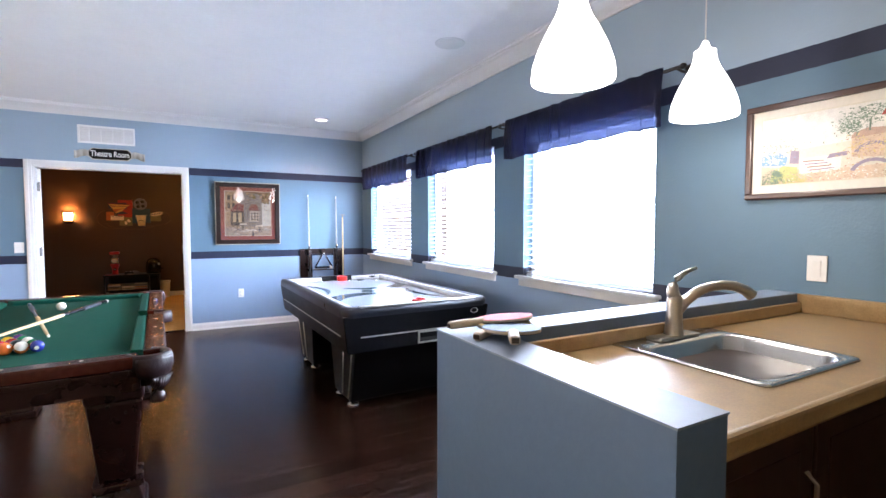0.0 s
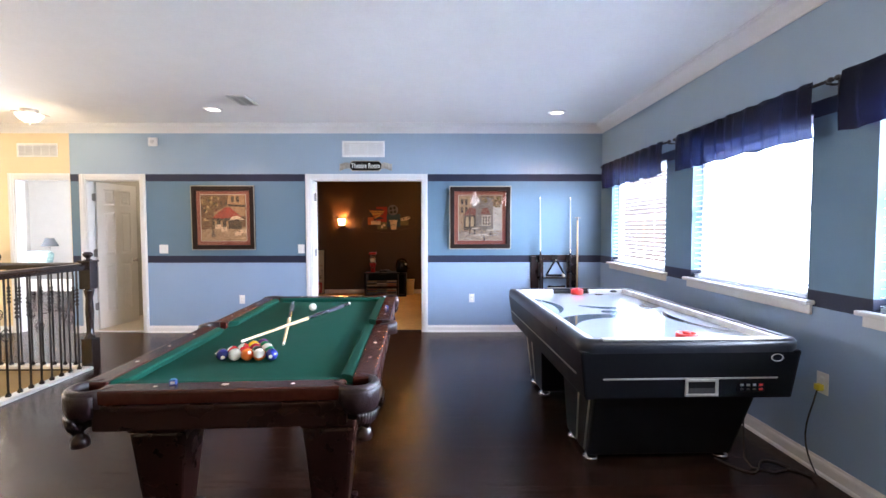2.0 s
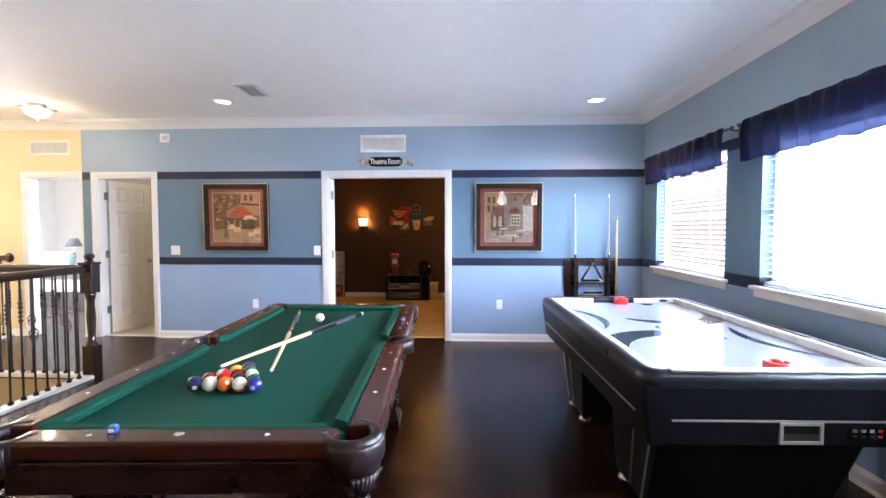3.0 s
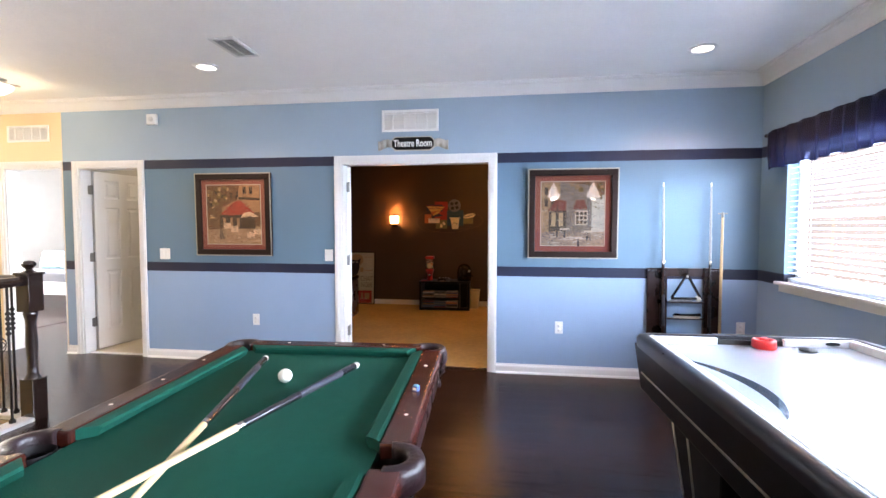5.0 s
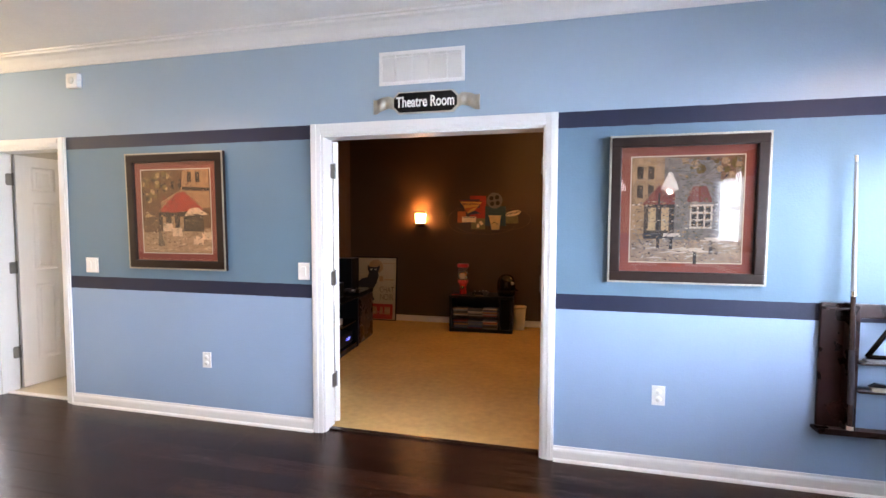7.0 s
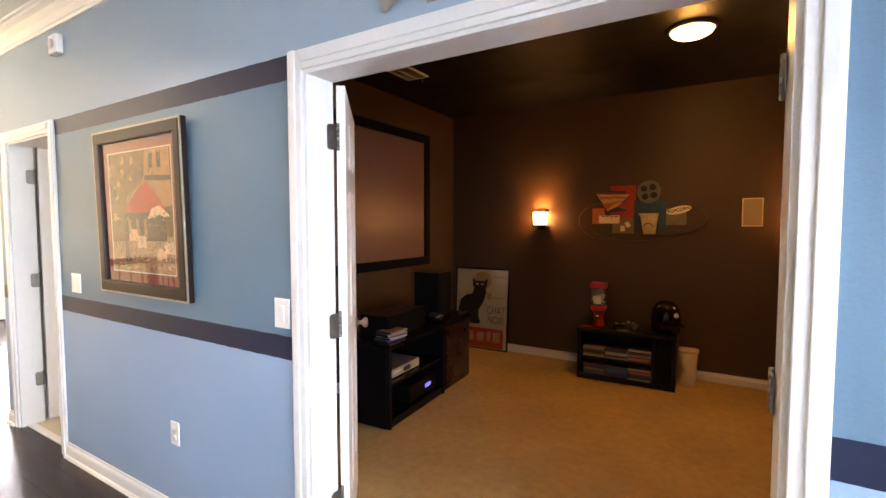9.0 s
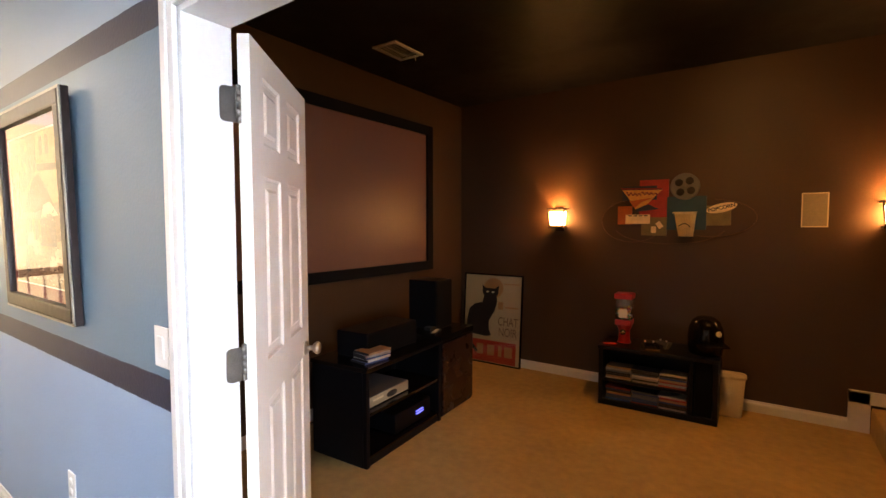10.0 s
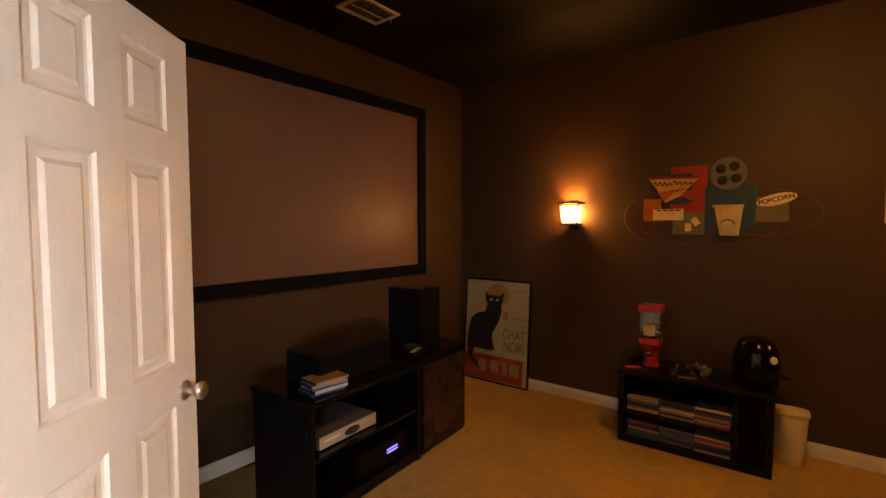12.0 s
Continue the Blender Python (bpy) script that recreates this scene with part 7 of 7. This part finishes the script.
part("lettering", moved(lettering("CHAT", 0.115, 0.0006), pose(0.19, -0.0025, 0.455) @ Matrix.Diagonal((0.75, 1, 1.1, 1))), PM["brown"], ps, "brown letters")
part("lettering", moved(lettering("NOIR", 0.115, 0.0006), pose(0.19, -0.0025, 0.345) @ Matrix.Diagonal((0.75, 1, 1.1, 1))), PM["brown"], ps, "brown letters")
for x0, x1, z0, z1 in ((0.07, 0.13, 0.58, 0.66), (0.15, 0.30, 0.60, 0.615), (0.13, 0.30, 0.845, 0.855)):
    flat([(x0, z0), (x1, z0), (x1, z1), (x0, z1)], "small_print", PM["tan"], ps, 3)
for x0, x1 in ((-0.17, -0.09), (-0.04, 0.04), (0.09, 0.13), (0.16, 0.25)):
    flat([(x0, 0.09), (x1, 0.09), (x1, 0.20), (x0, 0.20)], "block_letters", PM["tan"], ps, 4)
pgz = part("glazing", pane_quad(-pwid + 0.013, pwid - 0.013, 0.013, phei - 0.013), M_PICGLASS, po, "clear poster glazing", pose(0, -0.0092, 0))
pgz.visible_shadow = False

# ---------------------------------------------------------------- media cabinet under the screen
mc = thing("media_cabinet", pose(-1.925, 7.85, 0, 0, 0, 93.2), "long black glass and wood media cabinet with shelves", "media cabinet")
ML, MD, MH = 1.335, 0.46, 0.615   # along x, depth +y, height
part("top", cube(-0.01, ML * 0.62, -0.015, MD, MH - 0.025, MH, 0.004), M_BLKGLOSS, mc, "black glass top")
part("top", cube(ML * 0.62 + 0.002, ML, -0.01, MD, MH - 0.025, MH + 0.02, 0.004), M_BLKGLOSS, mc, "raised black top")
for z in (0.05, 0.31):
    part("shelf", cube(0.02, ML * 0.62, 0.01, MD - 0.02, z, z + 0.018, 0.002), M_BLKGLOSS, mc)
for x in (0.012, ML * 0.62 - 0.01):
    for y in (0.0, MD - 0.035):
        part("leg", cube(x - 0.012, x + 0.018, y, y + 0.03, 0.0, MH - 0.026, 0.004), M_BLACK, mc)
part("side_panel", cube(-0.002, 0.016, 0.031, MD - 0.036, 0.004, MH - 0.027, 0.002), M_BLACK, mc)
part("plinth", cube(0.032, ML * 0.62 - 0.024, 0.012, 0.028, 0.004, 0.049, 0.002), M_BLACK, mc)
part("back_panel", cube(0.02, ML * 0.62, MD - 0.012, MD - 0.004, 0.05, MH - 0.03), M_BLACK, mc)
part("cupboard", cube(ML * 0.64, ML - 0.004, 0.008, MD - 0.004, 0.02, MH - 0.026, 0.003), M_BLACK, mc)
part("cupboard_door", cube(ML * 0.645, ML - 0.010, -0.006, 0.007, 0.04, MH - 0.045, 0.003), paint("espresso_veneer", (0.030, 0.013, 0.009), 0.28, vary=0.2), mc, "espresso veneer door")


def on_cabinet(x, y, z, turn=0):
    return pose(-1.925, 7.85, 0, 0, 0, 93.2) @ pose(x, y, z, 0, 0, turn)


cspk = thing("centre_speaker", on_cabinet(0.42, 0.24, MH), "long black centre-channel speaker on the cabinet", "speaker")
part("enclosure", cube(-0.27, 0.27, -0.12, 0.14, 0, 0.165, 0.008), M_BLACK, cspk)
part("grille", cube(-0.262, 0.262, -0.128, -0.121, 0.008, 0.157, 0.003), M_SPEAKER, cspk, "black cloth grille")
tspk = thing("tall_speaker", on_cabinet(1.12, 0.27, MH + 0.02), "tall black bookshelf speaker at the cabinet's end", "speaker")
part("enclosure", cube(-0.12, 0.12, -0.12, 0.14, 0, 0.39, 0.006), M_BLACK, tspk)
part("grille", cube(-0.113, 0.113, -0.128, -0.121, 0.008, 0.382, 0.003), M_SPEAKER, tspk, "black cloth grille")
rd = random.Random(21)
DVD = [paint("case_" + n, c, 0.3, vary=0.2) for n, c in (("blue", (0.03, 0.07, 0.22)), ("grey", (0.30, 0.30, 0.32)), ("black", (0.02, 0.02, 0.025)), ("red", (0.30, 0.04, 0.03)), ("white", (0.58, 0.55, 0.50)), ("tan", (0.36, 0.22, 0.11)), ("slate", (0.10, 0.13, 0.17)))]


def disc_case(m, mat, label, group):
    t = thing("disc_case", m, label, "disc case", group)
    part("shell", cube(-0.068, 0.068, -0.096, 0.096, 0, 0.0135, 0.001), DVD[2], t, "dark plastic shell")
    part("sleeve", joined(cube(-0.069, 0.066, -0.095, 0.095, 0.0137, 0.0141), cube(-0.0694, -0.0683, -0.095, 0.095, 0.001, 0.0137)), mat, t, "printed paper sleeve")


for i in range(5):
    disc_case(on_cabinet(0.17 + rd.uniform(-0.012, 0.012), 0.105 + rd.uniform(-0.012, 0.012), MH + 0.0143 * i, 78 + rd.uniform(-9, 9)), DVD[(0, 4, 0, 1, 5)[i]], "disc case in the stack on the glass top", "stack of disc cases")
bp = thing("disc_player", on_cabinet(0.30, 0.21, 0.328), "silver disc player on the middle shelf", "disc player")
part("case", cube(-0.20, 0.20, -0.15, 0.15, 0.006, 0.072, 0.005), M_SILVERBOX, bp)
part("fascia", cube(-0.199, 0.199, -0.1525, -0.1502, 0.008, 0.070, 0.001), paint("pale_gold_plastic", (0.42, 0.36, 0.26), 0.4, vary=0.06), bp, "pale silver-gold front")
part("display", moved(lathe([(0.050, 0), (0.048, 0.002), (0, 0.002)], 28), pose(0.02, -0.1525, 0.036, 90, 0, 0) @ Matrix.Diagonal((1.1, 0.42, 1, 1))), M_SLOT, bp, "dark oval display")
part("tray_lip", cube(-0.17, -0.07, -0.1545, -0.1526, 0.038, 0.052, 0.001), M_CREAM, bp)
for x in (-0.17, 0.17):
    part("foot", cube(x - 0.015, x + 0.015, -0.13, -0.10, 0.0, 0.006), M_SLOT, bp)
av = thing("receiver", on_cabinet(0.55, 0.22, 0.068), "black receiver with a blue light on the low shelf", "receiver")
part("case", cube(-0.21, 0.21, -0.17, 0.16, 0.008, 0.135, 0.005), M_BLACK, av)
for z in (0.060, 0.078):
    part("indicator", cube(0.03, 0.12, -0.173, -0.170, z, z + 0.006), M_BLUE_LED, av, "blue indicator strip")
for x in (-0.17, 0.17):
    part("foot", cube(x - 0.02, x + 0.02, -0.14, -0.10, 0.0, 0.008), M_SLOT, av)
rm = thing("remote_control", on_cabinet(0.92, 0.10, MH + 0.02, 15), "slim dark remote with pale buttons", "remote control")
part("shell", cube(-0.09, 0.09, -0.022, 0.022, 0, 0.018, 0.006), M_BLACK, rm)
part("keypad", cube(-0.07, 0.05, -0.014, 0.014, 0.018, 0.0195), M_GRILLE, rm)
gd = thing("game_box", on_cabinet(0.98, 0.12, MH + 0.02, -10), "small grey game box on the cabinet", "game box")
part("case", cube(-0.05, 0.05, 0.03, 0.10, 0, 0.03, 0.004), M_SLOT, gd)
# loose cable by the wall
solid("loose_cable", tube([(TW + 0.05, 7.95 + 0.03 * i, 0.012 + 0.004 * math.sin(i * 1.3)) for i in range(12)], 0.004, 6), M_SLOT, "black cable lying by the baseboard", "cable")

# ---------------------------------------------------------------- disc stand
ds = thing("disc_stand", pose(-1.105, 9.69, 0.006, 0, 0, 1.6), "low black shelf unit full of disc cases", "shelf unit")
DW, DD, DHH = 0.845, 0.40, 0.485
part("top", cube(-0.005, DW + 0.005, -0.01, DD, DHH - 0.03, DHH, 0.004), M_BLACK, ds)
part("bottom", cube(0.0, DW, 0.0, DD, 0.0, 0.045, 0.003), M_BLACK, ds)
for x in (0.0, DW - 0.035):
    part("side", cube(x, x + 0.035, 0.0, DD, 0.046, DHH - 0.031, 0.003), M_BLACK, ds)
part("upright", cube(0.655, 0.68, 0.003, DD, 0.046, DHH - 0.031, 0.002), M_BLACK, ds)
part("shelf", cube(0.036, 0.654, 0.006, DD, 0.195, 0.215, 0.002), M_BLACK, ds)
part("back_panel", cube(0.0, DW, DD - 0.010, DD - 0.001, 0.046, DHH - 0.031), M_BLACK, ds)
part("filler", cube(0.69, DW - 0.04, 0.02, DD - 0.02, 0.046, DHH - 0.04, 0.006), M_SPEAKER, ds, "dark cloth-fronted box")
STAND = pose(-1.105, 9.69, 0.006, 0, 0, 1.6)
for shelf_z, n in ((0.046, 7), (0.216, 7)):
    for c in range(3):
        for k in range(n):
            disc_case(STAND @ pose(0.150 + 0.198 * c + rd.uniform(-0.004, 0.004), 0.095 + rd.uniform(-0.008, 0.010), shelf_z + 0.0146 * k, 0, 0, 90), DVD[rd.randrange(7)], "disc case lying in a pile on the shelf", "disc cases in the shelf unit")
# gumball machine
gm = thing("gumball_machine", STAND @ pose(0.155, 0.20, DHH), "red gumball machine with a square clear globe", "gumball machine")
part("base", joined(lathe([(0, 0), (0.052, 0), (0.054, 0.008), (0.046, 0.018), (0.043, 0.09), (0.046, 0.115)], 24)), M_GUMRED, gm)
part("mechanism", joined(lathe([(0.046, 0.110), (0.058, 0.130), (0.060, 0.150)], 24), cube(-0.064, 0.064, -0.064, 0.064, 0.150, 0.195, 0.008)), M_GUMRED, gm, "red dispenser housing")
part("coin_dial", moved(lathe([(0.024, 0), (0.024, 0.006), (0.010, 0.010), (0, 0.011)], 20), pose(0, -0.052, 0.095, 90, 0, 0)), M_CHROME, gm, "chrome coin dial")
part("globe", taper((-0.060, 0.060, -0.060, 0.060), (-0.062, 0.062, -0.062, 0.062), 0.196, 0.365, 0.006), M_PANE, gm, "clear square globe")
gums = [paint("gum_" + n, c, 0.3) for n, c in (("red", (0.6, 0.04, 0.03)), ("yellow", (0.7, 0.5, 0.05)), ("white", (0.75, 0.72, 0.68)), ("green", (0.05, 0.35, 0.08)))]
for q, gmat in enumerate(gums):
    balls = []
    for i in range(22):
        balls.append(moved(lathe([(0, -0.010), (0.0087, -0.005), (0.0087, 0.005), (0, 0.010)], 8), pose(rd.uniform(-0.048, 0.048), rd.uniform(-0.048, 0.048), 0.207 + rd.uniform(0, 0.085))))
    part("gumballs", joined(*balls), gmat, gm, "heap of gumballs")["kind"] = "stuff"
part("label_card", cube(-0.034, 0.034, -0.0645, -0.063, 0.215, 0.285), M_CREAM, gm, "pale label card")
part("lid", cube(-0.071, 0.071, -0.071, 0.071, 0.366, 0.412, 0.010, 3), M_GUMRED, gm, "red square lid")
# helmet
hm = thing("batting_helmet", STAND @ pose(0.745, 0.19, DHH, 0, 0, 25), "glossy black batting helmet with a white round badge", "helmet")
hp = [(0.115, 0.0), (0.125, 0.05), (0.127, 0.11), (0.118, 0.17), (0.095, 0.215), (0.060, 0.240), (0.0, 0.250)]
part("shell", moved(lathe(hp, 28), Matrix.Diagonal((0.95, 1.1, 1.15, 1))), M_BLKGLOSS, hm)
part("brim", moved(cube(-0.085, 0.085, -0.205, -0.10, 0.085, 0.095, 0.004), pose(0, 0, 0.03, 8, 0, 0)), M_BLKGLOSS, hm)
part("badge", moved(lathe([(0.021, 0), (0.021, 0.004), (0.012, 0.006), (0.011, 0.003), (0, 0.003)], 20), pose(0.035, -0.137, 0.175, 80, 0, 14)), M_PLATE, hm, "white round badge")
# controllers and papers
for i, (x, y, a) in enumerate(((0.36, 0.13, 20), (0.45, 0.22, -35))):
    gp = thing("game_controller", STAND @ pose(x, y, DHH, 0, 0, a), "dark game controller with pale sticks", "game controller", "controllers on the shelf unit")
    part("shell", joined(cube(-0.06, 0.06, -0.025, 0.03, 0.012, 0.042, 0.012), taper((-0.078, -0.048, -0.06, -0.02), (-0.066, -0.03, -0.03, 0.02), 0.0, 0.034, 0.006), taper((0.048, 0.078, -0.06, -0.02), (0.03, 0.066, -0.03, 0.02), 0.0, 0.034, 0.006)), M_BLACK if i == 0 else M_SILVERBOX, gp)
    for sx in (-0.03, 0.03):
        part("stick", lathe([(0.006, 0.04), (0.006, 0.050), (0.009, 0.054), (0, 0.056)], 10), M_GRILLE, gp, "", pose(sx, 0, 0))
for x, y, a, mm, lab in ((0.07, 0.08, 30, M_RED, "small red candy packet"), (0.40, 0.05, 12, DVD[5], "tan folded leaflet")):
    solid("packet", cube(-0.05, 0.05, -0.018, 0.018, 0, 0.006, 0.002), mm, lab + " on the shelf unit", "packet", m=STAND @ pose(x, y, DHH, 0, 0, a))
# waste bin
wb = thing("waste_bin", pose(-0.205, 10.03, 0.006, 0, 0, 4), "cream plastic waste bin beside the shelf unit", "waste bin")


def oval_shell(rows, seg=36, power=0.55):
    """Rounded-rectangle rings (half width, half depth, z) skinned one to the next."""
    bm = bmesh.new()
    rings = []
    for hw, hd, z in rows:
        ring = []
        for i in range(seg):
            a = math.tau * i / seg
            c, q = math.cos(a), math.sin(a)
            ring.append(bm.verts.new((hw * math.copysign(abs(c) ** power, c), hd * math.copysign(abs(q) ** power, q), z)))
        rings.append(ring)
    for p, q in zip(rings, rings[1:]):
        for i in range(seg):
            bm.faces.new((p[i], p[(i + 1) % seg], q[(i + 1) % seg], q[i])).smooth = True
    bm.faces.new(rings[0][::-1])
    bm.faces.new(rings[-1])
    bmesh.ops.recalc_face_normals(bm, faces=list(bm.faces))
    return bm


part("body", oval_shell([(0.078, 0.054, 0.0), (0.082, 0.058, 0.006), (0.100, 0.072, 0.312), (0.097, 0.069, 0.312), (0.080, 0.056, 0.010)]), M_CREAM, wb)
part("rim", oval_shell([(0.101, 0.073, 0.298), (0.107, 0.079, 0.300), (0.108, 0.080, 0.314), (0.104, 0.076, 0.320), (0.098, 0.070, 0.318), (0.0975, 0.0695, 0.300)]), M_CREAM, wb, "rolled rim")

# ---------------------------------------------------------------- bedroom through the opening
M_QUILT = paint("grey_quilt", (0.15, 0.155, 0.17), 0.9, vary=0.15, bump=0.6, bump_scale=14)
M_TEAL = paint("teal_leaf_cotton", (0.26, 0.40, 0.40), 0.9, vary=0.6, scale=22)
bed = thing("bed", pose(-6.35, 8.90, 0), "low white bed with a grey quilt", "bed")
part("mattress", cube(-2.0, 0.0, 0.02, 1.45, 0.44, 0.62, 0.05, 3), M_QUILT, bed, "grey quilted mattress")
part("bed_rail", cube(-2.0, 0.0, 0.0, 0.03, 0.24, 0.46, 0.008), M_TRIM, bed, "white side rail")
part("bed_rail", cube(-0.03, 0.0, 0.03, 1.45, 0.24, 0.46, 0.008), M_TRIM, bed, "white end rail")
for x in (-1.95, -0.06):
    for y in (0.04, 1.40):
        part("leg", cube(x - 0.03, x + 0.03, y - 0.03, y + 0.03, 0, 0.25, 0.005), M_IRON, bed)
for x, y, lab in ((-7.55, 9.55, "teal leaf-patterned cushion on the bed"), (-8.05, 9.6, "second teal leaf-patterned cushion on the bed")):
    pb = cube(-0.24, 0.24, -0.08, 0.08, 0, 0.34, 0.075, 4)
    solid("cushion", pb, M_TEAL, lab, "cushion", "cushions on the bed", m=pose(x, y, 0.615, -18, 0, 8))
nt = thing("nightstand", pose(-8.1, 10.65, 0), "small white bedside table", "bedside table")
part("top", cube(-0.22, 0.22, -0.2, 0.2, 0.60, 0.63, 0.004), M_TRIM, nt)
part("body", cube(-0.20, 0.20, -0.18, 0.18, 0.10, 0.60, 0.004), M_TRIM, nt)
part("drawer", cube(-0.185, 0.185, -0.195, -0.181, 0.38, 0.57, 0.004), M_TRIM, nt)
for x in (-0.17, 0.17):
    for y in (-0.15, 0.15):
        part("leg", cube(x - 0.02, x + 0.02, y - 0.02, y + 0.02, 0, 0.10), M_TRIM, nt)
tl = thing("table_lamp", pose(-8.12, 10.55, 0.63), "grey-shaded table lamp on the bedside table", "table lamp")
part("foot", lathe([(0, 0), (0.08, 0), (0.08, 0.012), (0.015, 0.022), (0.010, 0.03)], 20), M_CHROME, tl)
part("stem", lathe([(0.010, 0.02), (0.010, 0.45)], 10), M_CHROME, tl)
part("shade", lathe([(0.16, 0.38), (0.075, 0.56), (0.07, 0.56), (0.155, 0.38)], 24), paint("grey_linen", (0.10, 0.11, 0.12), 0.9), tl, "dark grey cone shade")

# ---------------------------------------------------------------- floor of planks
floor = structure("floor", joined(cube(WELL_X, XE + 0.02, YS, YN + 0.06, -0.031, -0.012), cube(WELL_X2, WELL_X, WELL_Y, YN + 0.06, -0.031, -0.012), cube(-9.5, -4.45, YN + 0.06, 11.6, -0.031, -0.0125)), M_SUBFLOOR, "dark stained wooden plank floor", "floor")
rp = random.Random(11)
PW, PL = 0.152, 1.45
plank_mesh = {}


def plank(x0, x1, y0, y1):
    key = (round(x1 - x0, 2), round(y1 - y0, 3))
    if key not in plank_mesh:
        plank_mesh[key] = mesh_of("plank", cube(0, x1 - x0 - 0.0007, 0, y1 - y0 - 0.0007, -0.0115, 0, 0.0006, 1), M_PLANK)
    o = new("plank", plank_mesh[key])
    o.parent = floor
    o.matrix_basis = pose(x0, y0, 0)


row = 0
y = YN + 0.055
while y > YS + 0.01:
    y0 = max(y - PW, YS)
    west = WELL_X2 if y0 >= WELL_Y - 0.01 else WELL_X
    x = XE + 0.01
    step = rp.choice((0.5, 0.8, 1.1, 1.45))
    while x > west + 0.001:
        x0 = max(x - step, west)
        if x0 - west < 0.2:
            x0 = west
        plank(x0, x, y0, y)
        x, step = x0, PL
    y, row = y0, row + 1
y = YN + 0.055
while y < 11.5:
    for a in (-4.46, -6.1, -7.7):
        plank(a - 1.6, a, y, y + PW)
    y += PW
